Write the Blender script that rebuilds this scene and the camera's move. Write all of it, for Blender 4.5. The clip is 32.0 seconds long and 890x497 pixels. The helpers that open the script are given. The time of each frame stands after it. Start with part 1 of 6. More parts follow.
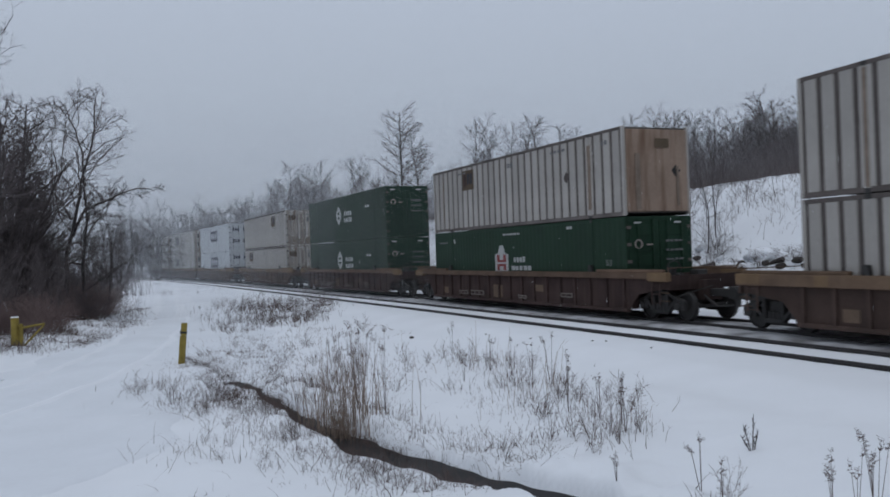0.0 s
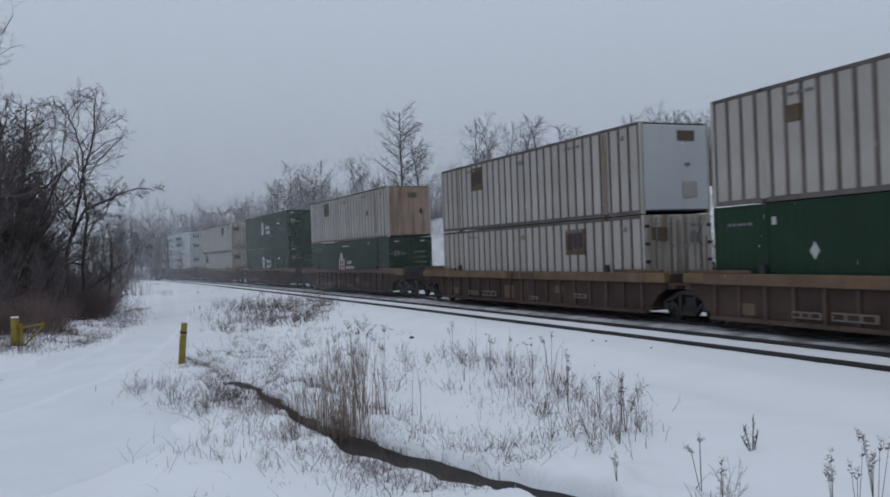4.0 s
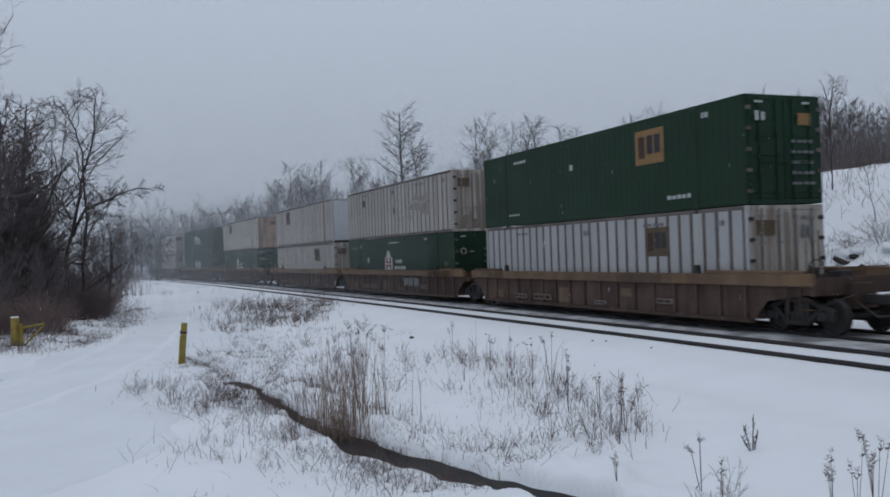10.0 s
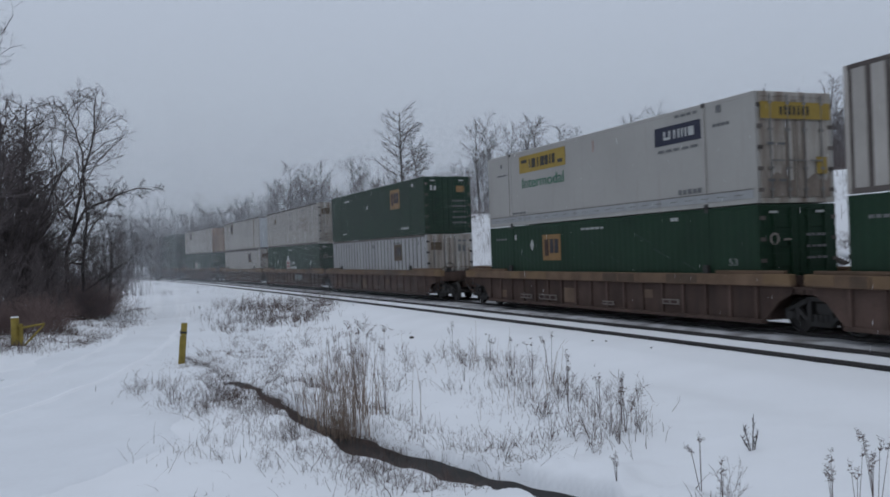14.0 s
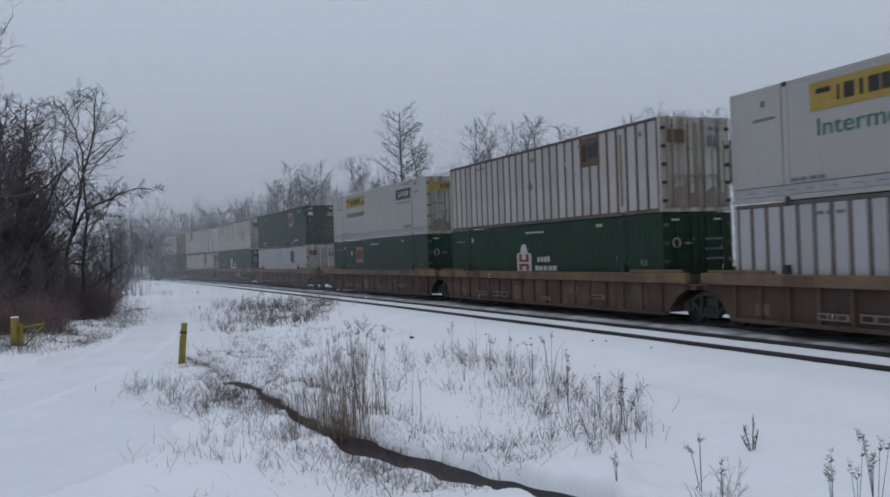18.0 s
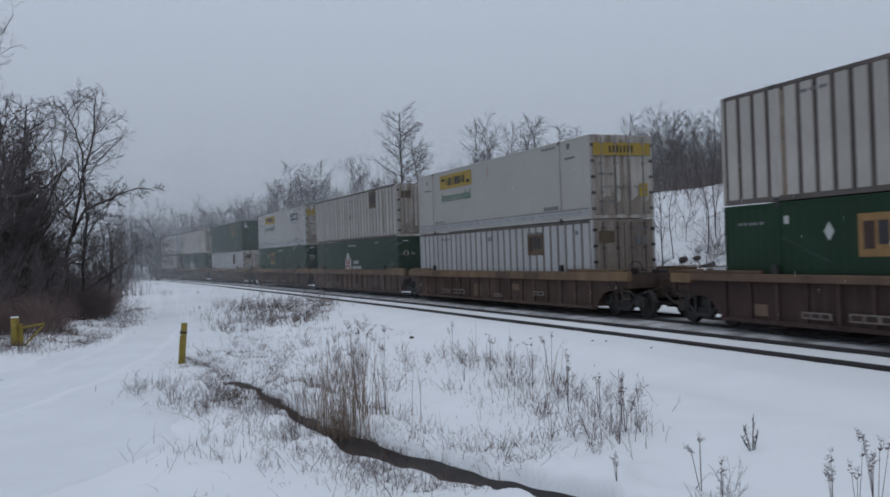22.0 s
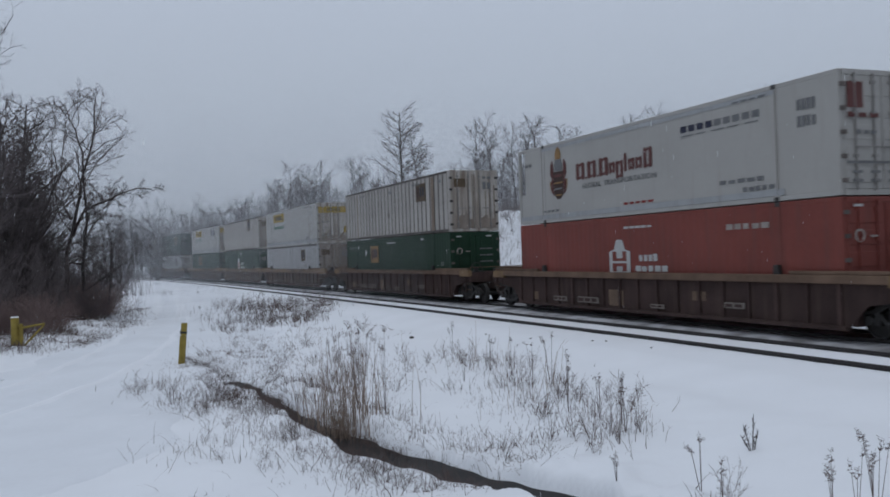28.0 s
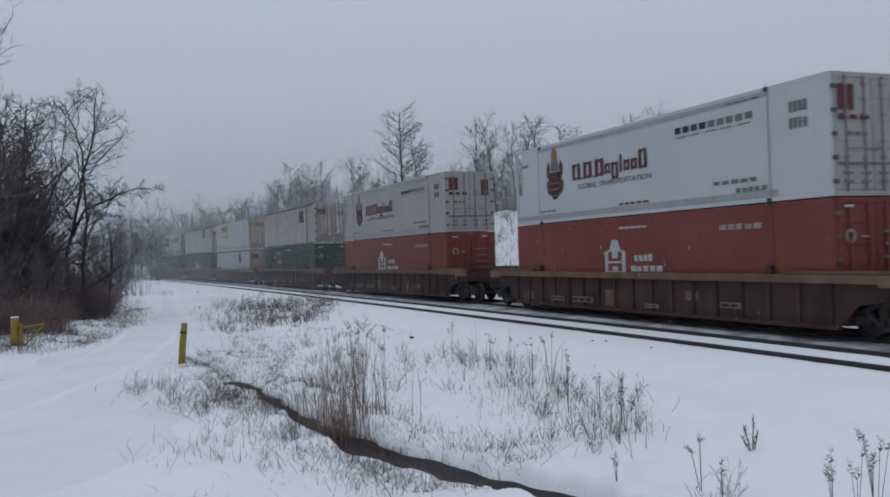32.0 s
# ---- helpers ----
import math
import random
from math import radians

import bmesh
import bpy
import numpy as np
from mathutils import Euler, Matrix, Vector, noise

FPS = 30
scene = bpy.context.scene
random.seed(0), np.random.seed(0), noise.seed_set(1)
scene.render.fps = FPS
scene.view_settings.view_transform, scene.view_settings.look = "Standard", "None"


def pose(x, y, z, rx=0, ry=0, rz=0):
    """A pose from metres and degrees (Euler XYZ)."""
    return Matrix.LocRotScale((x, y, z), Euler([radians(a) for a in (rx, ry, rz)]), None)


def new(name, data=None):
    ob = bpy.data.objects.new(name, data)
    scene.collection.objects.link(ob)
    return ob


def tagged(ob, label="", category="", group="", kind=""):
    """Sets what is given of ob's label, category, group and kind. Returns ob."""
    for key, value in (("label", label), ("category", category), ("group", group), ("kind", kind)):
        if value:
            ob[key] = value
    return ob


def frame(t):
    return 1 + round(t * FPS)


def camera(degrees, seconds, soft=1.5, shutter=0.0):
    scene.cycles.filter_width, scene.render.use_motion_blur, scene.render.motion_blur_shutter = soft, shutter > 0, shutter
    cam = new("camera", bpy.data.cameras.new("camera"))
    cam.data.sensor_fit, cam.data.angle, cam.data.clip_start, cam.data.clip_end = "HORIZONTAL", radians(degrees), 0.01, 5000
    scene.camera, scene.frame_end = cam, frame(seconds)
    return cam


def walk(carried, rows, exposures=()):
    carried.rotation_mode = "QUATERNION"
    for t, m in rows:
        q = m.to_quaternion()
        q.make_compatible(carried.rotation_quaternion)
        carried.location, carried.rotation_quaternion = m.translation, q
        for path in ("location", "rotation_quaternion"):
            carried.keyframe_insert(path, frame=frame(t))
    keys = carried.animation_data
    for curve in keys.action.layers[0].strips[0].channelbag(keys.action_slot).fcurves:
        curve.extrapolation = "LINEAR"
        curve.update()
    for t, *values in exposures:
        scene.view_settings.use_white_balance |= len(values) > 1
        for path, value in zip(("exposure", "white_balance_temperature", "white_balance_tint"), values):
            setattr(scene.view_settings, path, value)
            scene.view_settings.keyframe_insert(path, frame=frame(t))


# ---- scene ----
# The lens and the tripod: one fixed camera beside the road, about 2.3 m above the rails.
cam = camera(53.57, 32.0, soft=1.7, shutter=0.5)
EYE = pose(0, 0, 2.293, 90.27, 0, 0) @ pose(0, 0, 0, 0, 0, -1.988)
walk(cam, [(0.0, EYE), (32.0, EYE)])

# ---- light: an overcast winter sky with a weak, very soft sun behind it ----
SUN_EL, SUN_AZ = 80.0, 205.0
world = bpy.data.worlds.new("overcast_sky")
scene.world = world
world.use_nodes = True
wn = world.node_tree
wn.nodes.clear()
w_out = wn.nodes.new("ShaderNodeOutputWorld")
w_bg = wn.nodes.new("ShaderNodeBackground")
w_sky = wn.nodes.new("ShaderNodeTexSky")
w_sky.sky_type = 'NISHITA'
w_sky.sun_disc = False
w_sky.sun_elevation = radians(SUN_EL)
w_sky.sun_rotation = radians(SUN_AZ)
w_sky.dust_density = 4.0
w_mix = wn.nodes.new("ShaderNodeMix")
w_mix.data_type = 'RGBA'
w_mix.inputs[0].default_value = 0.95
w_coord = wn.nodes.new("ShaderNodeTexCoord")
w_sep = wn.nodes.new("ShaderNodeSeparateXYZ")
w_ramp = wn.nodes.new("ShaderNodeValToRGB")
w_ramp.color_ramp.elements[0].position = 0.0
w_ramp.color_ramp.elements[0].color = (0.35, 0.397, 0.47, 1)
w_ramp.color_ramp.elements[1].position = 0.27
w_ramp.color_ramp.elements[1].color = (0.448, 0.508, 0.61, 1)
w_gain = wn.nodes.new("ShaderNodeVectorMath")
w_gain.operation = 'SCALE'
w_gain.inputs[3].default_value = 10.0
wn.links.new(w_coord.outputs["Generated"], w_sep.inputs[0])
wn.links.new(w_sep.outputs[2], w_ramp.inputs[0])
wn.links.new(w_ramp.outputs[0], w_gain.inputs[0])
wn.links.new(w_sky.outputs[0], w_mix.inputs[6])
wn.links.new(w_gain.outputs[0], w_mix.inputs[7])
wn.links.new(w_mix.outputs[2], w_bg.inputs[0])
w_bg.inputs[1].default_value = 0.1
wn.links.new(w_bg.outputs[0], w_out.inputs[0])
sun = new("sun", bpy.data.lights.new("sun", 'SUN'))
sun.data.energy = 0.44
sun.data.angle = radians(60)
sun.data.color = (1.0, 0.97, 0.93)
sun.matrix_world = pose(0, 0, 60, 90 - SUN_EL, 0, 180 - SUN_AZ)

# ---- the plan: the track's line, s metres along it, away from the camera ----
NODES_S = (-400, -60, 0, 40, 90, 150, 200, 240, 900)
NODES_K = (0.0, 0.00314, 0.00246, -0.00014, 0.00182, -0.00691, -0.0055, 0.0, 0.0)
GRADE = -0.00077
NEAR_LAT, NEAR_DZ = 3.97, 0.06
GAUGE = 0.7535
S0 = -260
SG = np.arange(S0, 701.0, 1.0)
_k = np.interp(SG, NODES_S, NODES_K)
_th = np.concatenate([[0], np.cumsum((_k[1:] + _k[:-1]) / 2)])
_th += 1.94277 - _th[-S0]
_x = np.concatenate([[0], np.cumsum((np.cos(_th[1:]) + np.cos(_th[:-1])) / 2)])
_y = np.concatenate([[0], np.cumsum((np.sin(_th[1:]) + np.sin(_th[:-1])) / 2)])
_x += 9.106 - _x[-S0]
_y += 23.524 - _y[-S0]


def on_track(s, lat=0.0, z=0.0):
    """The place beside the train's track: s along it, lat metres towards the road, z above the rails."""
    th = np.interp(s, SG, _th)
    return (np.interp(s, SG, _x) - np.sin(th) * lat, np.interp(s, SG, _y) + np.cos(th) * lat, z + GRADE * s)


def smooth(a, b, v):
    t = np.clip((v - a) / (b - a), 0, 1)
    return t * t * (3 - 2 * t)


_LAT = np.random.RandomState(5).rand(64, 64)


def bumps(x, y, size):
    """Smooth random relief, -1 to 1, with hills about size metres apart."""
    u, v = np.asarray(x) / size, np.asarray(y) / size
    iu, iv = np.floor(u).astype(int), np.floor(v).astype(int)
    fu, fv = u - iu, v - iv
    fu, fv = fu * fu * (3 - 2 * fu), fv * fv * (3 - 2 * fv)
    g = lambda a, b: _LAT[a % 64, b % 64]
    return 2 * ((g(iu, iv) * (1 - fu) + g(iu + 1, iv) * fu) * (1 - fv) + (g(iu, iv + 1) * (1 - fu) + g(iu + 1, iv + 1) * fu) * fv) - 1


def to_lines(x, y, line):
    """Distance from points to a polyline, the way along it, and which side of it they are on (1: left of its way)."""
    best = np.full(np.shape(x), 1e9)
    along, side = np.zeros(np.shape(x)), np.zeros(np.shape(x))
    done = 0.0
    for (ax, ay), (bx, by) in zip(line[:-1], line[1:]):
        dx, dy = bx - ax, by - ay
        n = math.hypot(dx, dy)
        t = np.clip(((x - ax) * dx + (y - ay) * dy) / n ** 2, 0, 1)
        d = np.hypot(x - ax - t * dx, y - ay - t * dy)
        near = d < best
        best = np.where(near, d, best)
        along = np.where(near, done + t * n, along)
        side = np.where(near, np.sign(dx * (y - ay) - dy * (x - ax)), side)
        done += n
    return best, along, side


def track_coords(x, y):
    """s and lat of points of the plan."""
    x, y = np.asarray(x, float), np.asarray(y, float)
    pick = np.arange(0, len(SG), 4)
    best, bi = np.full(x.shape, 1e12), np.zeros(x.shape, int)
    for i in pick:
        d = (x - _x[i]) ** 2 + (y - _y[i]) ** 2
        m = d < best
        best[m], bi[m] = d[m], i
    dx, dy = x - _x[bi], y - _y[bi]
    c, s = np.cos(_th[bi]), np.sin(_th[bi])
    ds = dx * c + dy * s
    return SG[bi] + ds, -dx * s + dy * c - 0.5 * _k[bi] * ds * ds


DITCH = [(-7.48, 25.45), (-5.52, 21.90), (-4.40, 19.78), (-3.45, 17.69), (-2.74, 16.12), (-1.94, 14.46), (-1.42, 13.50), (-0.88, 12.75), (-0.43, 12.17), (-0.03, 11.64), (0.34, 11.22), (0.70, 10.91),
         (1.3, 10.2), (3.0, 7.8), (6.0, 4.0), (14.0, -8.0)]
ROAD = [(-9.6, -6.0), (-9.5, 10.0), (-9.4, 18.2), (-9.35, 21.5), (-9.85, 26.0), (-11.1, 32.0), (-12.6, 38.5), (-15.5, 49.0), (-20.5, 65.0), (-34.0, 104.0), (-39.0, 118.0)]
WATER = -0.67


def height(x, y):
    """The ground's height."""
    x, y = np.asarray(x, float), np.asarray(y, float)
    s, lat = track_coords(x, y)
    h = -0.035 - 0.22 * smooth(6.0, 7.6, lat) - 0.27 * smooth(7.6, 12.5, lat)
    h = h - 0.13 * smooth(2.6, 1.6, np.abs(lat))
    h = h - 0.35 * smooth(-2.6, -4.2, lat)
    h = h + 6.1 * smooth(-4.5, -17.0, lat) + 2.5 * smooth(-17, -80, lat)
    h = h + GRADE * np.clip(s, -200, 300)
    rough = smooth(6.0, 9.0, lat) + smooth(-3.0, -5.0, lat)
    dr, _, left = to_lines(x, y, ROAD)
    h = h + 0.2 * smooth(2.5, 3.2, dr + 0.2 * bumps(x, y + 2, 1.4)) * (left > 0) * smooth(24, 28, y) * smooth(78, 62, y)
    off = smooth(1.6, 3.2, dr)
    rough = rough * (0.25 + 0.75 * off)
    h = h + rough * (0.10 * bumps(x, y, 3.1) + 0.05 * bumps(x + 7, y, 0.9) + 0.018 * bumps(x, y + 3, 0.32))
    h = h + 0.006 * bumps(x, y, 0.7)
    h = h + 0.75 * smooth(8.0, 2.0, np.hypot(x + 0.5, y + 1.0))
    h = h - 0.06 * np.exp(-((dr - 0.62) / 0.22) ** 2) + 0.085 * np.exp(-((dr - 1.02) / 0.13) ** 2) * (0.9 + 0.4 * bumps(x, y, 1.3)) - 0.03 * np.exp(-((dr - 1.5) / 0.3) ** 2)
    dd, al, bank = to_lines(x, y, DITCH)
    wide = 0.075 + 0.22 * smooth(9.0, 14.0, al) + 0.05 * bumps(al, al * 0 + 3, 0.8)
    deep = smooth(0.17 + wide, wide * 0.8, dd + 0.10 * bumps(x, y, 0.5))
    h = h * (1 - deep) + (-0.57 - 0.3 * smooth(3.5, 8.0, al)) * deep
    h = h + 0.05 * np.exp(-((dd - 0.62) / 0.25) ** 2) * (0.6 + 0.6 * bumps(x + 2, y, 0.8))
    # snow lying on matted grass: tufts and hollows along both banks
    tuft = smooth(2.2, 0.5, dd) * (1 - deep) * off
    h = h + 0.10 * np.exp(-((dd - 0.5 - wide) / 0.22) ** 2) * (bank > 0) * (0.6 + 0.8 * bumps(x + 9, y, 0.45)) * (1 - deep)
    h = h - 0.05 * smooth(1.2, 0.4, dd) * (bank < 0) * (1 - deep) * smooth(3.0, 6.0, al)
    h = h + tuft * (0.075 * np.maximum(bumps(x + 3, y + 1, 0.42), -0.2) + 0.05 * bumps(x, y + 5, 0.19))
    return h


def at(x, y):
    return float(height(np.array([x]), np.array([y]))[0])


# ---- materials ----
def material(name, colour, rough=0.7, metal=0.0, spread=0.25, scale=2.0, bump=0.0, fine=40.0, streak=0.0, second=None, amount=0.0,
             stretch=(1, 1, 1), vary=0.0, coord="Object", spec=0.5):
    """A surface with variation at two scales, optional stains in a second colour and streaks that run down."""
    m = bpy.data.materials.new(name)
    m.use_nodes = True
    nt = m.node_tree
    N, Lk = nt.nodes, nt.links
    b = N["Principled BSDF"]
    b.inputs["Roughness"].default_value = rough
    b.inputs["Metallic"].default_value = metal
    b.inputs["Specular IOR Level"].default_value = spec
    tc = N.new("ShaderNodeTexCoord")
    mp = N.new("ShaderNodeMapping")
    mp.inputs["Scale"].default_value = stretch
    Lk.new(tc.outputs[coord], mp.inputs[0])
    n1 = N.new("ShaderNodeTexNoise")
    n1.inputs["Scale"].default_value = scale
    n1.inputs["Detail"].default_value = 5
    n2 = N.new("ShaderNodeTexNoise")
    n2.inputs["Scale"].default_value = fine
    n2.inputs["Detail"].default_value = 3
    Lk.new(mp.outputs[0], n1.inputs[0])
    Lk.new(mp.outputs[0], n2.inputs[0])
    add = N.new("ShaderNodeMath")
    add.operation = 'MULTIPLY_ADD'
    add.inputs[1].default_value = 0.35
    Lk.new(n2.outputs[0], add.inputs[0])
    Lk.new(n1.outputs[0], add.inputs[2])
    mr = N.new("ShaderNodeMapRange")
    mr.inputs[1].default_value = 0.35
    mr.inputs[2].default_value = 1.0
    mr.inputs[3].default_value = 1 - spread
    mr.inputs[4].default_value = 1 + spread
    Lk.new(add.outputs[0], mr.inputs[0])
    hv = N.new("ShaderNodeHueSaturation")
    hv.inputs["Color"].default_value = (*colour, 1)
    last = mr.outputs[0]
    if vary:
        oi = N.new("ShaderNodeObjectInfo")
        v = N.new("ShaderNodeMapRange")
        v.inputs[3].default_value = 1 - vary
        v.inputs[4].default_value = 1 + vary
        Lk.new(oi.outputs["Random"], v.inputs[0])
        mu = N.new("ShaderNodeMath")
        mu.operation = 'MULTIPLY'
        Lk.new(last, mu.inputs[0])
        Lk.new(v.outputs[0], mu.inputs[1])
        last = mu.outputs[0]
    Lk.new(last, hv.inputs["Value"])
    col = hv.outputs[0]
    if second:
        n3 = N.new("ShaderNodeTexNoise")
        n3.inputs["Scale"].default_value = 1.0
        n3.inputs["Detail"].default_value = 6
        mp3 = N.new("ShaderNodeMapping")
        mp3.inputs["Scale"].default_value = (3.2, 3.2, 0.35) if streak else (0.9, 0.9, 0.9)
        Lk.new(tc.outputs[coord], mp3.inputs[0])
        Lk.new(mp3.outputs[0], n3.inputs[0])
        r3 = N.new("ShaderNodeMapRange")
        r3.inputs[1].default_value = 0.62 - 0.3 * amount
        r3.inputs[2].default_value = 0.85 - 0.2 * amount
        r3.inputs[4].default_value = min(1.0, 0.35 + amount)
        Lk.new(n3.outputs[0], r3.inputs[0])
        mx = N.new("ShaderNodeMix")
        mx.data_type = 'RGBA'
        Lk.new(r3.outputs[0], mx.inputs[0])
        Lk.new(col, mx.inputs[6])
        mx.inputs[7].default_value = (*second, 1)
        col = mx.outputs[2]
    Lk.new(col, b.inputs["Base Color"])
    if bump:
        bp = N.new("ShaderNodeBump")
        bp.inputs["Strength"].default_value = bump
        bp.inputs["Distance"].default_value = 0.02
        Lk.new(add.outputs[0], bp.inputs["Height"])
        Lk.new(bp.outputs[0], b.inputs["Normal"])
    return m


M_SNOW = material("snow", (0.80, 0.83, 0.87), 0.75, spread=0.04, scale=0.6, fine=30, bump=0.25, spec=0.2)
M_PACKED = material("packed_snow", (0.745, 0.779, 0.823), 0.7, spread=0.06, scale=0.5, fine=12, bump=0.2, second=(0.70, 0.735, 0.78), amount=0.3, spec=0.25)
M_WATER = material("ditch_water", (0.016, 0.015, 0.015), 0.5, spread=0.3, scale=1.5, fine=8, bump=0.15, spec=0.12)
M_RAIL = material("rail_steel", (0.035, 0.032, 0.032), 0.6, metal=0.3, spread=0.3, scale=1.2, fine=60)
M_RAILTOP = material("rail_running_surface", (0.09, 0.09, 0.095), 0.5, metal=0.5, spread=0.1)
M_GREEN = material("green_container_paint", (0.0072, 0.0285, 0.0135), 0.6, spread=0.3, scale=0.7, fine=9, second=(0.022, 0.037, 0.027), amount=0.12, streak=1, spec=0.25)
M_ORANGE = material("orange_red_container_paint", (0.172, 0.045, 0.035), 0.6, spread=0.2, scale=0.6, fine=9, second=(0.10, 0.045, 0.038), amount=0.35, streak=1, spec=0.25)
M_RIBWHITE = material("weathered_white_steel", (0.35, 0.33, 0.305), 0.65, spread=0.16, scale=0.9, fine=9, second=(0.19, 0.15, 0.12), amount=0.2, streak=1, vary=0.10, spec=0.3)
M_RIBWHITE2 = material("brighter_white_steel", (0.345, 0.345, 0.345), 0.6, spread=0.12, scale=0.9, fine=9, second=(0.24, 0.2, 0.17), amount=0.14, streak=1, vary=0.07, spec=0.3)
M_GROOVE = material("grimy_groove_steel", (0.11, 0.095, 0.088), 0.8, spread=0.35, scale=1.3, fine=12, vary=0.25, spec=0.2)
M_SMOOTHW = material("smooth_white_plate", (0.335, 0.326, 0.306), 0.5, spread=0.07, scale=0.5, fine=6, second=(0.275, 0.26, 0.235), amount=0.2, streak=1, spec=0.3)
M_COOLW = material("cool_white_plate", (0.445, 0.47, 0.485), 0.5, spread=0.06, scale=0.5, fine=6, second=(0.33, 0.335, 0.335), amount=0.12, streak=1, spec=0.3)
M_RUSTEND = material("rust_stained_panel", (0.30, 0.22, 0.168), 0.8, spread=0.25, scale=0.8, fine=10, second=(0.11, 0.055, 0.03), amount=0.6, streak=1, spec=0.25)
M_DOORW = material("dirty_white_door", (0.39, 0.365, 0.33), 0.7, spread=0.2, scale=0.9, fine=9, second=(0.15, 0.105, 0.075), amount=0.7, streak=1, spec=0.25)
M_DARK = material("dark_steel", (0.03, 0.028, 0.027), 0.65, metal=0.2, spread=0.35, scale=3, fine=30)
M_CAR = material("brown_car_paint", (0.052, 0.033, 0.030), 0.85, spread=0.4, scale=1.2, fine=14, second=(0.088, 0.06, 0.05), amount=0.3, streak=1, vary=0.25, spec=0.2)
M_CARTAN = material("tan_brown_car_paint", (0.080, 0.053, 0.044), 0.85, spread=0.4, scale=1.2, fine=14, second=(0.045, 0.034, 0.03), amount=0.4, streak=1, vary=0.25, spec=0.2)
M_SILL = material("ochre_top_chord", (0.13, 0.086, 0.057), 0.85, spread=0.35, scale=1.5, fine=14, second=(0.075, 0.052, 0.04), amount=0.45, vary=0.25, spec=0.2)
M_REDCHORD = material("rust_brown_chord", (0.125, 0.082, 0.058), 0.85, spread=0.35, scale=1.5, fine=14, second=(0.055, 0.038, 0.033), amount=0.4, vary=0.2, spec=0.2)
M_DOORBROWN = material("brown_stained_door", (0.205, 0.168, 0.142), 0.85, spread=0.3, scale=1.0, fine=10, second=(0.36, 0.335, 0.31), amount=0.35, streak=1, spec=0.2)
M_SCUFF = material("grey_green_scuff", (0.035, 0.055, 0.045), 0.8, spread=0.4, scale=6, fine=30, spec=0.2)
M_DIMWHITE = material("worn_white_lettering", (0.20, 0.21, 0.205), 0.7, spread=0.3, scale=6, spec=0.2)
M_STENCIL = material("dim_stencil_paint", (0.165, 0.145, 0.13), 0.85, spread=0.35, scale=5, fine=24, spec=0.2)
M_CHALK = material("faint_red_chalk", (0.36, 0.20, 0.17), 0.9, spread=0.3, scale=8, spec=0.1)
M_OCHRE = material("fresh_ochre_paint", (0.165, 0.108, 0.062), 0.8, spread=0.3, scale=1.5, fine=14, second=(0.12, 0.08, 0.055), amount=0.5, spec=0.2)
M_SILLDARK = material("sooty_ochre_paint", (0.098, 0.068, 0.049), 0.85, spread=0.35, scale=1.5, fine=14, second=(0.06, 0.045, 0.036), amount=0.5, spec=0.2)
M_PATCH = material("worn_tan_patch", (0.15, 0.105, 0.075), 0.85, spread=0.35, scale=2.0, fine=14, second=(0.08, 0.055, 0.045), amount=0.5, spec=0.2)
M_WHITE = material("white_lettering", (0.40, 0.41, 0.40), 0.6, spread=0.15, scale=5, spec=0.3)
M_RED = material("red_decal", (0.20, 0.025, 0.022), 0.6, spread=0.15, scale=4, spec=0.3)
M_NAVY = material("navy_decal", (0.009, 0.011, 0.032), 0.55, spread=0.15, scale=4)
M_YELLOW = material("yellow_decal", (0.31, 0.215, 0.045), 0.6, spread=0.15, scale=4, spec=0.3)
M_AMBER = material("amber_decal", (0.23, 0.135, 0.055), 0.65, spread=0.18, scale=4, spec=0.3)
M_BLACK = material("black_decal", (0.015, 0.014, 0.014), 0.6, spread=0.2, scale=4)
M_GREENTXT = material("green_lettering", (0.02, 0.13, 0.075), 0.6, spread=0.15, scale=4)
M_MAROON = material("maroon_lettering", (0.098, 0.036, 0.033), 0.65, spread=0.25, scale=4, spec=0.3)
M_GREYTXT = material("grey_lettering", (0.125, 0.127, 0.13), 0.6, spread=0.2, scale=4)
M_FADED = material("faded_brown_sign", (0.265, 0.235, 0.212), 0.75, spread=0.3, scale=4, fine=16, spec=0.25)
M_OLDSIGN = material("tarnished_amber_sign", (0.10, 0.073, 0.048), 0.75, spread=0.3, scale=3, fine=16, spec=0.25)
M_RUST = material("rust_stain", (0.205, 0.162, 0.13), 0.85, spread=0.35, scale=3, fine=16, spec=0.2)
M_DOORSTREAK = material("brown_door_streak", (0.225, 0.187, 0.158), 0.9, spread=0.35, scale=1.6, fine=14, second=(0.31, 0.28, 0.25), amount=0.6, streak=1, spec=0.2)
M_SKIRT = material("grey_kick_plate", (0.30, 0.31, 0.315), 0.6, spread=0.15, scale=0.8, fine=8, second=(0.2, 0.19, 0.18), amount=0.3, streak=1, spec=0.3)
M_ROD = material("galvanised_rod", (0.22, 0.21, 0.20), 0.6, metal=0.4, spread=0.3, scale=5)
M_BARK = material("dark_bark", (0.062, 0.052, 0.050), 0.9, spread=0.4, scale=3, fine=25, spec=0.2)
M_TWIG = material("brown_twigs", (0.092, 0.078, 0.079), 0.9, spread=0.4, scale=0.8, fine=5, spec=0.2)
M_BRUSH = material("reddish_brush", (0.185, 0.136, 0.128), 0.9, spread=0.45, scale=0.7, fine=5, spec=0.2)
M_BRUSH2 = material("grey_brown_brush", (0.135, 0.115, 0.115), 0.9, spread=0.45, scale=0.7, fine=5, spec=0.2)
M_STRAW = material("dry_reed_straw", (0.25, 0.19, 0.15), 0.85, spread=0.3, scale=2, fine=12)
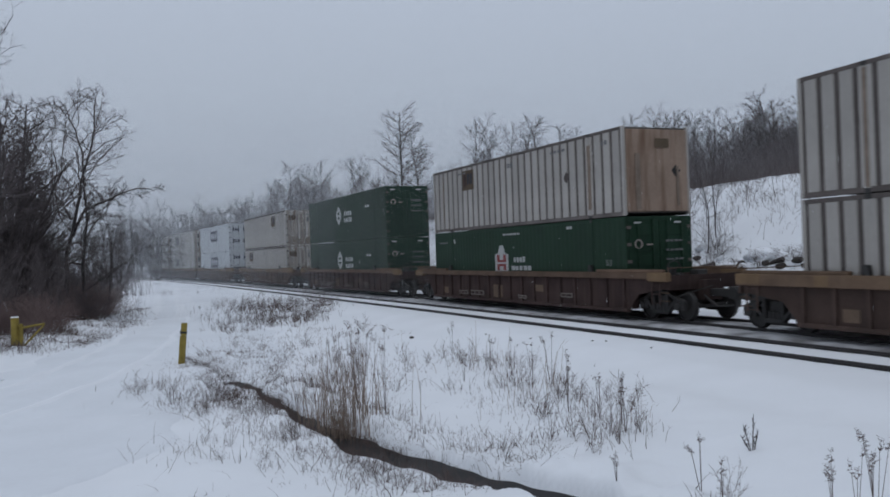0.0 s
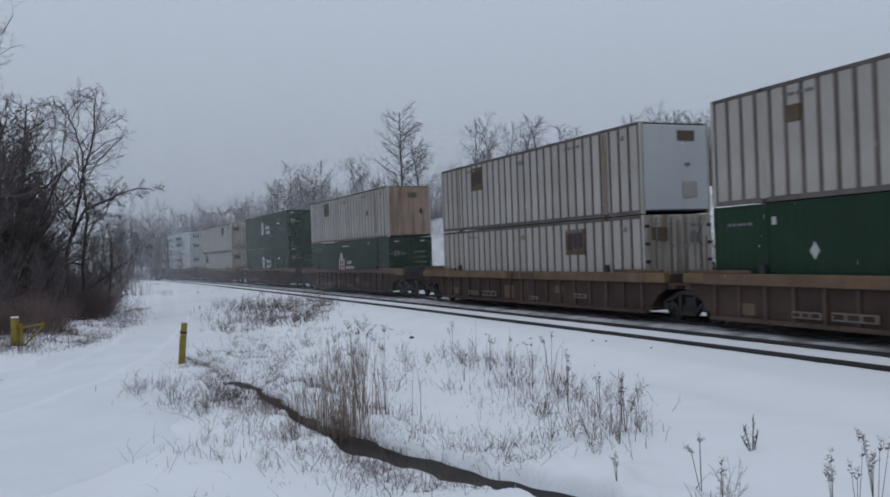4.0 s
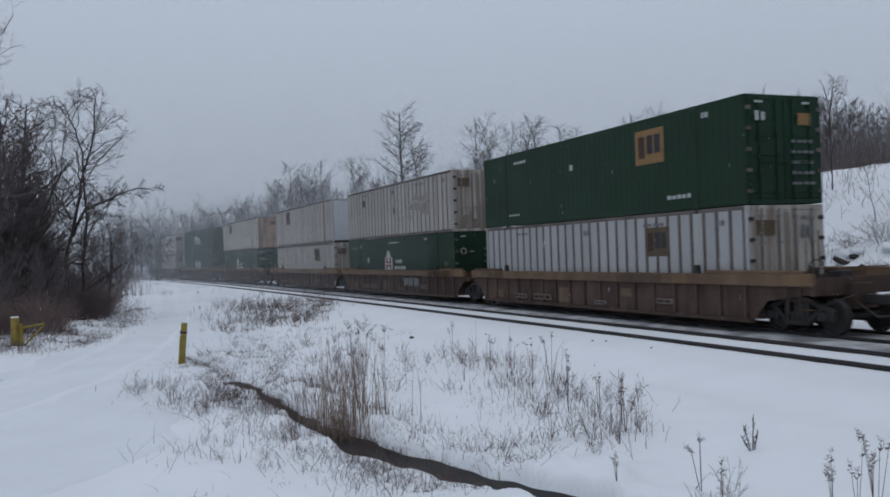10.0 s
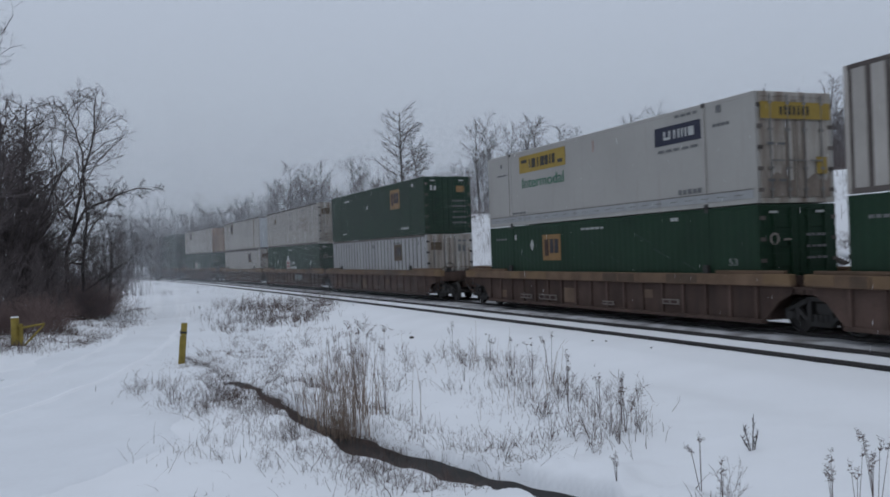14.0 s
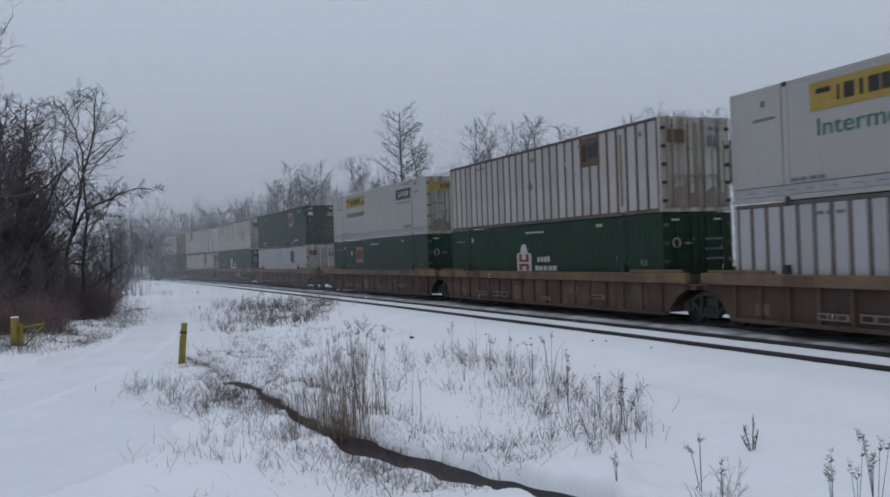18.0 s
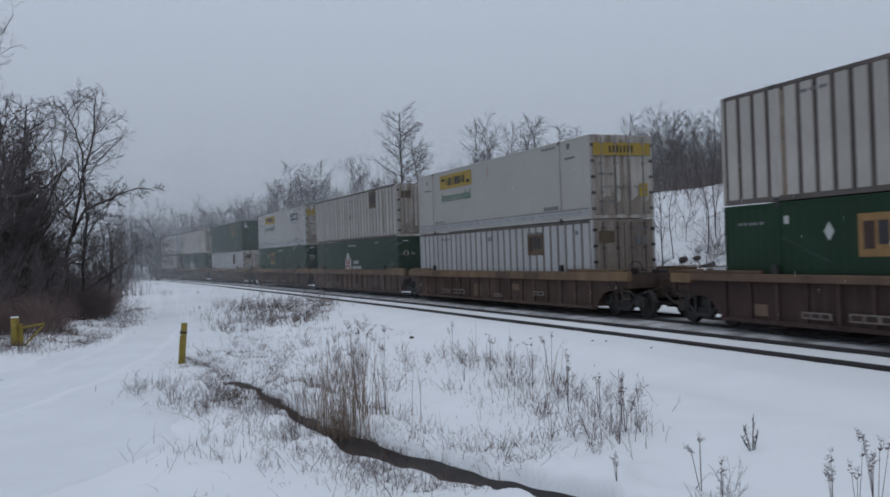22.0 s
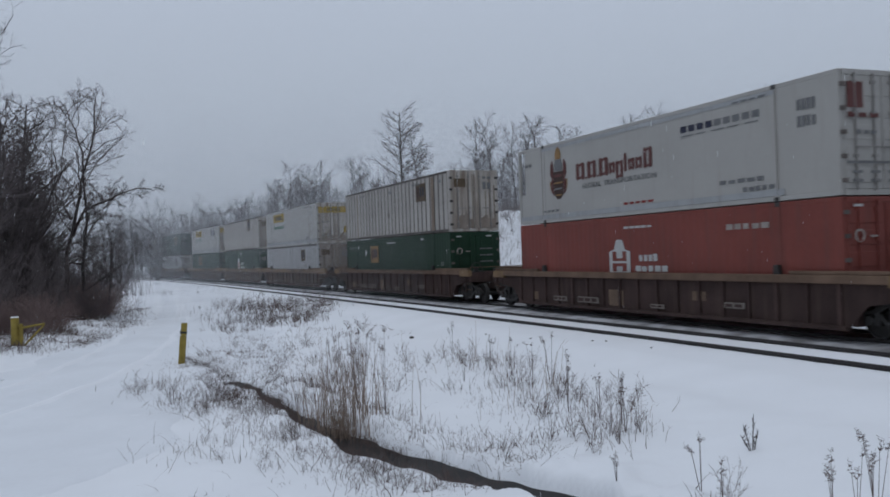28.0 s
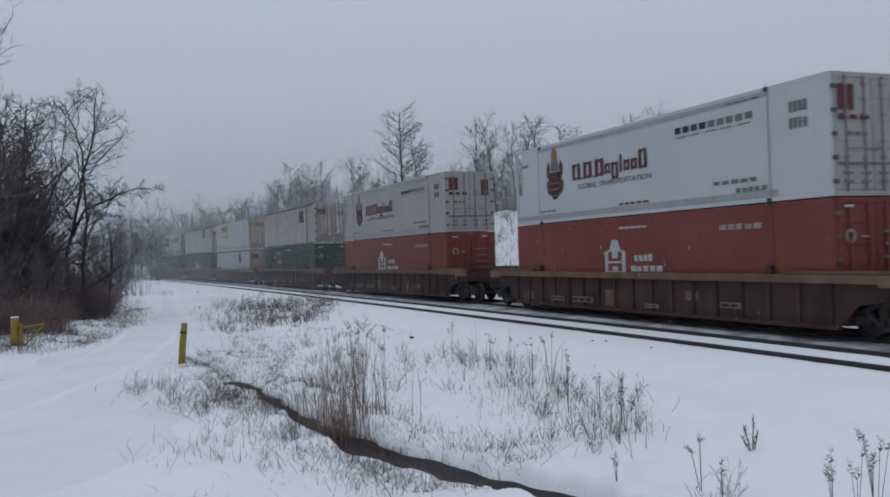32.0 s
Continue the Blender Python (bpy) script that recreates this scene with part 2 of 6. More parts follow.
M_WEED = material("dead_weed", (0.105, 0.077, 0.069), 0.9, spread=0.4, scale=2, fine=12)
M_POST = material("weathered_yellow_paint", (0.27, 0.205, 0.05), 0.8, spread=0.3, scale=5, fine=40, second=(0.10, 0.08, 0.05), amount=0.4, spec=0.25)
M_WOOD = material("old_timber", (0.048, 0.040, 0.036), 0.9, spread=0.4, scale=4, fine=40)


M_BALLAST = material("dirty_snowed_ballast", (0.20, 0.197, 0.20), 0.9, spread=0.35, scale=1.0, fine=14, bump=0.5, second=(0.56, 0.575, 0.60), amount=0.95)
M_FLAKE = material("snow_flakes", (0.86, 0.88, 0.90), 0.9, spread=0.02, spec=0.0)
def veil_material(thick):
    """A mostly clear mix that stands in for haze: it covers a small share of what lies behind, and scatters light to
    both sides.
    """
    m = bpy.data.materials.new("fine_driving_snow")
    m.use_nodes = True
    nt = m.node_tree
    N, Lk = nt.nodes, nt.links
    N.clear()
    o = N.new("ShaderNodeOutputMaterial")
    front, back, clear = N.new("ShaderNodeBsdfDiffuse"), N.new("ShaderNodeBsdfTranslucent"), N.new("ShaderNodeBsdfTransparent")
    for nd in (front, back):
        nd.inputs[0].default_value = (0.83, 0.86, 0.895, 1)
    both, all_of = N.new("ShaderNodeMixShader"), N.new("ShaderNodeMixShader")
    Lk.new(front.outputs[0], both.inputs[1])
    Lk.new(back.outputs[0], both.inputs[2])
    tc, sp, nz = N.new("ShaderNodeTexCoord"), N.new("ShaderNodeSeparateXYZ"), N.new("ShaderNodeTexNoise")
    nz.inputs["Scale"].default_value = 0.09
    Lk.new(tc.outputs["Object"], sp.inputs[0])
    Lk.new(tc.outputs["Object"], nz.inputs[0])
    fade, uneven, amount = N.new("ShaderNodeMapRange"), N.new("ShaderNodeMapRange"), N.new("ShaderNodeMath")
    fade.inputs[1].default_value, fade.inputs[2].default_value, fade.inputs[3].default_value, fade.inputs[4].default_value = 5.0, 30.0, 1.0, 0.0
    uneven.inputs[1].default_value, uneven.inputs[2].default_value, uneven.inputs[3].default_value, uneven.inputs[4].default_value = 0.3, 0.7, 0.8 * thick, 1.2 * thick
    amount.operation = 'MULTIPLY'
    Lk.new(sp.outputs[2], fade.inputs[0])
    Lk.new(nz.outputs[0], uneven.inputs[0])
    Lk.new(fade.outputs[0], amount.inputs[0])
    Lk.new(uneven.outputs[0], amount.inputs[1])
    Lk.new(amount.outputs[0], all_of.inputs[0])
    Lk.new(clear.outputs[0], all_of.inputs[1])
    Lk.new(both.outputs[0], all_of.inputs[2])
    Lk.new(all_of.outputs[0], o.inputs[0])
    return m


M_INK = material("worn_dark_ink", (0.05, 0.03, 0.026), 0.65, spread=0.25, scale=4, spec=0.25)
M_FADEBLUE = material("faded_blue_decal", (0.036, 0.035, 0.042), 0.65, spread=0.2, scale=4, spec=0.25)


# ---- mesh helpers ----
def box(bm, x0, x1, y0, y1, z0, z1):
    v = [bm.verts.new((x, y, z)) for x in (x0, x1) for y in (y0, y1) for z in (z0, z1)]
    for f in ((0, 1, 3, 2), (4, 6, 7, 5), (0, 4, 5, 1), (2, 3, 7, 6), (0, 2, 6, 4), (1, 5, 7, 3)):
        bm.faces.new([v[i] for i in f])


def prism(bm, pts, y0, y1):
    """A shape given in x and z, as thick as y0 to y1."""
    a = [bm.verts.new((x, y0, z)) for x, z in pts]
    b = [bm.verts.new((x, y1, z)) for x, z in pts]
    n = len(pts)
    bm.faces.new(a)
    bm.faces.new(b[::-1])
    for i in range(n):
        bm.faces.new((a[i], b[i], b[(i + 1) % n], a[(i + 1) % n]))


def tube(bm, p, q, r0, r1, n=8):
    """A tapered round bar from p to q."""
    p, q = Vector(p), Vector(q)
    m = (q - p).to_track_quat('Z', 'Y').to_matrix()
    ring = lambda c, r: [bm.verts.new(c + m @ Vector((r * math.cos(i * 2 * math.pi / n), r * math.sin(i * 2 * math.pi / n), 0))) for i in range(n)]
    a, b = ring(p, r0), ring(q, r1)
    for i in range(n):
        bm.faces.new((a[i], a[(i + 1) % n], b[(i + 1) % n], b[i]))
    bm.faces.new(a[::-1])
    bm.faces.new(b)


def chamfer(bm, w):
    bmesh.ops.bevel(bm, geom=bm.edges[:], offset=w, segments=1, affect='EDGES', clamp_overlap=True)


def mesh_of(name, bm, mat):
    bmesh.ops.recalc_face_normals(bm, faces=bm.faces)
    me = bpy.data.meshes.new(name)
    bm.to_mesh(me)
    bm.free()
    me.materials.append(mat)
    return me


def part(name, bm, mat, parent, label=""):
    """Links a bmesh, or a mesh that is already made, as one part under a thing."""
    me = bm if isinstance(bm, bpy.types.Mesh) else mesh_of(name, bm, mat)
    ob = new(name, me)
    ob.parent = parent
    if label:
        ob["label"] = label
    return ob


def shape(fn, *args):
    bm = bmesh.new()
    fn(bm, *args)
    return bm


def boxes(*list_of):
    bm = bmesh.new()
    for b in list_of:
        box(bm, *b)
    return bm


def raw_mesh(name, verts, faces, mat, smooth_shade=False):
    me = bpy.data.meshes.new(name)
    me.from_pydata(verts, [], faces)
    me.materials.append(mat)
    if smooth_shade:
        me.polygons.foreach_set("use_smooth", [True] * len(me.polygons))
    me.update()
    return me


# ---- ground ----
def spaced(lo, hi, dense_lo, dense_hi, step, mid_lo, mid_hi, mid):
    a = list(np.arange(dense_lo, dense_hi, step))
    a += list(np.arange(dense_hi, mid_hi, mid))
    a = list(np.arange(mid_lo, dense_lo, mid)) + a
    v, d = mid_hi, mid
    while v < hi:
        a.append(v)
        d *= 1.35
        v += d
    v, d, front = mid_lo, mid, []
    while v > lo:
        d *= 1.35
        v -= d
        front.append(v)
    return np.array(front[::-1] + a)


def build_ground():
    gx = spaced(-3500, 3500, -13, 6, 0.07, -75, 45, 0.6)
    gy = spaced(-3500, 3500, 8, 30, 0.075, -20, 130, 0.7)
    X, Y = np.meshgrid(gx, gy)
    Z = height(X.ravel(), Y.ravel())
    nx, ny = len(gx), len(gy)
    idx = np.arange(nx * ny).reshape(ny, nx)
    quads = np.stack([idx[:-1, :-1], idx[:-1, 1:], idx[1:, 1:], idx[1:, :-1]], -1).reshape(-1, 4)
    me = bpy.data.meshes.new("ground")
    me.vertices.add(nx * ny)
    me.vertices.foreach_set("co", np.stack([X.ravel(), Y.ravel(), Z], -1).astype(np.float32).ravel())
    me.loops.add(len(quads) * 4)
    me.loops.foreach_set("vertex_index", quads.astype(np.int32).ravel())
    me.polygons.add(len(quads))
    me.polygons.foreach_set("loop_start", np.arange(0, len(quads) * 4, 4, dtype=np.int32))
    me.polygons.foreach_set("use_smooth", np.ones(len(quads), bool))
    me.update(calc_edges=True)
    me.materials.append(M_SNOW)
    tagged(new("ground", me), "snow-covered rolling ground with wheel ruts and a ditch", "ground", kind="structure")


build_ground()


def build_road():
    """The driven lane of packed snow: the strip between the ruts' ridges and one on each side of them, with ragged outer edges."""
    far = [Vector(p) for p in ROAD]
    rows = []
    for a, b in zip(far[:-1], far[1:]):
        n = max(2, int((b - a).length / 0.35))
        for i in range(n):
            rows.append((a.lerp(b, i / n), (b - a).normalized()))
    top = tagged(new("road"), "narrow road of packed snow with wheel ruts", "road", kind="structure")
    for lo, hi, count in ((-2.3, -1.07, 12), (-0.97, 0.97, 16), (1.07, 4.9, 30)):
        P, n = [], count + 1
        for k, (p, d) in enumerate(rows):
            d = sum((rows[min(max(k + j, 0), len(rows) - 1)][1] for j in range(-6, 7)), Vector((0, 0))).normalized()
            for j in range(n):
                w = lo + (hi - lo) * j / count
                w += (0.4 * abs(w) / 4 + 0.15 * (abs(w) > 2)) * float(bumps(p.x + 5 * (w > 0), p.y, 1.7)) + 0.05 * float(bumps(p.x, p.y + 9, 0.8))
                P.append((p.x + d.y * w, p.y - d.x * w))
        P = np.array(P)
        Z = height(P[:, 0], P[:, 1]) + 0.016
        Z[0::n] -= 0.05
        Z[n - 1::n] -= 0.05
        faces = [(i * n + j, i * n + j + 1, (i + 1) * n + j + 1, (i + 1) * n + j) for i in range(len(rows) - 1) for j in range(n - 1)]
        part("packed_strip", raw_mesh("packed_strip", np.column_stack([P, Z]).tolist(), faces, M_PACKED, True), None, top)


build_road()


def build_water():
    bm = bmesh.new()
    prev, done = None, 0.0
    for (ax, ay), (bx, by) in zip(DITCH[:-1], DITCH[1:]):
        for i in range(4):
            done += math.hypot(bx - ax, by - ay) / 4
            level = WATER + 0.125 * float(smooth(8.0, 2.0, done))
            x, y = ax + (bx - ax) * i / 4, ay + (by - ay) * i / 4
            n = Vector((-(by - ay), bx - ax)).normalized() * (0.25 if done < 6 else 0.6)
            a, b = bm.verts.new((x + n.x, y + n.y, level)), bm.verts.new((x - n.x, y - n.y, level))
            if prev:
                bm.faces.new((prev[0], prev[1], b, a))
            prev = (a, b)
    tagged(new("water", mesh_of("water", bm, M_WATER)), "still dark brown water in a narrow ditch", "water", kind="structure")


build_water()

RAIL_PROFILE = [(-0.07, -0.17), (0.07, -0.17), (0.07, -0.155), (0.012, -0.14), (0.012, -0.05), (0.036, -0.04), (0.036, -0.004), (0.028, 0.0),
                (-0.028, 0.0), (-0.036, -0.004), (-0.036, -0.04), (-0.012, -0.05), (-0.012, -0.14), (-0.07, -0.155)]


def build_track(name, lat0, dz, label):
    top = tagged(new(name), label, "railway track", kind="structure")
    ss = np.concatenate([np.arange(-60, 60, 1.5), np.arange(60, 320, 4.0)])
    for side in (GAUGE, -GAUGE):
        verts, faces, n = [], [], len(RAIL_PROFILE)
        for s in ss:
            for py, pz in RAIL_PROFILE:
                verts.append(on_track(s, lat0(s) + side + py, dz + pz))
        for i in range(len(ss) - 1):
            for j in range(n):
                k = (j + 1) % n
                faces.append((i * n + j, i * n + k, (i + 1) * n + k, (i + 1) * n + j))
        me = raw_mesh("rail", verts, faces, M_RAIL)
        me.materials.append(M_RAILTOP)
        for p in me.polygons:
            if p.index % n == 7:
                p.material_index = 1
        part("rail", me, None, top)
    return top


build_track("track_near", lambda s: NEAR_LAT - 0.024 * max(0.0, 9.0 - s), NEAR_DZ, "snowed-in empty railway track with dark steel rails")
build_track("track_far", lambda s: 0.0, 0.0, "railway track under the freight train, rails swept of snow")


def build_ballast():
    """The bed of the far track, grey with paler snowy patches."""
    ss, ll = np.arange(-60, 200, 0.5), np.array([-2.1, -1.7, -1.2, -0.6, 0.0, 0.6, 1.2, 1.6, 1.85])
    S, L = np.meshgrid(ss, ll, indexing="ij")
    X, Y, Z = on_track(S, L + 0.25 * bumps(S, L, 1.3) * (np.abs(L) > 2), 0.0)
    Z = Z + np.where(np.abs(L) > 1.8, -0.17, np.where(np.abs(L) > 1.55, -0.1, -0.085)) + 0.02 * bumps(S * 1.0, L, 0.4)
    n = len(ll)
    verts = np.stack([X.ravel(), Y.ravel(), Z.ravel()], -1).tolist()
    faces = [(i * n + j, (i + 1) * n + j, (i + 1) * n + j + 1, i * n + j + 1) for i in range(len(ss) - 1) for j in range(n - 1)]
    tagged(new("ballast", raw_mesh("ballast", verts, faces, M_BALLAST, True)), "dark crushed-stone ballast with blown snow", "ballast", kind="structure")


build_ballast()


# ---- the freight train ----
CL, CW, CH = 16.15, 2.59, 2.896
WELL_Z = 0.36
SPEED, GAIN = 5.6846, 0.00815
MOVING = []      # (thing, arc length of its car's middle at the start, its own pose on the car)
WHEELS = []      # wheelsets that roll
_meshes = {}


def once(key, make, mat):
    """The mesh of that key, made the first time."""
    if key not in _meshes:
        bm = bmesh.new()
        make(bm)
        _meshes[key] = mesh_of(key, bm, mat)
    return _meshes[key]


def side_sheet(bm, x0, x1, z0, z1, y, depth, pitch):
    """A corrugated wall along x, whose crests lie at y."""
    n = max(1, round((x1 - x0) / pitch))
    p = (x1 - x0) / n
    s = 1 if y > 0 else -1
    prev = None
    for i in range(n):
        for f, d in ((0.0, 0), (0.34, 0), (0.5, 1), (0.84, 1)):
            x = x0 + (i + f) * p
            a, b = bm.verts.new((x, y - s * d * depth, z0)), bm.verts.new((x, y - s * d * depth, z1))
            if prev:
                bm.faces.new((prev[0], a, b, prev[1]))
            prev = (a, b)
    a, b = bm.verts.new((x1, y, z0)), bm.verts.new((x1, y, z1))
    bm.faces.new((prev[0], a, b, prev[1]))


def decal(name, parent, mat, u0, u1, h0, h1, side="near", label="", y=None):
    """A thin painted or stuck-on plate; u runs from the container's front end along its near side, or from the near edge across its rear."""
    bm = bmesh.new()
    if side == "near":
        yy = (CW / 2 + 0.006) if y is None else y
        box(bm, CL / 2 - u1, CL / 2 - u0, yy, yy + 0.006, h0, h1)
    else:
        box(bm, -CL / 2 - 0.062, -CL / 2 - 0.055, CW / 2 - u1, CW / 2 - u0, h0, h1)
    return part(name, bm, mat, parent, label)


def bars(name, parent, mat, u0, u1, h0, h1, count, side="near", seed=1, y=None):
    """Lettering that cannot be read, as plain upright bars; small print is one bar a word."""
    rnd = random.Random(seed)
    if h1 - h0 < 0.2 and count > 3:
        count = min(count, 5)
    w = (u1 - u0) / count
    for i in range(count):
        a = u0 + i * w
        b = a + w * (rnd.uniform(0.6, 0.78) if h1 - h0 >= 0.2 else rnd.uniform(0.62, 0.86))
        top = h1 - (h1 - h0) * rnd.choice((0, 0, 0, 0.12))
        bm = bmesh.new()
        if side == "near":
            yy = (CW / 2 + 0.008) if y is None else y
            box(bm, CL / 2 - b, CL / 2 - a, yy, yy + 0.006, h0, top)
        else:
            box(bm, -CL / 2 - 0.072, -CL / 2 - 0.064, CW / 2 - b, CW / 2 - a, h0, top)
        part(name, bm, mat, parent)


def lettering(text, parent, mat, u0, h0, size, width=None, y=None):
    """Readable words on the near side, in the built-in font."""
    cu = bpy.data.curves.new("lettering", 'FONT')
    cu.body = text
    cu.size = size
    cu.extrude = 0.003
    tmp = new("lettering_form", cu)
    me = bpy.data.meshes.new_from_object(tmp.evaluated_get(bpy.context.evaluated_depsgraph_get()))
    bpy.data.objects.remove(tmp)
    me.materials.clear()
    me.materials.append(mat)
    span = max(v.co.x for v in me.vertices) or 1
    k = width / span if width else 1
    yy = (CW / 2 + 0.012) if y is None else y
    for v in me.vertices:
        x, z, d = v.co
        v.co = (CL / 2 - u0 - x * k, yy + d, h0 + z)
    return part("lettering", me, None, parent)


def polygon_decal(name, parent, mat, pts, u, h, scale=1.0, y=None, label=""):
    bm = bmesh.new()
    yy = (CW / 2 + 0.007) if y is None else y
    prism(bm, [(CL / 2 - u - a * scale, h + b * scale) for a, b in pts], yy, yy + 0.006)
    return part(name, bm, mat, parent, label)


POST40 = 6.03    # the load-bearing posts stand a few feet in from both ends


def container(label, wall, style, rear="doors", rear_mat=None, group="containers of the train", nose=0.0):
    """A 53-foot box; its base's middle is the origin, its near side is +y, its rear end -x."""
    top = tagged(new("shipping_container"), label, "container", group)
    hx, hy = CL / 2, CW / 2
    wm = wall.name
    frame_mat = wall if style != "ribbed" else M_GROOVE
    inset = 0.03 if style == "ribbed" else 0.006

    def core(bm):
        x0, x1 = -hx + 0.05, hx - 0.05 - nose
        if style == "corrugated":
            side_sheet(bm, x0, x1, 0.12, CH - 0.1, hy - 0.004, 0.004, 0.30)
            side_sheet(bm, x0, x1, 0.12, CH - 0.1, -hy + 0.004, 0.022, 0.30)
            box(bm, x0, x1, -hy + 0.06, hy - 0.06, 0.08, CH - 0.03)
        else:
            box(bm, x0, x1, -hy + inset, hy - inset, 0.08, CH - 0.03)
    # behind ribbed panels the sheet takes the darker groove tone
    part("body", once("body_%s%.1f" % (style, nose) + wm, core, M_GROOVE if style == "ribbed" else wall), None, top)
    for z0, z1, nm in ((CH - 0.11, CH, "top_rail"), (0.0, 0.13, "bottom_rail")):
        for s in (1, -1):
            def rail(bm, s=s, z0=z0, z1=z1):
                box(bm, -hx + 0.02, hx - 0.02, *sorted((s * (hy - 0.08), s * (hy + 0.002))), z0, z1)
                chamfer(bm, 0.012)
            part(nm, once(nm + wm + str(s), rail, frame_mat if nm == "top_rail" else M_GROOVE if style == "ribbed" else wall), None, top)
    if nose:
        # an open frame stands before the front wall, with a little machinery in it
        part("nose_roof", boxes((hx - 0.06 - nose, hx - 0.01, -hy + 0.05, hy - 0.05, CH - 0.07, CH - 0.03)), wall, top)
        part("nose_floor", boxes((hx - 0.06 - nose, hx - 0.01, -hy + 0.05, hy - 0.05, 0.03, 0.12)), wall, top)
        part("nose_shutter", boxes((hx - 0.06 - nose, hx - 0.16, hy - 0.05, hy - 0.02, 0.12, 1.15)), wall, top)
    for x in (hx, -hx):
        for s in (1, -1):
            def post(bm, x=x, s=s):
                box(bm, *sorted((x, x - math.copysign(0.13, x))), *sorted((s * (hy - 0.10), s * (hy + 0.006))), 0.0, CH)
                chamfer(bm, 0.015)
            part("corner_post", once("corner_post%d%d" % (x > 0, s) + wm, post, wall), None, top)
    for x in (POST40, -POST40):
        for s in (1, -1):
            def post(bm, x=x, s=s):
                box(bm, x - 0.10, x + 0.10, *sorted((s * (hy - 0.05), s * (hy + 0.008))), 0.1, CH - 0.09)
            part("load_post", once("load_post%d%d" % (x > 0, s) + wm, post, wall), None, top)
            for z in (-0.027, CH - 0.12):
                def casting(bm, x=x, s=s, z=z):
                    box(bm, x - 0.09, x + 0.09, *sorted((s * (hy - 0.12), s * (hy + 0.016))), z - 0.004, z + 0.124)
                    chamfer(bm, 0.015)
                part("corner_casting", once("casting%d%d%d" % (x > 0, s, z > 1), casting, M_DARK), None, top)
    if style == "ribbed":
        n = 29
        p = (CL - 0.3) / n

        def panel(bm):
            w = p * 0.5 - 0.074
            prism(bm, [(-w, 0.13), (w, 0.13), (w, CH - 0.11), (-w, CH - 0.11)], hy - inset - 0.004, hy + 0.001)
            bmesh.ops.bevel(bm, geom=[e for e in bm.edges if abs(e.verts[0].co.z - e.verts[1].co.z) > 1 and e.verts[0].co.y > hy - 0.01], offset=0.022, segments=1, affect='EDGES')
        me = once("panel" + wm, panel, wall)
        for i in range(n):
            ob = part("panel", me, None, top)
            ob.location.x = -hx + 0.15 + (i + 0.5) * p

        def far_panels(bm):
            for i in range(n):
                c = -hx + 0.15 + (i + 0.5) * p
                box(bm, c - p * 0.4, c + p * 0.4, -hy, -hy + 0.03, 0.13, CH - 0.11)
        part("far_side_panels", once("far_panels" + wm, far_panels, wall), None, top)
    rm = rear_mat or wall
    if rear == "plain":
        def bulk(bm):
            box(bm, -hx - 0.03, -hx + 0.04, -hy + 0.10, hy - 0.10, 0.12, CH - 0.10)
            chamfer(bm, 0.02)
        part("end_wall", once("end_wall" + rm.name, bulk, rm), None, top)
    else:
        for s in (1, -1):
            def leaf(bm, s=s):
                y0, y1 = sorted((s * 0.012, s * (hy - 0.10)))
                box(bm, -hx - 0.01, -hx + 0.05, y0, y1, 0.14, CH - 0.13)
                chamfer(bm, 0.01)
            door = part("door", once("door%d" % s + rm.name, leaf, rm), None, top)
            for k in range(0 if rm in (M_DOORW, M_RUSTEND, M_DOORBROWN) else 5):
                def field(bm, s=s, k=k):
                    y0, y1 = sorted((s * 0.07, s * (hy - 0.16)))
                    box(bm, -hx - 0.026, -hx - 0.008, y0, y1, 0.28 + k * 0.5, 0.62 + k * 0.5)
                    chamfer(bm, 0.008)
                part("door_panel", once("door_panel%d%d" % (s, k) + rm.name, field, rm), None, door)
            for yy in (0.28, 0.86):
                def rod(bm, s=s, yy=yy):
                    tube(bm, (-hx - 0.05, s * yy, 0.1), (-hx - 0.05, s * yy, CH - 0.08), 0.022, 0.022, 6)
                    for z in (0.35, 0.9, 1.9, 2.6):
                        box(bm, -hx - 0.075, -hx - 0.02, s * yy - 0.06, s * yy + 0.06, z - 0.035, z + 0.035)
                    box(bm, -hx - 0.085, -hx - 0.06, *sorted((s * yy, s * (yy - 0.42))), 1.08, 1.12)
                part("lock_rod", once("lock_rod%d%d" % (s, yy > 0.5) + rm.name, rod, M_GROOVE if style == "ribbed" else M_ROD if style == "smooth" else wall), None, door)
            for k in range(5):
                def hinge(bm, s=s, k=k):
                    box(bm, -hx - 0.045, -hx + 0.0, *sorted((s * (hy - 0.18), s * (hy - 0.03))), 0.29 + k * 0.55, 0.39 + k * 0.55)
                part("hinge", once("hinge%d%d%d" % (s, k, style == "ribbed"), hinge, M_DARK if style == "ribbed" else M_GROOVE), None, door)
            if rm in (M_DOORW, M_RUSTEND, M_DOORBROWN):
                def stain(bm, s=s):
                    k = random.Random(40 + s)
                    ys = [0.03 + 1.13 * i / 9 for i in range(10)]
                    tops = [0.55 + 0.55 * k.random() ** 2 for _ in ys]
                    prev = None
                    for y0, t in zip(ys, tops):
                        pair = bm.verts.new((-hx - 0.0125, s * y0, 0.15)), bm.verts.new((-hx - 0.0125, s * y0, t))
                        if prev:
                            bm.faces.new((prev[0], pair[0], pair[1], prev[1]))
                        prev = pair
                part("rust_stain", once("stain%d" % s, stain, M_DOORSTREAK), None, door, "rust and road grime along the door's foot")
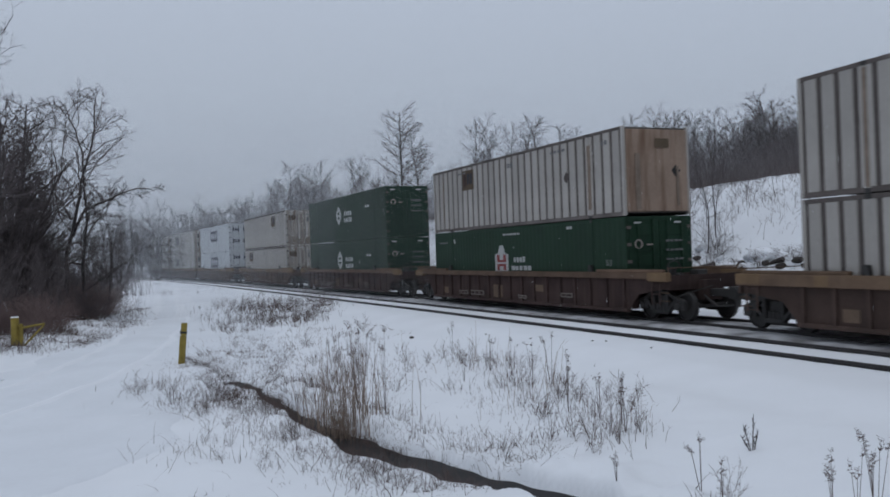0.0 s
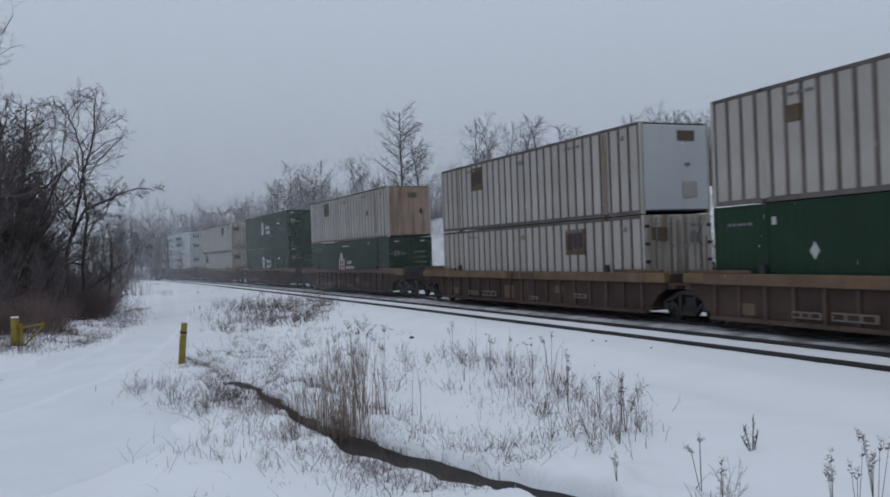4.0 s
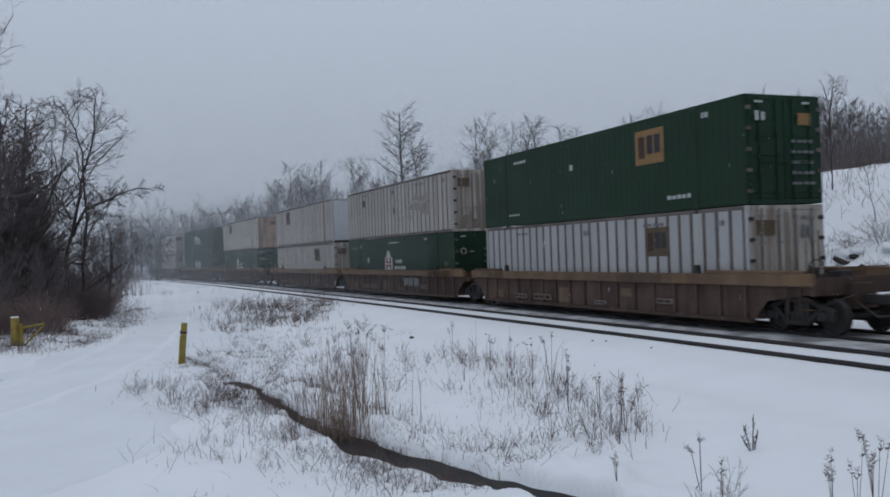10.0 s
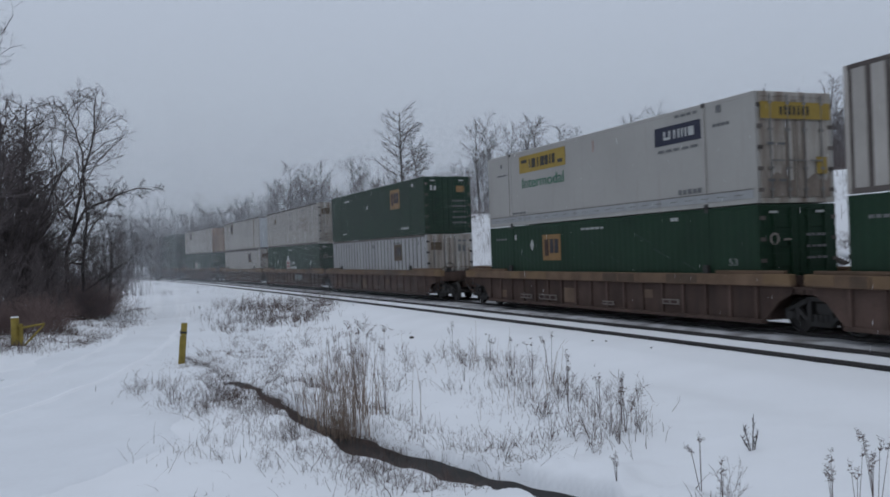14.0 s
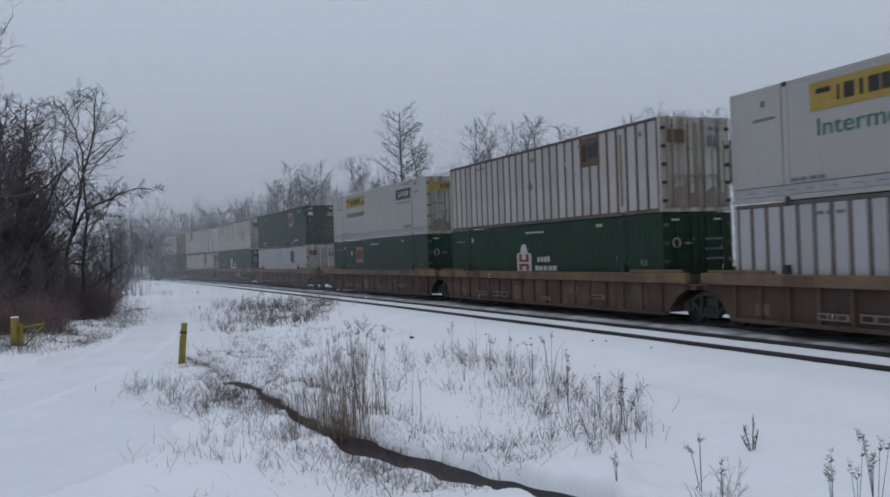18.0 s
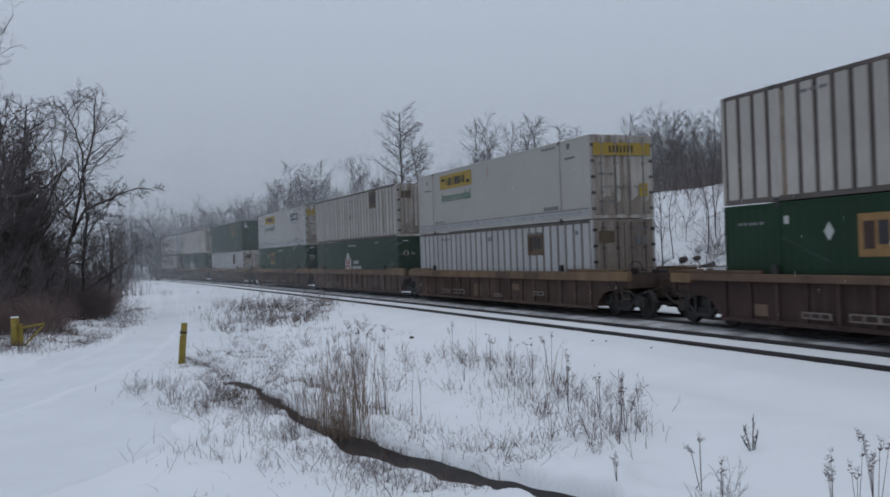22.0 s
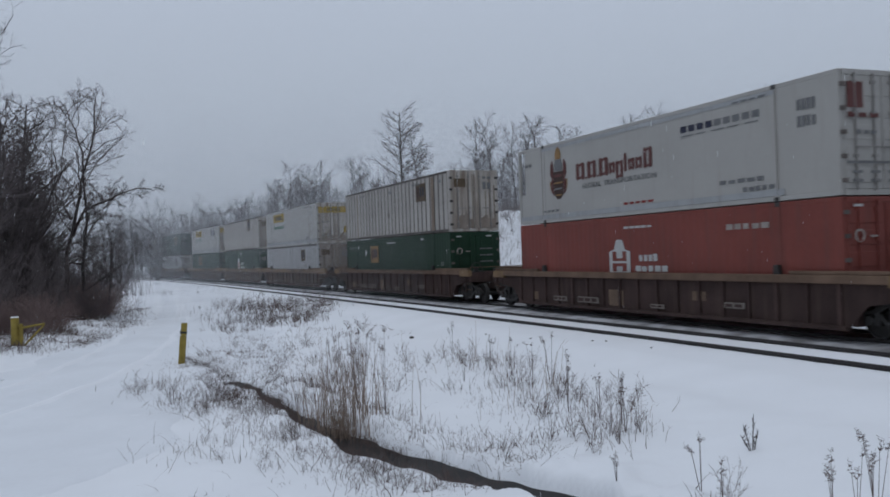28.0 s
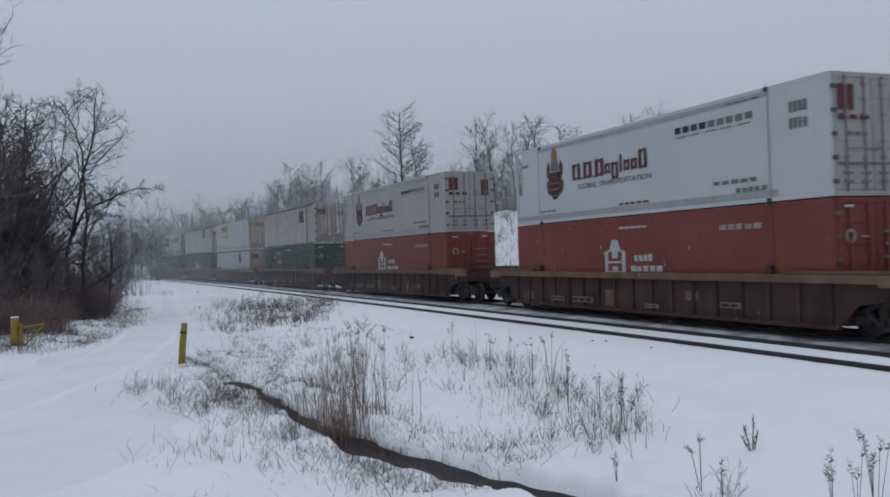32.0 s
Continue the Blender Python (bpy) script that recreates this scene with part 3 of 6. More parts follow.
                for yy, w, top_z in ((0.06, 0.07, 2.7), (0.30, 0.11, 2.5), (0.62, 0.05, 1.9), (0.86, 0.12, 2.6), (1.08, 0.07, 2.2))[:5 if style == "ribbed" else 2]:
                    def grime(bm, s=s, yy=yy, w=w, top_z=top_z):
                        box(bm, -hx - 0.016, -hx - 0.009, *sorted((s * (yy - w / 2), s * (yy + w / 2))), 0.16, top_z - 0.25 * (s > 0) * (yy > 0.5))
                    part("rust_streak", once("grime%d%.2f" % (s, yy) + style, grime, M_DOORSTREAK), None, door)

        def header(bm):
            box(bm, -hx - 0.02, -hx + 0.05, -hy + 0.1, hy - 0.1, CH - 0.13, CH - 0.005)
        part("door_header", once("header" + rm.name, header, rm), None, top)

        def threshold(bm):
            box(bm, -hx - 0.02, -hx + 0.05, -hy + 0.1, hy - 0.1, 0.0, 0.13)
        part("door_sill", once("threshold" + rm.name, threshold, rm), None, top)
    return top


# Marks that recur on the boxes; plain shapes in their colours stand for the trade marks.
FRONT = CW / 2 + 0.016


def house_mark(c, ink, u, h, k=1.0):
    sign = polygon_decal("house_emblem", c, M_WHITE, [(0, 0), (1.2, 0), (1.2, 0.68), (0.92, 0.74), (0.76, 1.06), (0.44, 1.06), (0.28, 0.74), (0, 0.68)], u, h, k, label="white house-shaped emblem")
    for a, b, q, r in ((0.2, 0.42, 0.04, 0.30), (0.2, 0.42, 0.37, 0.68), (0.78, 1.0, 0.04, 0.30), (0.78, 1.0, 0.37, 0.68), (0.42, 0.78, 0.20, 0.30), (0.42, 0.78, 0.37, 0.46)):
        decal("emblem_stroke", sign, ink, u + a * k, u + b * k, h + q * k, h + r * k, y=FRONT)


def square_mark(c, u0, u1, h0, h1, back, ink, label="square amber company sign"):
    """A square sign with three heavy strokes on it."""
    sign = decal("sign_panel", c, back, u0, u1, h0, h1, label=label)
    w, k = u1 - u0, h1 - h0
    for i, (a, b) in enumerate(((0.12, 0.34), (0.42, 0.62), (0.68, 0.88))):
        decal("sign_stroke", sign, ink[i > 0], u0 + a * w, u0 + b * w, h0 + (0.18 + 0.1 * (i > 0)) * k, h0 + 0.82 * k, y=FRONT)
    return sign


def diamond(c, u, h, k=0.2):
    polygon_decal("diamond_placard", c, M_WHITE, [(0, -1.1), (0.8, 0), (0, 1.1), (-0.8, 0)], u, h, k)


# ---- the well cars ----
def wheel_form(bm):
    prof = [(0.0, 0.11), (0.10, 0.11), (0.12, 0.045), (0.36, 0.03), (0.37, 0.065), (0.425, 0.06), (0.43, -0.04), (0.455, -0.045), (0.455, -0.075), (0.37, -0.07), (0.35, -0.02), (0.12, -0.03), (0.1, -0.08), (0, -0.08)]
    for s in (1, -1):
        n, rings = 24, []
        for r, w in prof:
            rings.append([bm.verts.new((max(r, 0.001) * math.cos(a * 2 * math.pi / n), s * (GAUGE + w), max(r, 0.001) * math.sin(a * 2 * math.pi / n))) for a in range(n)])
        for a, b in zip(rings[:-1], rings[1:]):
            for i in range(n):
                bm.faces.new((a[i], a[(i + 1) % n], b[(i + 1) % n], b[i]))
    tube(bm, (0, -0.95, 0), (0, 0.95, 0), 0.08, 0.08, 10)


def truck(parent, x):
    """A two-axle truck under the car at x."""
    t = part("truck", once("bolster", lambda bm: (box(bm, -0.22, 0.22, -1.0, 1.0, 0.48, 0.78), chamfer(bm, 0.03)), M_DARK), None, parent)
    t.location.x = x
    for s in (1, -1):
        def frame_form(bm, s=s):
            y0, y1 = sorted((s * 0.93, s * 1.09))
            prism(bm, [(-1.1, 0.52), (-0.62, 0.66), (-0.34, 0.82), (0.34, 0.82), (0.62, 0.66), (1.1, 0.52), (1.1, 0.62), (0.6, 0.77), (0.36, 0.92), (-0.36, 0.92), (-0.6, 0.77), (-1.1, 0.62)], y0, y1)
            prism(bm, [(-0.72, 0.56), (-0.34, 0.2), (0.34, 0.2), (0.72, 0.56), (0.62, 0.6), (0.3, 0.3), (-0.3, 0.3), (-0.62, 0.6)], y0, y1)
            for q in (-1, 1):
                box(bm, *sorted((q * 0.27, q * 0.40)), y0, y1, 0.22, 0.88)
                prism(bm, [(q * 0.98, 0.33), (q * 1.14, 0.33), (q * 1.14, 0.6), (q * 0.98, 0.6)], y0, y1)
                prism(bm, [(q * 0.64, 0.33), (q * 0.78, 0.33), (q * 0.80, 0.66), (q * 0.64, 0.66)], y0, y1)
            for c in (-0.89, 0.89):
                tube(bm, (c, s * 1.04, 0.45), (c, s * 1.14, 0.45), 0.13, 0.11, 12)
            for c in (-0.16, 0, 0.16):
                tube(bm, (c, s * 1.02, 0.26), (c, s * 1.02, 0.5), 0.07, 0.07, 8)
            chamfer(bm, 0.012)
        part("side_frame", once("side_frame%d" % s, frame_form, M_DARK), None, t)
    part("brake_beam", once("brake_beam", lambda bm: [tube(bm, (x, -0.8, 0.36), (x, 0.8, 0.36), 0.045, 0.045, 8) for x in (-0.38, 0.38)], M_DARK), None, t)
    for c in (-0.89, 0.89):
        w = part("wheelset", once("wheelset", wheel_form, M_DARK), None, t)
        w.location = (c, 0, 0.43)
        WHEELS.append(w)
    return t


def well_car(label, front, rear, body_mat, truck_front=True, truck_rear=True):
    """A well car. front, rear: 'coupler' for an end that couples on, 'joint' for one hinged to its neighbour."""
    top = tagged(new("well_car"), label, "railway car", "well cars of the train")
    ends = {1: front, -1: rear}
    reach = {k: (10.35 if v == "coupler" else 9.3) for k, v in ends.items()}
    key = body_mat.name + front[0] + rear[0]
    tan = body_mat is M_CARTAN
    for s in (1, -1):
        def chord(bm, s=s):
            box(bm, -reach[-1], reach[1], *sorted((s * 1.33, s * 1.50)), 1.17 if tan else 1.27, 1.47)
            chamfer(bm, 0.02)
        part("top_chord", once("chord%d" % s + key, chord, M_SILL if tan else M_REDCHORD), None, top, "ochre top chord, worn and sooty" if tan else "rust-brown top chord")

        for sgn in (1, -1):
            def ledge(bm, s=s, sgn=sgn):
                box(bm, *sorted((sgn * 6.5, sgn * (reach[sgn] - 0.25))), *sorted((s * 1.33, s * 1.46)), 1.472, 1.56)
                chamfer(bm, 0.015)
            part("end_ledge", once("ledge%d%d" % (s, sgn) + ends[sgn] + key, ledge, M_SILL if tan else M_REDCHORD), None, top)

            def corner(bm, s=s, sgn=sgn):
                box(bm, *sorted((sgn * (reach[sgn] - 0.95), sgn * (reach[sgn] + 0.01))), *sorted((s * 1.32, s * 1.512)), 1.20, 1.475)
                chamfer(bm, 0.02)
            part("end_corner", once("corner%d%d" % (s, sgn) + ends[sgn], corner, M_OCHRE), None, top, "ochre-painted corner of the frame")

            def guide(bm, s=s, sgn=sgn):
                prism(bm, [(sgn * 6.05 - 0.11, 1.46), (sgn * 6.05 + 0.11, 1.46), (sgn * 6.05 + 0.09, 1.70), (sgn * 6.05 - 0.07, 1.70)], *sorted((s * 1.325, s * 1.43)))
            part("container_guide", once("guide%d%d" % (s, sgn), guide, M_DARK), None, top)

        def sheet(bm, s=s):
            prism(bm, [(-8.2, 0.26), (8.2, 0.26), (8.75, 0.78), (reach[1] - 0.1, 1.0), (reach[1] - 0.1, 1.32), (-reach[-1] + 0.1, 1.32), (-reach[-1] + 0.1, 1.0), (-8.75, 0.78)], *sorted((s * 1.33, s * 1.36)))
        part("side_sheet", once("sheet%d" % s + key, sheet, body_mat), None, top)

        def lower(bm, s=s):
            box(bm, -8.2, 8.2, *sorted((s * 1.24, s * 1.44)), 0.20, 0.31)
            chamfer(bm, 0.015)
        part("bottom_chord", once("lower%d" % s + key, lower, body_mat), None, top)

        def rib(bm, s=s):
            prism(bm, [(-0.055, 0.31), (0.055, 0.31), (0.055, 1.17 if tan else 1.27), (-0.055, 1.17 if tan else 1.27)], *sorted((s * 1.361, s * 1.43)))
        me = once("rib%d" % s + key, rib, body_mat)
        for i in range(17):
            part("rib", me, None, top).location.x = -8.0 + i
    for sgn, kind in ends.items():
        def deck(bm, sgn=sgn, kind=kind):
            e = reach[sgn] if kind == "coupler" else 9.5
            box(bm, *sorted((sgn * 8.35, sgn * e)), -1.30, 1.30, 0.98, 1.10)
            box(bm, *sorted((sgn * 8.25, sgn * 8.37)), -1.30, 1.30, 0.30, 1.38)
            box(bm, *sorted((sgn * 8.37, sgn * (e + 0.25))), -0.33, 0.33, 0.62, 1.22)
            if kind == "coupler":
                box(bm, *sorted((sgn * (e - 0.12), sgn * e)), -1.42, 1.42, 0.95, 1.38)
        part("end_platform", once("deck%d%s" % (sgn, kind) + key, deck, body_mat), None, top)
        if kind == "coupler":
            def coupler(bm, sgn=sgn):
                box(bm, *sorted((sgn * 10.5, sgn * 11.55)), -0.10, 0.10, 0.72, 0.95)
                prism(bm, [(sgn * 11.45, 0.66), (sgn * 11.78, 0.66), (sgn * 11.82, 0.9), (sgn * 11.75, 1.02), (sgn * 11.45, 1.02)], -0.18, 0.16)
                chamfer(bm, 0.015)
            part("coupler", once("coupler%d" % sgn, coupler, M_DARK), None, top)

            def rail_bar(bm, sgn=sgn):
                for y in (-1.38, 1.38):
                    tube(bm, (sgn * 10.3, y, 1.36), (sgn * 10.3, y, 1.62), 0.016, 0.016, 6)
                    for z in (0.62, 0.86):
                        tube(bm, (sgn * 10.32, y, z), (sgn * 9.9, y, z), 0.014, 0.014, 6)
                tube(bm, (sgn * 10.3, -1.38, 1.6), (sgn * 10.3, 1.38, 1.6), 0.016, 0.016, 6)
            part("grab_iron", once("grab%d" % sgn, rail_bar, M_SILL), None, top)
        if kind == "coupler":
            def ladder(bm, sgn=sgn):
                for x in (9.55, 9.95):
                    box(bm, *sorted((sgn * x, sgn * (x + 0.04))), 1.44, 1.47, 0.5, 1.4)
                for z in (0.55, 0.82, 1.09, 1.34):
                    tube(bm, (sgn * 9.57, 1.46, z), (sgn * 9.97, 1.46, z), 0.013, 0.013, 6)
            part("ladder", once("ladder%d" % sgn + key, ladder, body_mat), None, top)
            part("air_hose", once("hose%d" % sgn, lambda bm, sgn=sgn: (tube(bm, (sgn * 10.6, 0.3, 0.75), (sgn * 11.2, 0.34, 0.45), 0.03, 0.03, 8), tube(bm, (sgn * 11.2, 0.34, 0.45), (sgn * 11.7, 0.2, 0.5), 0.03, 0.03, 8)), M_DARK), None, top)
            part("air_tank", once("tank%d" % sgn, lambda bm, sgn=sgn: tube(bm, (sgn * 8.9, 0.55, 1.28), (sgn * 9.9, 0.55, 1.28), 0.15, 0.15, 14), M_DARK), None, top)
            part("valve_box", once("valve%d" % sgn, lambda bm, sgn=sgn: (box(bm, *sorted((sgn * 9.1, sgn * 9.5)), -0.75, -0.35, 1.1, 1.5), chamfer(bm, 0.03)), M_DARK), None, top)
            part("uncoupling_lever", once("lever%d" % sgn, lambda bm, sgn=sgn: tube(bm, (sgn * 10.75, 0.1, 1.05), (sgn * 10.6, 1.35, 0.75), 0.014, 0.014, 6), M_DARK), None, top)
            part("snow_on_deck", once("decksnow%d" % sgn, lambda bm, sgn=sgn: (box(bm, *sorted((sgn * 8.5, sgn * 10.2)), -1.2, 1.2, 1.10, 1.125), chamfer(bm, 0.01)), M_SNOW), None, top, "thin snow lying on the end deck")
            if sgn < 0:
                def brake(bm):
                    n = 16
                    for i in range(n):
                        a0, a1 = i * 2 * math.pi / n, (i + 1) * 2 * math.pi / n
                        tube(bm, (-9.9, 0.85 + 0.26 * math.cos(a0), 1.55 + 0.26 * math.sin(a0)), (-9.9, 0.85 + 0.26 * math.cos(a1), 1.55 + 0.26 * math.sin(a1)), 0.016, 0.016, 5)
                    for a in (0.5, 2.6, 4.7):
                        tube(bm, (-9.9, 0.85, 1.55), (-9.9, 0.85 + 0.26 * math.cos(a), 1.55 + 0.26 * math.sin(a)), 0.012, 0.012, 5)
                    box(bm, -9.88, -9.75, 0.75, 0.95, 1.1, 1.62)
                part("brake_wheel", once("brake", brake, M_DARK), None, top)
    if truck_front:
        truck(top, 9.45 if front == "coupler" else 9.78)
    if truck_rear:
        truck(top, -9.45 if rear == "coupler" else -9.78)
    return top


# ---- the boxes it carries ----
INKS = (M_INK, M_FADEBLUE)


def white_ribbed(label, sign=None, mark=None, rear="doors", rear_mat=M_DOORW, wall=M_RIBWHITE, rust=(), back=M_OLDSIGN):
    """A white box of ribbed panels; sign: the square sign's extent; mark: a placard's place."""
    c = container(label, wall, "ribbed", rear=rear, rear_mat=rear_mat)
    if sign:
        square_mark(c, *sign, back, INKS, "tarnished square sign on the ribbed side")
    if mark:
        polygon_decal("placard", c, M_GROOVE, [(0, -1), (0.9, 0), (0, 1), (-0.9, 0)], *mark, 0.22)
    bars("number_bar", c, M_GREYTXT, 11.5, 12.6, 2.50, 2.60, 4, seed=8)
    bars("number_bar", c, M_GREYTXT, 3.0, 3.9, 2.52, 2.60, 3, seed=9)
    bars("number_bar", c, M_GREYTXT, 8.0, 8.5, 2.35, 2.55, 2, seed=10)
    bars("size_bar", c, M_GREYTXT, 14.9, 15.3, 2.4, 2.55, 2, seed=11)
    for u, w, h0, h1 in rust:
        decal("rust_streak", c, M_RUST, u, u + w, h0, h1, label="long brown rust streak")
    if rear == "doors":
        decal("door_plate", c, M_OLDSIGN, 0.25, 0.85, 2.1, 2.5, "rear")
        bars("door_bar", c, M_GREYTXT, 1.75, 2.25, 2.0, 2.35, 2, "rear", 3)
        bars("door_bar", c, M_GREYTXT, 1.75, 2.25, 2.5, 2.6, 2, "rear", 4)
    return c


def box_far_white():
    c = container("plain white smooth-sided container with a grey sign", M_SMOOTHW, "smooth", rear_mat=M_DOORW)
    decal("sign_panel", c, M_GREYTXT, 3.3, 5.6, 1.35, 2.4)
    bars("door_bar", c, M_BLACK, 0.4, 1.6, 2.0, 2.5, 3, "rear")
    bars("door_bar", c, M_BLACK, 0.4, 1.6, 1.0, 1.5, 3, "rear")
    return c


def box_blue_sign():
    c = container("cool white smooth-sided container with a blue sign", M_COOLW, "smooth")
    sign = decal("sign_panel", c, M_NAVY, 6.4, 10.2, 1.2, 2.4, label="blue company sign")
    for a, b in ((6.8, 7.5), (7.9, 8.6), (9.0, 9.7)):
        decal("sign_stroke", sign, M_COOLW, a, b, 1.5, 2.1, y=FRONT)
    for h in (2.1, 0.9):
        bars("door_bar", c, M_NAVY, 0.4, 1.15, h, h + 0.4, 3, "rear")
        bars("door_bar", c, M_NAVY, 1.5, 2.2, h, h + 0.4, 3, "rear")
    return c


def corrugated_door_marks(c, ink=M_GREYTXT):
    for v in (0.28, 1.85):
        bars("door_bar", c, M_WHITE, v, v + 0.42, 2.66, 2.72, 1, "rear")
    ring = bmesh.new()
    for i in range(20):
        a0, a1 = i * math.pi / 10, (i + 1) * math.pi / 10
        q = [(0.86 + k * math.cos(a), 2.0 + k * math.sin(a)) for k, a in ((0.10, a0), (0.16, a0), (0.16, a1), (0.10, a1))]
        ring.faces.new([ring.verts.new((-CL / 2 - 0.07, y, z)) for y, z in q])
    bmesh.ops.remove_doubles(ring, verts=ring.verts, dist=0.001)
    part("door_emblem", ring, M_FADED, c, "pale ring emblem on the door")
    bars("door_bar", c, M_FADED, 0.75, 1.1, 1.95, 2.0, 1, "rear")
    for r in range(3):
        bars("door_bar", c, ink, 1.5, 2.2, 1.45 + 0.3 * r, 1.52 + 0.3 * r, 4, "rear", r)


def house_words(c, u=8.3):
    bars("word_bar", c, M_WHITE, u, u + 1.0, 1.46, 1.68, 4, seed=21)
    bars("word_bar", c, M_WHITE, u - 0.2, u + 1.5, 1.14, 1.32, 6, seed=22)


def small_print(c):
    bars("number_bar", c, M_WHITE, 7.4, 8.95, 2.56, 2.63, 9, seed=5)
    bars("number_bar", c, M_WHITE, 12.5, 12.9, 2.62, 2.72, 2, seed=6)
    lettering("53", c, M_DIMWHITE, 14.95, 1.32, 0.27, 0.36)
    bars("number_bar", c, M_GREYTXT, 0.6, 1.6, 2.36, 2.44, 5, seed=12)
    decal("number_bar", c, M_WHITE, 2.3, 2.45, 2.35, 2.55)


def box_green_house():
    c = container("dark green corrugated container with a white house emblem", M_GREEN, "corrugated")
    house_mark(c, M_RED, 6.6, 1.1)
    house_words(c)
    small_print(c)
    corrugated_door_marks(c)
    return c


def box_green_house_diamond():
    c = box_green_house()
    diamond(c, 3.72, 1.68)
    return c


def box_green_shield():
    """The older house emblem: a white lozenge."""
    c = container("dark green corrugated container with a white lozenge emblem", M_GREEN, "corrugated")
    sign = polygon_decal("lozenge_emblem", c, M_WHITE, [(0, 0), (0.5, 0.4), (0.5, 0.85), (0, 1.25), (-0.5, 0.85), (-0.5, 0.4)], 7.2, 1.05)
    decal("emblem_stroke", sign, M_GREEN, 7.0, 7.4, 1.45, 1.6, y=FRONT)
    decal("emblem_stroke", sign, M_GREEN, 7.0, 7.4, 1.75, 1.9, y=FRONT)
    bars("word_bar", c, M_WHITE, 8.4, 10.0, 1.62, 1.9, 4, seed=3)
    bars("word_bar", c, M_WHITE, 8.4, 10.0, 1.2, 1.48, 5, seed=4)
    bars("number_bar", c, M_WHITE, 12.6, 13.4, 1.9, 2.05, 2, seed=4)
    corrugated_door_marks(c)
    return c


def box_orange():
    c = container("orange-red corrugated container with a white house emblem", M_ORANGE, "corrugated")
    house_mark(c, M_ORANGE, 6.4, 1.1)
    house_words(c, 8.1)
    bars("number_bar", c, M_WHITE, 7.3, 8.9, 2.5, 2.57, 9, seed=5)
    bars("number_bar", c, M_FADED, 12.2, 13.85, 2.28, 2.43, 8, seed=6)
    corrugated_door_marks(c)
    return c


def box_green_amber():
    c = container("dark green corrugated container with an amber square sign", M_GREEN, "corrugated")
    square_mark(c, 4.6, 5.95, 1.52, 2.48, M_AMBER, INKS)
    diamond(c, 3.75, 2.12)
    for u, h, k in ((2.2, 2.0, 0.7), (2.9, 1.7, 0.9), (9.2, 1.6, 0.5), (10.6, 2.3, 0.8), (11.6, 1.8, 0.8), (8.0, 2.15, 0.4), (13.0, 1.4, 0.6)):
        polygon_decal("scuff", c, M_SCUFF, [(0, 0), (k, -0.36 * k), (k + 0.05, -0.33 * k), (k * 0.5, -0.12 * k), (0.05, 0.05)], u, h)
    small_print(c)
    corrugated_door_marks(c)
    return c


def box_green_amber_high():
    c = container("dark green corrugated container with an amber square sign and scratches", M_GREEN, "corrugated")
    square_mark(c, 11.25, 12.7, 1.5, 2.55, M_AMBER, INKS)
    bars("number_bar", c, M_WHITE, 2.85, 3.9, 2.42, 2.52, 5, seed=2)
    bars("number_bar", c, M_WHITE, 12.8, 13.95, 0.34, 0.46, 5, seed=3)
    bars("number_bar", c, M_WHITE, 2.3, 3.3, 0.38, 0.46, 4, seed=4)
    bars("number_bar", c, M_WHITE, 14.45, 14.75, 2.5, 2.65, 2, seed=5)
    bars("number_bar", c, M_WHITE, 7.2, 7.45, 1.75, 1.95, 1, seed=5)
    for i, (u, h) in enumerate(((4.4, 1.1), (6.2, 0.8), (9.8, 1.25), (13.6, 1.7), (10.4, 2.2), (8.0, 0.6))):
        polygon_decal("scratch", c, M_SCUFF, [(0, 0), (0.35, 0.42), (0.38, 0.40), (0.03, -0.02)], u, h, 1.0)
    for v in (0.3, 1.9):
        bars("door_bar", c, M_WHITE, v, v + 0.4, 2.66, 2.72, 1, "rear")
    bars("door_bar", c, M_WHITE, 0.3, 0.7, 2.2, 2.45, 2, "rear")
    decal("door_plate", c, M_AMBER, 1.75, 2.2, 2.1, 2.42, "rear")
    for r in range(5):
        bars("door_bar", c, M_GREYTXT, 1.5, 2.3, 0.5 + 0.28 * r, 0.58 + 0.28 * r, 4, "rear", r)
    return c


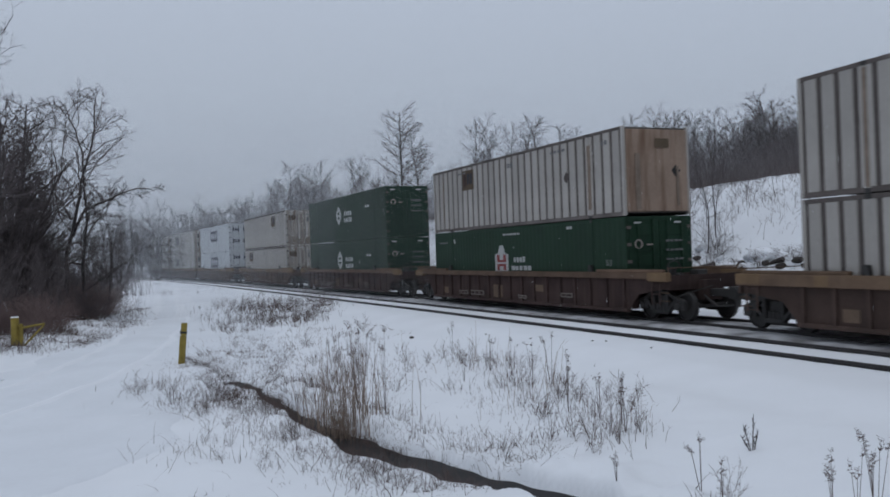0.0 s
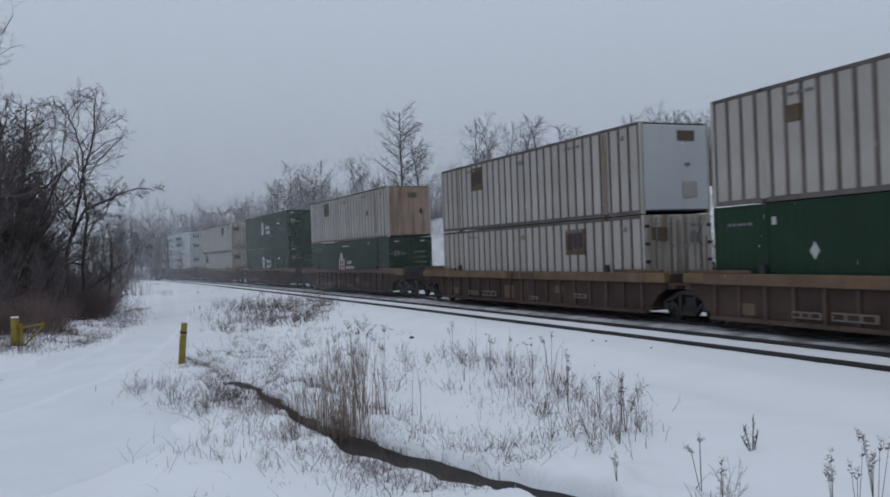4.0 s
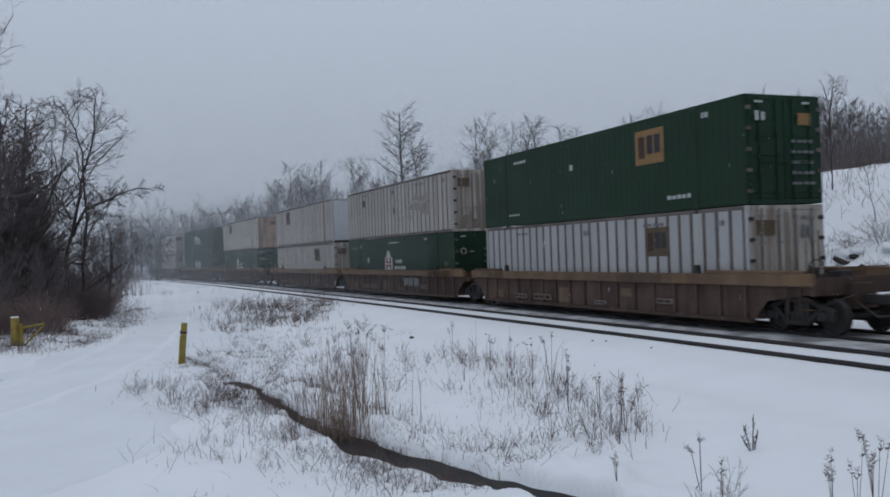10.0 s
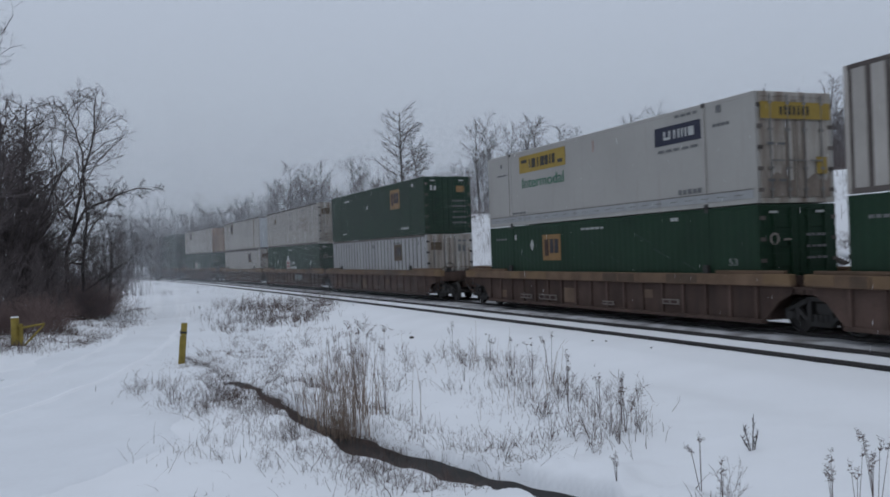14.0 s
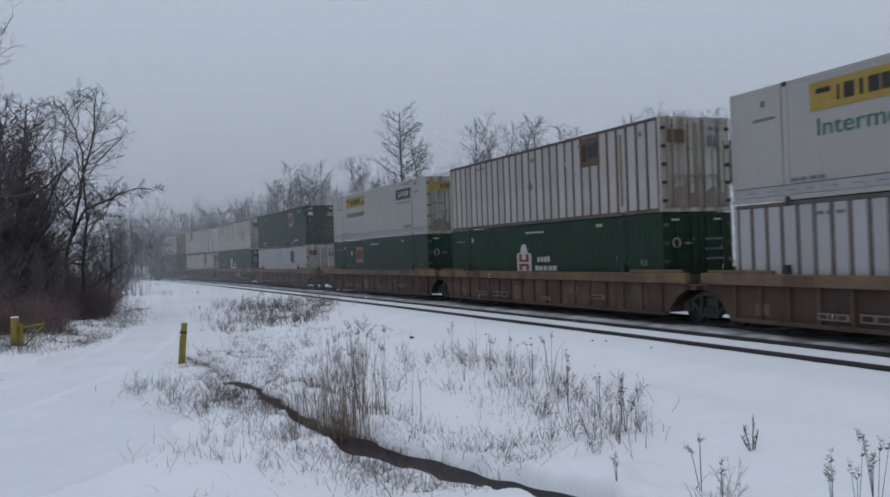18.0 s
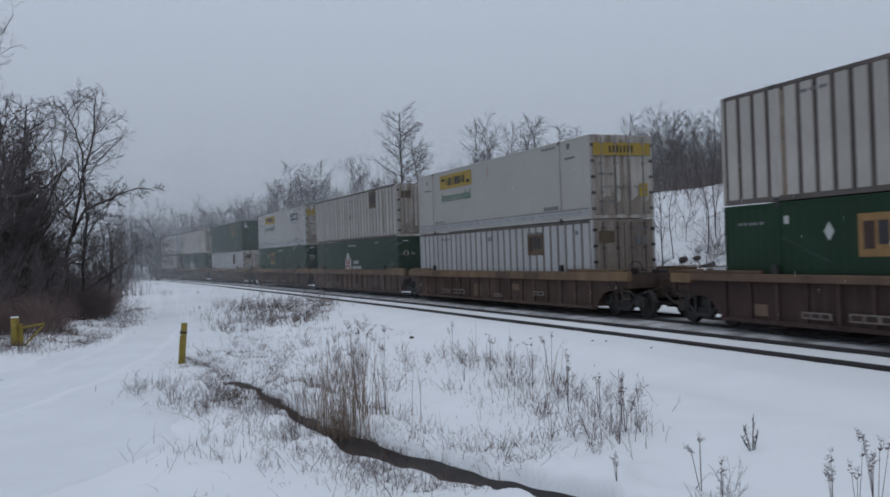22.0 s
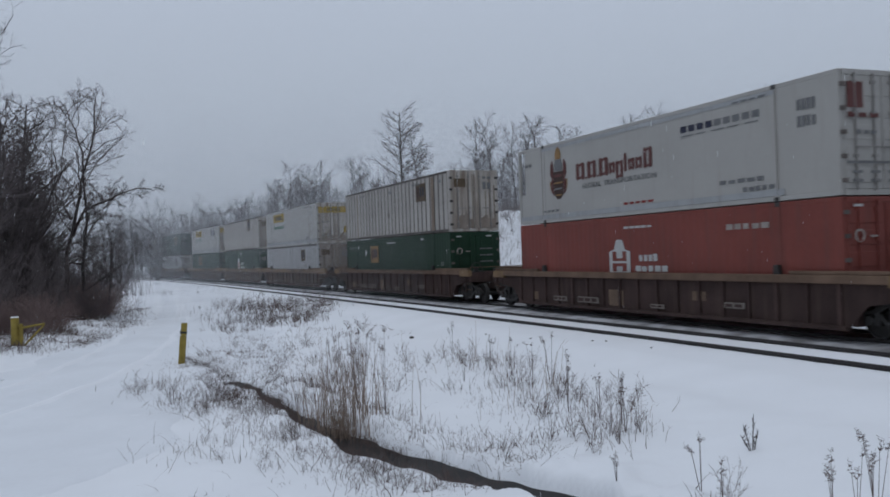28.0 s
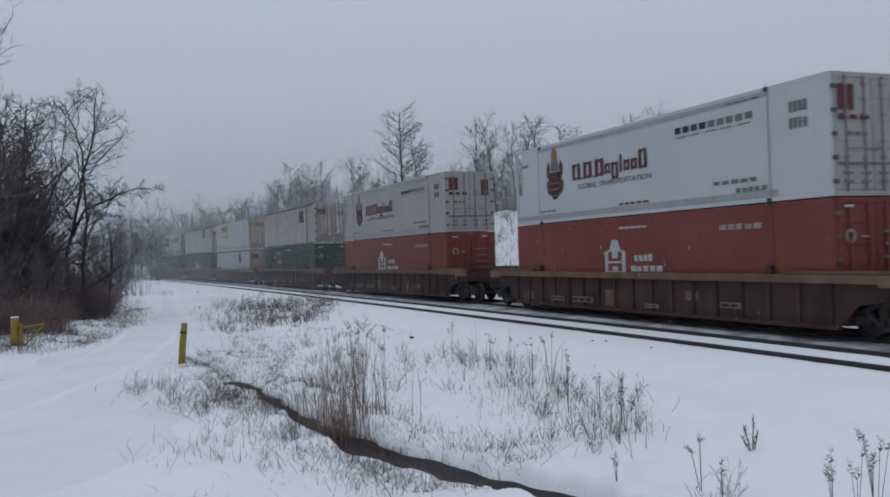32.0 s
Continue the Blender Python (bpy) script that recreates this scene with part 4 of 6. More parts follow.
def box_yellow_sign(advert=False):
    c = container("smooth white container with a yellow sign" + (", navy advert" if advert else "") + " and green lettering", M_SMOOTHW, "smooth", rear_mat=M_DOORW)
    sign = decal("sign_panel", c, M_YELLOW, 2.9, 6.5, 2.02, 2.68, label="yellow company sign")
    for a, b in ((3.75, 3.82), (3.95, 4.25), (4.4, 4.5), (4.65, 4.95), (5.0, 5.25), (5.35, 5.45), (5.55, 5.75)):
        decal("sign_stroke", sign, M_BLACK, a, b, 2.17, 2.52, y=FRONT)
    decal("sign_stroke", sign, M_BLACK, 3.1, 3.55, 2.4, 2.52, y=FRONT)
    decal("sign_stroke", sign, M_BLACK, 5.95, 6.3, 2.15, 2.28, y=FRONT)
    lettering("Intermodal", c, M_GREENTXT, 3.05, 1.43, 0.58, 3.3)
    bars("number_bar", c, M_GREYTXT, 2.2, 3.4, 0.44, 0.52, 4, seed=2)
    bars("number_bar", c, M_GREYTXT, 12.9, 14.0, 0.44, 0.58, 5, seed=3)
    bars("number_bar", c, M_GREYTXT, 12.85, 13.95, 2.68, 2.76, 4, seed=4)
    bars("number_bar", c, M_GREYTXT, 14.5, 15.2, 2.18, 2.26, 4, seed=5)
    decal("number_bar", c, M_GREYTXT, 14.65, 14.85, 2.55, 2.75)
    decal("number_bar", c, M_GREYTXT, 1.2, 1.35, 2.4, 2.55)
    decal("number_bar", c, M_GREYTXT, 0.9, 1.7, 2.05, 2.12)
    decal("rub_strip", c, M_SKIRT, 0.15, 16.0, 0.14, 0.36, label="riveted rub strip along the base")
    decal("seam", c, M_GROOVE, 0.15, 16.0, 0.365, 0.385)
    for u in (1.93, 14.15):
        decal("seam", c, M_GROOVE, u, u + 0.022, 0.14, 2.78)
    for i in range(22):
        decal("rivet_row", c, M_GROOVE, 0.6 + 0.7 * i, 0.9 + 0.7 * i, 0.24, 0.252, y=FRONT - 0.002)
    if not advert:
        polygon_decal("chalk_mark", c, M_CHALK, [(0, 0), (0.05, 0), (0.09, 0.42), (0.04, 0.42)], 8.1, 2.2)
    else:
        polygon_decal("chalk_mark", c, M_CHALK, [(0, 0), (0.05, 0), (0.05, 0.36), (0, 0.4)], 8.35, 2.25, label="faint red chalk mark")
    if advert:
        ad = decal("advert_panel", c, M_NAVY, 11.85, 14.0, 1.95, 2.5, label="navy advertising panel")
        for a, b, q in ((12.3, 12.38, 2.1), (12.55, 12.63, 2.1), (12.38, 12.55, 2.1), (12.78, 12.86, 2.1), (12.98, 13.06, 2.1), (13.14, 13.22, 2.1), (13.3, 13.38, 2.1), (13.46, 13.7, 2.1)):
            decal("advert_stroke", ad, M_WHITE, a, b, q, 2.18 if (a, b) == (12.38, 12.55) else 2.36, y=FRONT)
        bars("number_bar", c, M_GREYTXT, 12.0, 13.9, 1.74, 1.82, 6, seed=6)
    plate = decal("door_sign", c, M_YELLOW, 0.12, 2.46, 2.18, 2.62, "rear", "yellow sign across the doors")
    for i in range(7):
        bars("door_stroke", plate, M_BLACK, 0.75 + 0.15 * i, 0.85 + 0.15 * i, 2.28, 2.52, 1, "rear", i)
    decal("door_placard", c, M_YELLOW, 1.95, 2.3, 0.75, 1.2, "rear")
    for h in (0.55, 1.5):
        bars("door_bar", c, M_GREYTXT, 0.3, 1.0, h, h + 0.07, 2, "rear")
    return c


def pointed_stroke(c, u0, u1, h0, h1):
    """One sign of the heavy old-style name: upright strokes with slanted ends, bridged at the top."""
    w, k = u1 - u0, h1 - h0
    n = 1 if w < 0.2 else 2
    d = w * 0.36 if n == 2 else 0.14
    for i in range(n):
        a = i * (w - d)
        polygon_decal("name_stroke", c, M_MAROON, [(a, 0.05), (a + d * 0.5, 0), (a + d, 0.06), (a + d, k - 0.05), (a + d * 0.45, k), (a, k - 0.07)], u0, h0)
    if n == 2:
        polygon_decal("name_stroke", c, M_MAROON, [(d, k - 0.15), (w - d, k - 0.1), (w - d, k - 0.02), (d, k - 0.06)], u0, h0)
        polygon_decal("name_stroke", c, M_MAROON, [(d, 0.03), (w - d, 0.07), (w - d, 0.14), (d, 0.11)], u0, h0)


def box_crest(tone=M_COOLW):
    c = container("smooth white refrigerated container with maroon lettering and a heraldic crest", tone, "smooth", rear_mat=M_SMOOTHW, nose=0.5)
    # the crest: a shield, a helm and a plume as plain shapes
    shield = polygon_decal("crest_shield", c, M_INK, [(-0.12, 0), (0.12, 0), (0.34, 0.2), (0.36, 1.0), (-0.36, 1.0), (-0.34, 0.2)], 3.18, 0.82, label="dark shield with gold bands")
    for q, r, w, m in ((0.12, 0.17, 0.2, M_AMBER), (0.34, 0.41, 0.26, M_GREYTXT), (0.56, 0.62, 0.3, M_AMBER), (0.8, 0.9, 0.3, M_MAROON)):
        decal("crest_band", shield, m, 3.18 - w, 3.18 + w, 0.82 + q, 0.82 + r, y=FRONT)
    for k in (-1, 1):
        polygon_decal("crest_mantle", c, M_MAROON, [(k * 0.38, 0.0), (k * 0.52, 0.15), (k * 0.56, 0.5), (k * 0.46, 0.62), (k * 0.6, 0.8), (k * 0.58, 1.12), (k * 0.44, 1.3), (k * 0.36, 1.1)], 3.18, 0.95, label="maroon mantling beside the shield")
        polygon_decal("crest_edge", c, M_AMBER, [(k * 0.57, 0.1), (k * 0.64, 0.3), (k * 0.63, 0.52), (k * 0.58, 0.5)], 3.18, 1.0)
    polygon_decal("crest_helm", c, M_GREYTXT, [(-0.26, 0.0), (0.26, 0.0), (0.3, 0.2), (0.2, 0.42), (-0.2, 0.42), (-0.3, 0.2)], 3.18, 1.84)
    polygon_decal("crest_plume", c, M_AMBER, [(-0.2, 0), (0.2, 0), (0.22, 0.2), (0.12, 0.38), (0, 0.46), (-0.12, 0.38), (-0.22, 0.2)], 3.18, 2.27)
    # the heavy maroon name, as plain pointed strokes
    for u0, u1, h0, h1 in ((4.45, 5.0, 1.36, 1.98), (5.2, 5.75, 1.36, 1.98), (5.95, 6.5, 1.36, 2.0), (6.56, 6.9, 1.4, 1.8), (6.96, 7.36, 1.2, 1.8), (7.44, 7.6, 1.38, 2.0), (7.68, 8.0, 1.4, 1.8), (8.07, 8.42, 1.4, 1.8), (8.5, 8.95, 1.38, 2.04)):
        pointed_stroke(c, u0, u1, h0, h1)
    for u in (5.06, 5.82):
        decal("name_dot", c, M_MAROON, u, u + 0.08, 1.37, 1.46)
    lettering("GLOBAL", c, M_GREYTXT, 4.8, 1.06, 0.25, 1.25)
    lettering("TRANSPORTATION", c, M_GREYTXT, 6.2, 1.06, 0.25, 2.95)
    for i in range(9):
        u = 10.37 + i * 0.37
        decal("brand_bar", c, M_NAVY if i < 4 else M_GREYTXT, u, u + 0.27, 2.2, 2.38)
    bars("number_bar", c, M_GREYTXT, 10.4, 13.7, 2.08, 2.11, 9, seed=2)
    bars("web_bar", c, M_GREYTXT, 12.0, 13.8, 0.57, 0.68, 6, seed=3)
    bars("number_bar", c, M_GREYTXT, 12.9, 14.1, 0.32, 0.44, 5, seed=4)
    bars("size_bar", c, M_GREYTXT, 14.88, 15.5, 2.12, 2.38, 4, seed=5)
    bars("size_bar", c, M_GREYTXT, 14.88, 15.5, 1.72, 1.98, 4, seed=6)
    bars("number_bar", c, M_RED, 7.35, 9.0, 0.34, 0.41, 5, seed=7)
    bars("number_bar", c, M_GREYTXT, 2.0, 3.2, 0.38, 0.46, 4, seed=8)
    bars("number_bar", c, M_GREYTXT, 0.6, 1.2, 2.2, 2.3, 2, seed=9)
    bars("number_bar", c, M_GREYTXT, 12.6, 13.9, 2.66, 2.72, 4, seed=10)
    decal("skirt_panel", c, M_SKIRT, 0.15, 14.4, 0.13, 0.30, label="plain kick panel along the base")
    decal("top_band", c, M_SKIRT, 1.95, 14.15, 2.66, 2.78, label="grey band below the roof rail")
    decal("seam", c, M_GROOVE, 1.93, 1.955, 0.14, 2.78)
    decal("seam", c, M_GROOVE, 14.15, 14.175, 0.14, 2.78)
    decal("door_sign", c, M_MAROON, 0.2, 0.68, 2.0, 2.6, "rear", "red notice on the door")
    decal("door_crest", c, M_OLDSIGN, 1.9, 2.3, 1.75, 2.5, "rear")
    bars("door_bar", c, M_MAROON, 0.2, 1.2, 1.78, 1.9, 3, "rear")
    bars("door_bar", c, M_GREYTXT, 0.45, 1.1, 1.4, 1.5, 3, "rear")
    decal("door_bar", c, M_GREYTXT, 0.15, 2.45, 0.72, 0.78, "rear")
    for h in (0.3, 0.5):
        for v in (0.3, 0.85, 1.4, 1.95):
            decal("door_bar", c, M_GREYTXT, v, v + 0.3, h, h + 0.06, "rear")
    return c


def with_faded_sign():
    c = white_ribbed("weathered white ribbed container with a large faded sign", mark=(8.3, 1.4))
    polygon_decal("faded_sign", c, M_FADED, [(0, 0.55), (0.9, 0.95), (1.2, 1.2), (1.9, 0.9), (2.5, 1.3), (3.1, 0.9), (3.1, 0.0), (2.2, 0.1), (1.6, 0.35), (0.5, 0.4)], 10.3, 0.9, label="large faded brown sign")
    polygon_decal("faded_stripe", c, M_SKIRT, [(0.1, 0.62), (1.2, 0.82), (2.0, 0.66), (3.0, 0.86), (3.0, 0.92), (2.0, 0.72), (1.2, 0.88), (0.1, 0.67)], 10.3, 0.9, y=FRONT)
    for i in range(4):
        decal("faded_letter", c, M_FADED, 8.95 + i * 0.55, 9.2 + i * 0.55, 0.78, 1.02)
    decal("dark_plate", c, M_OLDSIGN, 2.9, 3.4, 1.88, 2.3)
    return c


def rusty_end():
    c = white_ribbed("weathered white ribbed container with a rust-stained end wall", (3.5, 4.7, 1.78, 2.66), (12.6, 1.54), "plain", M_RUSTEND, rust=((14.0, 0.22, 0.3, 2.5), (1.2, 0.1, 0.4, 2.6)))
    decal("end_plate", c, M_OLDSIGN, 1.2, 1.75, 2.2, 2.5, "rear")
    polygon = bmesh.new()
    prism(polygon, [(0, -0.2), (0.18, 0), (0, 0.2), (-0.18, 0)], 0, 0.006)
    ob = part("end_placard", polygon, M_DARK, c)
    ob.matrix_basis = pose(-CL / 2 - 0.04, -0.72, 1.45, 0, 0, 90)
    decal("rust_streak", c, M_RUST, 0.42, 0.6, 0.2, 2.0, "rear")
    decal("rust_streak", c, M_RUST, 2.02, 2.12, 0.3, 1.6, "rear")
    return c


def pale_end():
    c = white_ribbed("weathered white ribbed container with a pale blue end wall", (3.4, 4.6, 1.68, 2.68), None, "plain", M_COOLW, rust=((13.95, 0.3, 0.12, 2.75), (2.0, 0.12, 0.12, 2.75)))
    decal("end_plate", c, M_OLDSIGN, 1.35, 2.0, 2.3, 2.62, "rear")
    decal("end_plate", c, M_GREYTXT, 1.6, 1.8, 1.5, 1.6, "rear")
    decal("end_plate", c, M_RIBWHITE, 1.5, 2.05, 0.5, 1.0, "rear")
    return c


# the train from its far part to its near part: where each box's front end is at the start, how its car couples, the car's paint, and its boxes
GREYED = "greyed white ribbed container, rust-streaked"
TRAIN = [
    (152.6, "coupler", "joint", M_CAR, box_far_white, box_far_white),
    (132.4, "joint", "joint", M_CAR, box_far_white, box_far_white),
    (112.48, "joint", "joint", M_CARTAN, box_far_white, box_far_white),
    (92.29, "joint", "coupler", M_CARTAN, box_blue_sign, box_blue_sign),
    (68.4, "coupler", "coupler", M_CARTAN, lambda: white_ribbed(GREYED, (11.25, 12.7, 1.75, 2.62)), lambda: white_ribbed(GREYED, (2.0, 3.5, 1.8, 2.62))),
    (44.94, "coupler", "coupler", M_CAR, box_green_shield, box_green_shield),
    (21.81, "coupler", "coupler", M_CAR, rusty_end, box_green_house),
    (-2.0, "coupler", "joint", M_CARTAN, pale_end, lambda: white_ribbed("grimy white ribbed container low in its well", (11.4, 12.7, 1.7, 2.6))),
    (-21.54, "joint", "joint", M_CARTAN, with_faded_sign, box_green_house_diamond),
    (-41.15, "joint", "coupler", M_CARTAN, box_green_amber_high, lambda: white_ribbed("white ribbed container with a dirty door end", (11.6, 12.8, 1.6, 2.48), wall=M_RIBWHITE2, back=M_OLDSIGN)),
    (-64.7, "coupler", "joint", M_CARTAN, lambda: box_yellow_sign(True), box_green_amber),
    (-83.82, "joint", "joint", M_CARTAN, lambda: white_ribbed("weathered white ribbed container with a grimy square sign", (11.6, 12.85, 1.78, 2.76), (7.9, 1.44), rust=((14.0, 0.15, 0.3, 2.6),)), box_green_house),
    (-103.2, "joint", "coupler", M_CARTAN, box_yellow_sign, lambda: white_ribbed("white ribbed container with brown-stained doors", (11.5, 12.7, 1.72, 2.56), wall=M_RIBWHITE2, rear_mat=M_DOORBROWN)),
    (-126.2, "coupler", "coupler", M_CAR, lambda: white_ribbed("weathered white ribbed container with rust streaks", (12.0, 13.3, 1.65, 2.55), (7.9, 1.18), rust=((14.0, 0.35, 0.12, 2.75), (2.3, 0.14, 0.12, 2.7))), box_green_amber),
    (-149.44, "coupler", "coupler", M_CAR, lambda: box_crest(M_SMOOTHW), box_orange),
    (-172.89, "coupler", "coupler", M_CAR, box_crest, box_orange),
]


def side_plates(car, seed, tan):
    """Stencilled data panels and patches of paint along the car's side."""
    r = random.Random(seed)
    for u, w, h, k in ((2.9, 0.95, 0.42, 0.17), (4.4, 1.35, 0.42, 0.2), (8.7, 0.7, 0.4, 0.13), (12.2, 0.8, 0.55, 0.16)):
        u += r.uniform(-0.15, 0.15)
        plate = decal("data_panel", car, M_STENCIL, u, u + w, h, h + k, y=1.432)
        n = 3 if w > 0.8 else 2
        for i in range(n):
            a = u + 0.05 + (w - 0.07) * i / n
            decal("data_bar", plate, M_CAR, a, a + (w - 0.07) / n * r.uniform(0.7, 0.85), h + 0.04, h + k - 0.04, y=1.44)
    for u, w, h, k in ((r.uniform(6.2, 6.6), r.uniform(0.7, 0.86), 0.38, 0.52), (r.uniform(0.7, 1.3), 0.5, 0.4, 0.3), (r.uniform(10.1, 11.1), 0.6, 0.7, 0.26)):
        decal("paint_patch", car, M_PATCH, u, u + w, h, h + k, y=1.366, label="patch of lighter worn paint")
    for i in range(5 if tan else 0):
        u = r.uniform(0, 15.6)
        decal("chord_patch", car, M_OCHRE if i % 2 else M_SILLDARK, u, u + r.uniform(0.4, 1.6), 1.19, 1.45, y=1.5015, label="repainted stretch of the chord")


def build_train():
    for s, front, rear, mat, upper, lower in TRAIN:
        mid = s - CL / 2
        car = well_car("brown double-stack well car with an ochre top chord" if mat is M_CARTAN else "rust-brown double-stack well car with a plain chord", front, rear, mat, truck_front=front == "coupler")
        if upper is with_faded_sign:
            for u0, u1, h0, h1 in ((9.9, 10.45, 0.62, 1.06), (10.62, 11.17, 0.62, 1.06), (11.34, 11.92, 0.62, 1.06)):
                decal("side_stroke", car, M_DIMWHITE, u0, u0 + 0.42 * (u1 - u0), h0, h1, y=1.465)
                decal("side_stroke", car, M_DIMWHITE, u0 + 0.6 * (u1 - u0), u1, h0 + 0.06, h1, y=1.465)
        side_plates(car, round(-s), mat is M_CARTAN)
        MOVING.append((car, mid, Matrix.Identity(4)))
        MOVING.append((lower(), mid, Matrix.Translation((0, 0, WELL_Z))))
        MOVING.append((upper(), mid, Matrix.Translation((0, 0, WELL_Z + CH + 0.03))))


build_train()


# ---- trees and brush ----
def limb(out, p, d, length, r, level, rnd, spec, up, line=None):
    """Adds a bent, tapering limb to the lists of its level, then its side limbs; line: a way that it follows instead of wandering."""
    segs = spec["segs"][level]
    pts, p, d = [(p.copy(), r)], p.copy(), d.copy()
    tip = spec["tip"]
    if line:
        way = [Vector(q) for q in line]
        length = sum((b - a).length for a, b in zip(way[:-1], way[1:]))
        p = way[0]
        pts = []
        for i in range(segs + 1):
            f = i / segs * (len(way) - 1)
            j = min(int(f), len(way) - 2)
            a, b = way[max(j - 1, 0)], way[min(j + 2, len(way) - 1)]
            g = f - j
            q = way[j] * (2 * g ** 3 - 3 * g * g + 1) + way[j + 1] * (3 * g * g - 2 * g ** 3) + (way[j + 1] - a) * 0.5 * (g ** 3 - 2 * g * g + g) + (b - way[j]) * 0.5 * (g ** 3 - g * g)
            q += Vector((rnd.gauss(0, 1), rnd.gauss(0, 1), 0)) * 0.05
            pts.append((q, r + (max(tip, r * spec["thin"][level]) - r) * i / segs))
    for i in range(0 if line else segs):
        d = (d + Vector((rnd.gauss(0, 1), rnd.gauss(0, 1), rnd.gauss(0, 1))) * spec["bend"][level] + Vector((0, 0, up))).normalized()
        p = p + d * (length / segs)
        pts.append((p.copy(), r + (max(tip, r * spec["thin"][level]) - r) * (i + 1) / segs))
    sides = spec["sides"][level]
    verts, faces = out[min(level, 2) and (1 if level > 1 else 0)]
    base = len(verts)
    for i, (c, rr) in enumerate(pts):
        if i == segs and level == spec["levels"]:
            verts.append(c)
            break
        a = pts[min(i + 1, segs)][0] - pts[max(i - 1, 0)][0]
        m = a.to_track_quat('Z', 'Y').to_matrix()
        for k in range(sides):
            w = k * 2 * math.pi / sides
            verts.append(c + m @ Vector((rr * math.cos(w), rr * math.sin(w), 0)))
    last = level == spec["levels"]
    for i in range(segs):
        for k in range(sides):
            q = (k + 1) % sides
            if last and i == segs - 1:
                faces.append((base + i * sides + k, base + i * sides + q, base + (i + 1) * sides))
            else:
                faces.append((base + i * sides + k, base + i * sides + q, base + (i + 1) * sides + q, base + (i + 1) * sides + k))
    if last:
        return
    n = spec["kids"][level]
    for i in range(n):
        f = spec["from"][level] + (0.98 - spec["from"][level]) * (i + rnd.random()) / n
        j = min(int(f * segs), segs - 1)
        g = f * segs - j
        c = pts[j][0].lerp(pts[j + 1][0], g)
        axis = (pts[j + 1][0] - pts[j][0]).normalized()
        side = axis.orthogonal().normalized()
        side.rotate(Matrix.Rotation(rnd.uniform(0, 2 * math.pi), 3, axis))
        ang = radians(spec["angle"][level] + rnd.gauss(0, 9))
        nd = axis * math.cos(ang) + side * math.sin(ang)
        nl = length * spec["ratio"][level] * (1.05 - spec["shrink"][level] * f) * rnd.uniform(0.7, 1.2)
        nr = max(tip, min(pts[j][1] * 0.6, nl * spec["slim"]))
        limb(out, c, nd, nl, nr, level + 1, rnd, spec, spec["lift"][level])


SPREADING = dict(levels=4, segs=(8, 5, 3, 1, 1), bend=(0.10, 0.15, 0.2, 0.2, 0.15), sides=(7, 5, 3, 3, 3), kids=(12, 7, 5, 3), ratio=(0.50, 0.5, 0.5, 0.42),
                 angle=(46, 44, 42, 38), shrink=(0.5, 0.45, 0.4, 0.3), lift=(0.07, 0.05, 0.03, 0.02), thin=(0.25, 0.3, 0.35, 0.4, 0.6), tip=0.006, slim=0.0145)
SPREADING["from"] = (0.25, 0.2, 0.15, 0.1)
VASE = dict(SPREADING, slim=0.012, kids=(10, 9, 6, 3), ratio=(0.62, 0.42, 0.46, 0.45), angle=(30, 36, 38, 38), lift=(0.10, 0.09, 0.05, 0.03))
VASE["from"] = (0.12, 0.2, 0.2, 0.15)
WHIP = dict(SPREADING, levels=3, kids=(14, 5, 4), ratio=(0.26, 0.45, 0.45), angle=(42, 40, 38), segs=(7, 3, 2, 1, 1), shrink=(0.6, 0.4, 0.4))
WHIP["from"] = (0.3, 0.2, 0.15)


def tree_meshes(name, spec, tall, girth, seed, tip=0.006, lean=0.0, arms=()):
    """Trunk and crown meshes of one tree; arms: extra stems as (foot height, way, length, radius)."""
    rnd = random.Random(seed)
    out = [([], []), ([], [])]
    sp = dict(spec, tip=tip)
    limb(out, Vector((0, 0, -0.2)), Vector((lean, 0, 1)).normalized(), tall, girth, 0, rnd, sp, 0.02)
    for foot, way, length, r in arms:
        limb(out, Vector((lean * foot, 0, foot)), Vector(way).normalized(), length, r, 0 if length > 5 else 1, rnd, sp, 0.03)
    return raw_mesh(name + "_trunk", *out[0], M_BARK), raw_mesh(name + "_crown", *out[1], M_TWIG)


TREES = {}
for nm, spec, tall, girth, seed, tip, lean in (
        ("spread_a", SPREADING, 10.0, 0.12, 3, 0.005, 0.0), ("spread_b", SPREADING, 10.0, 0.12, 14, 0.005, 0.05),
        ("vase_b", VASE, 9.0, 0.13, 33, 0.005, 0.04),
        ("whip_a", WHIP, 7.0, 0.045, 61, 0.005, 0.03), ("whip_b", WHIP, 7.0, 0.045, 72, 0.005, -0.04)):
    TREES[nm] = tree_meshes(nm, spec, tall, girth, seed, tip, lean)
OVAL = dict(SPREADING, levels=3, segs=(8, 5, 3, 2), sides=(5, 4, 3, 3), kids=(30, 7, 3), ratio=(0.44, 0.38, 0.44), angle=(48, 40, 38), shrink=(0.62, 0.4, 0.3), bend=(0.05, 0.07, 0.08, 0.08),
            lift=(0.04, 0.03, 0.02), thin=(0.2, 0.25, 0.3, 0.5), slim=0.0125)
OVAL["from"] = (0.12, 0.12, 0.15)
CROWN = dict(OVAL, segs=(10, 5, 3, 2), kids=(58, 8, 3), ratio=(0.40, 0.32, 0.42), angle=(60, 40, 38), shrink=(0.75, 0.4, 0.3), bend=(0.02, 0.06, 0.08, 0.08), lift=(0.035, 0.02, 0.015))
CROWN["from"] = (0.14, 0.15, 0.15)
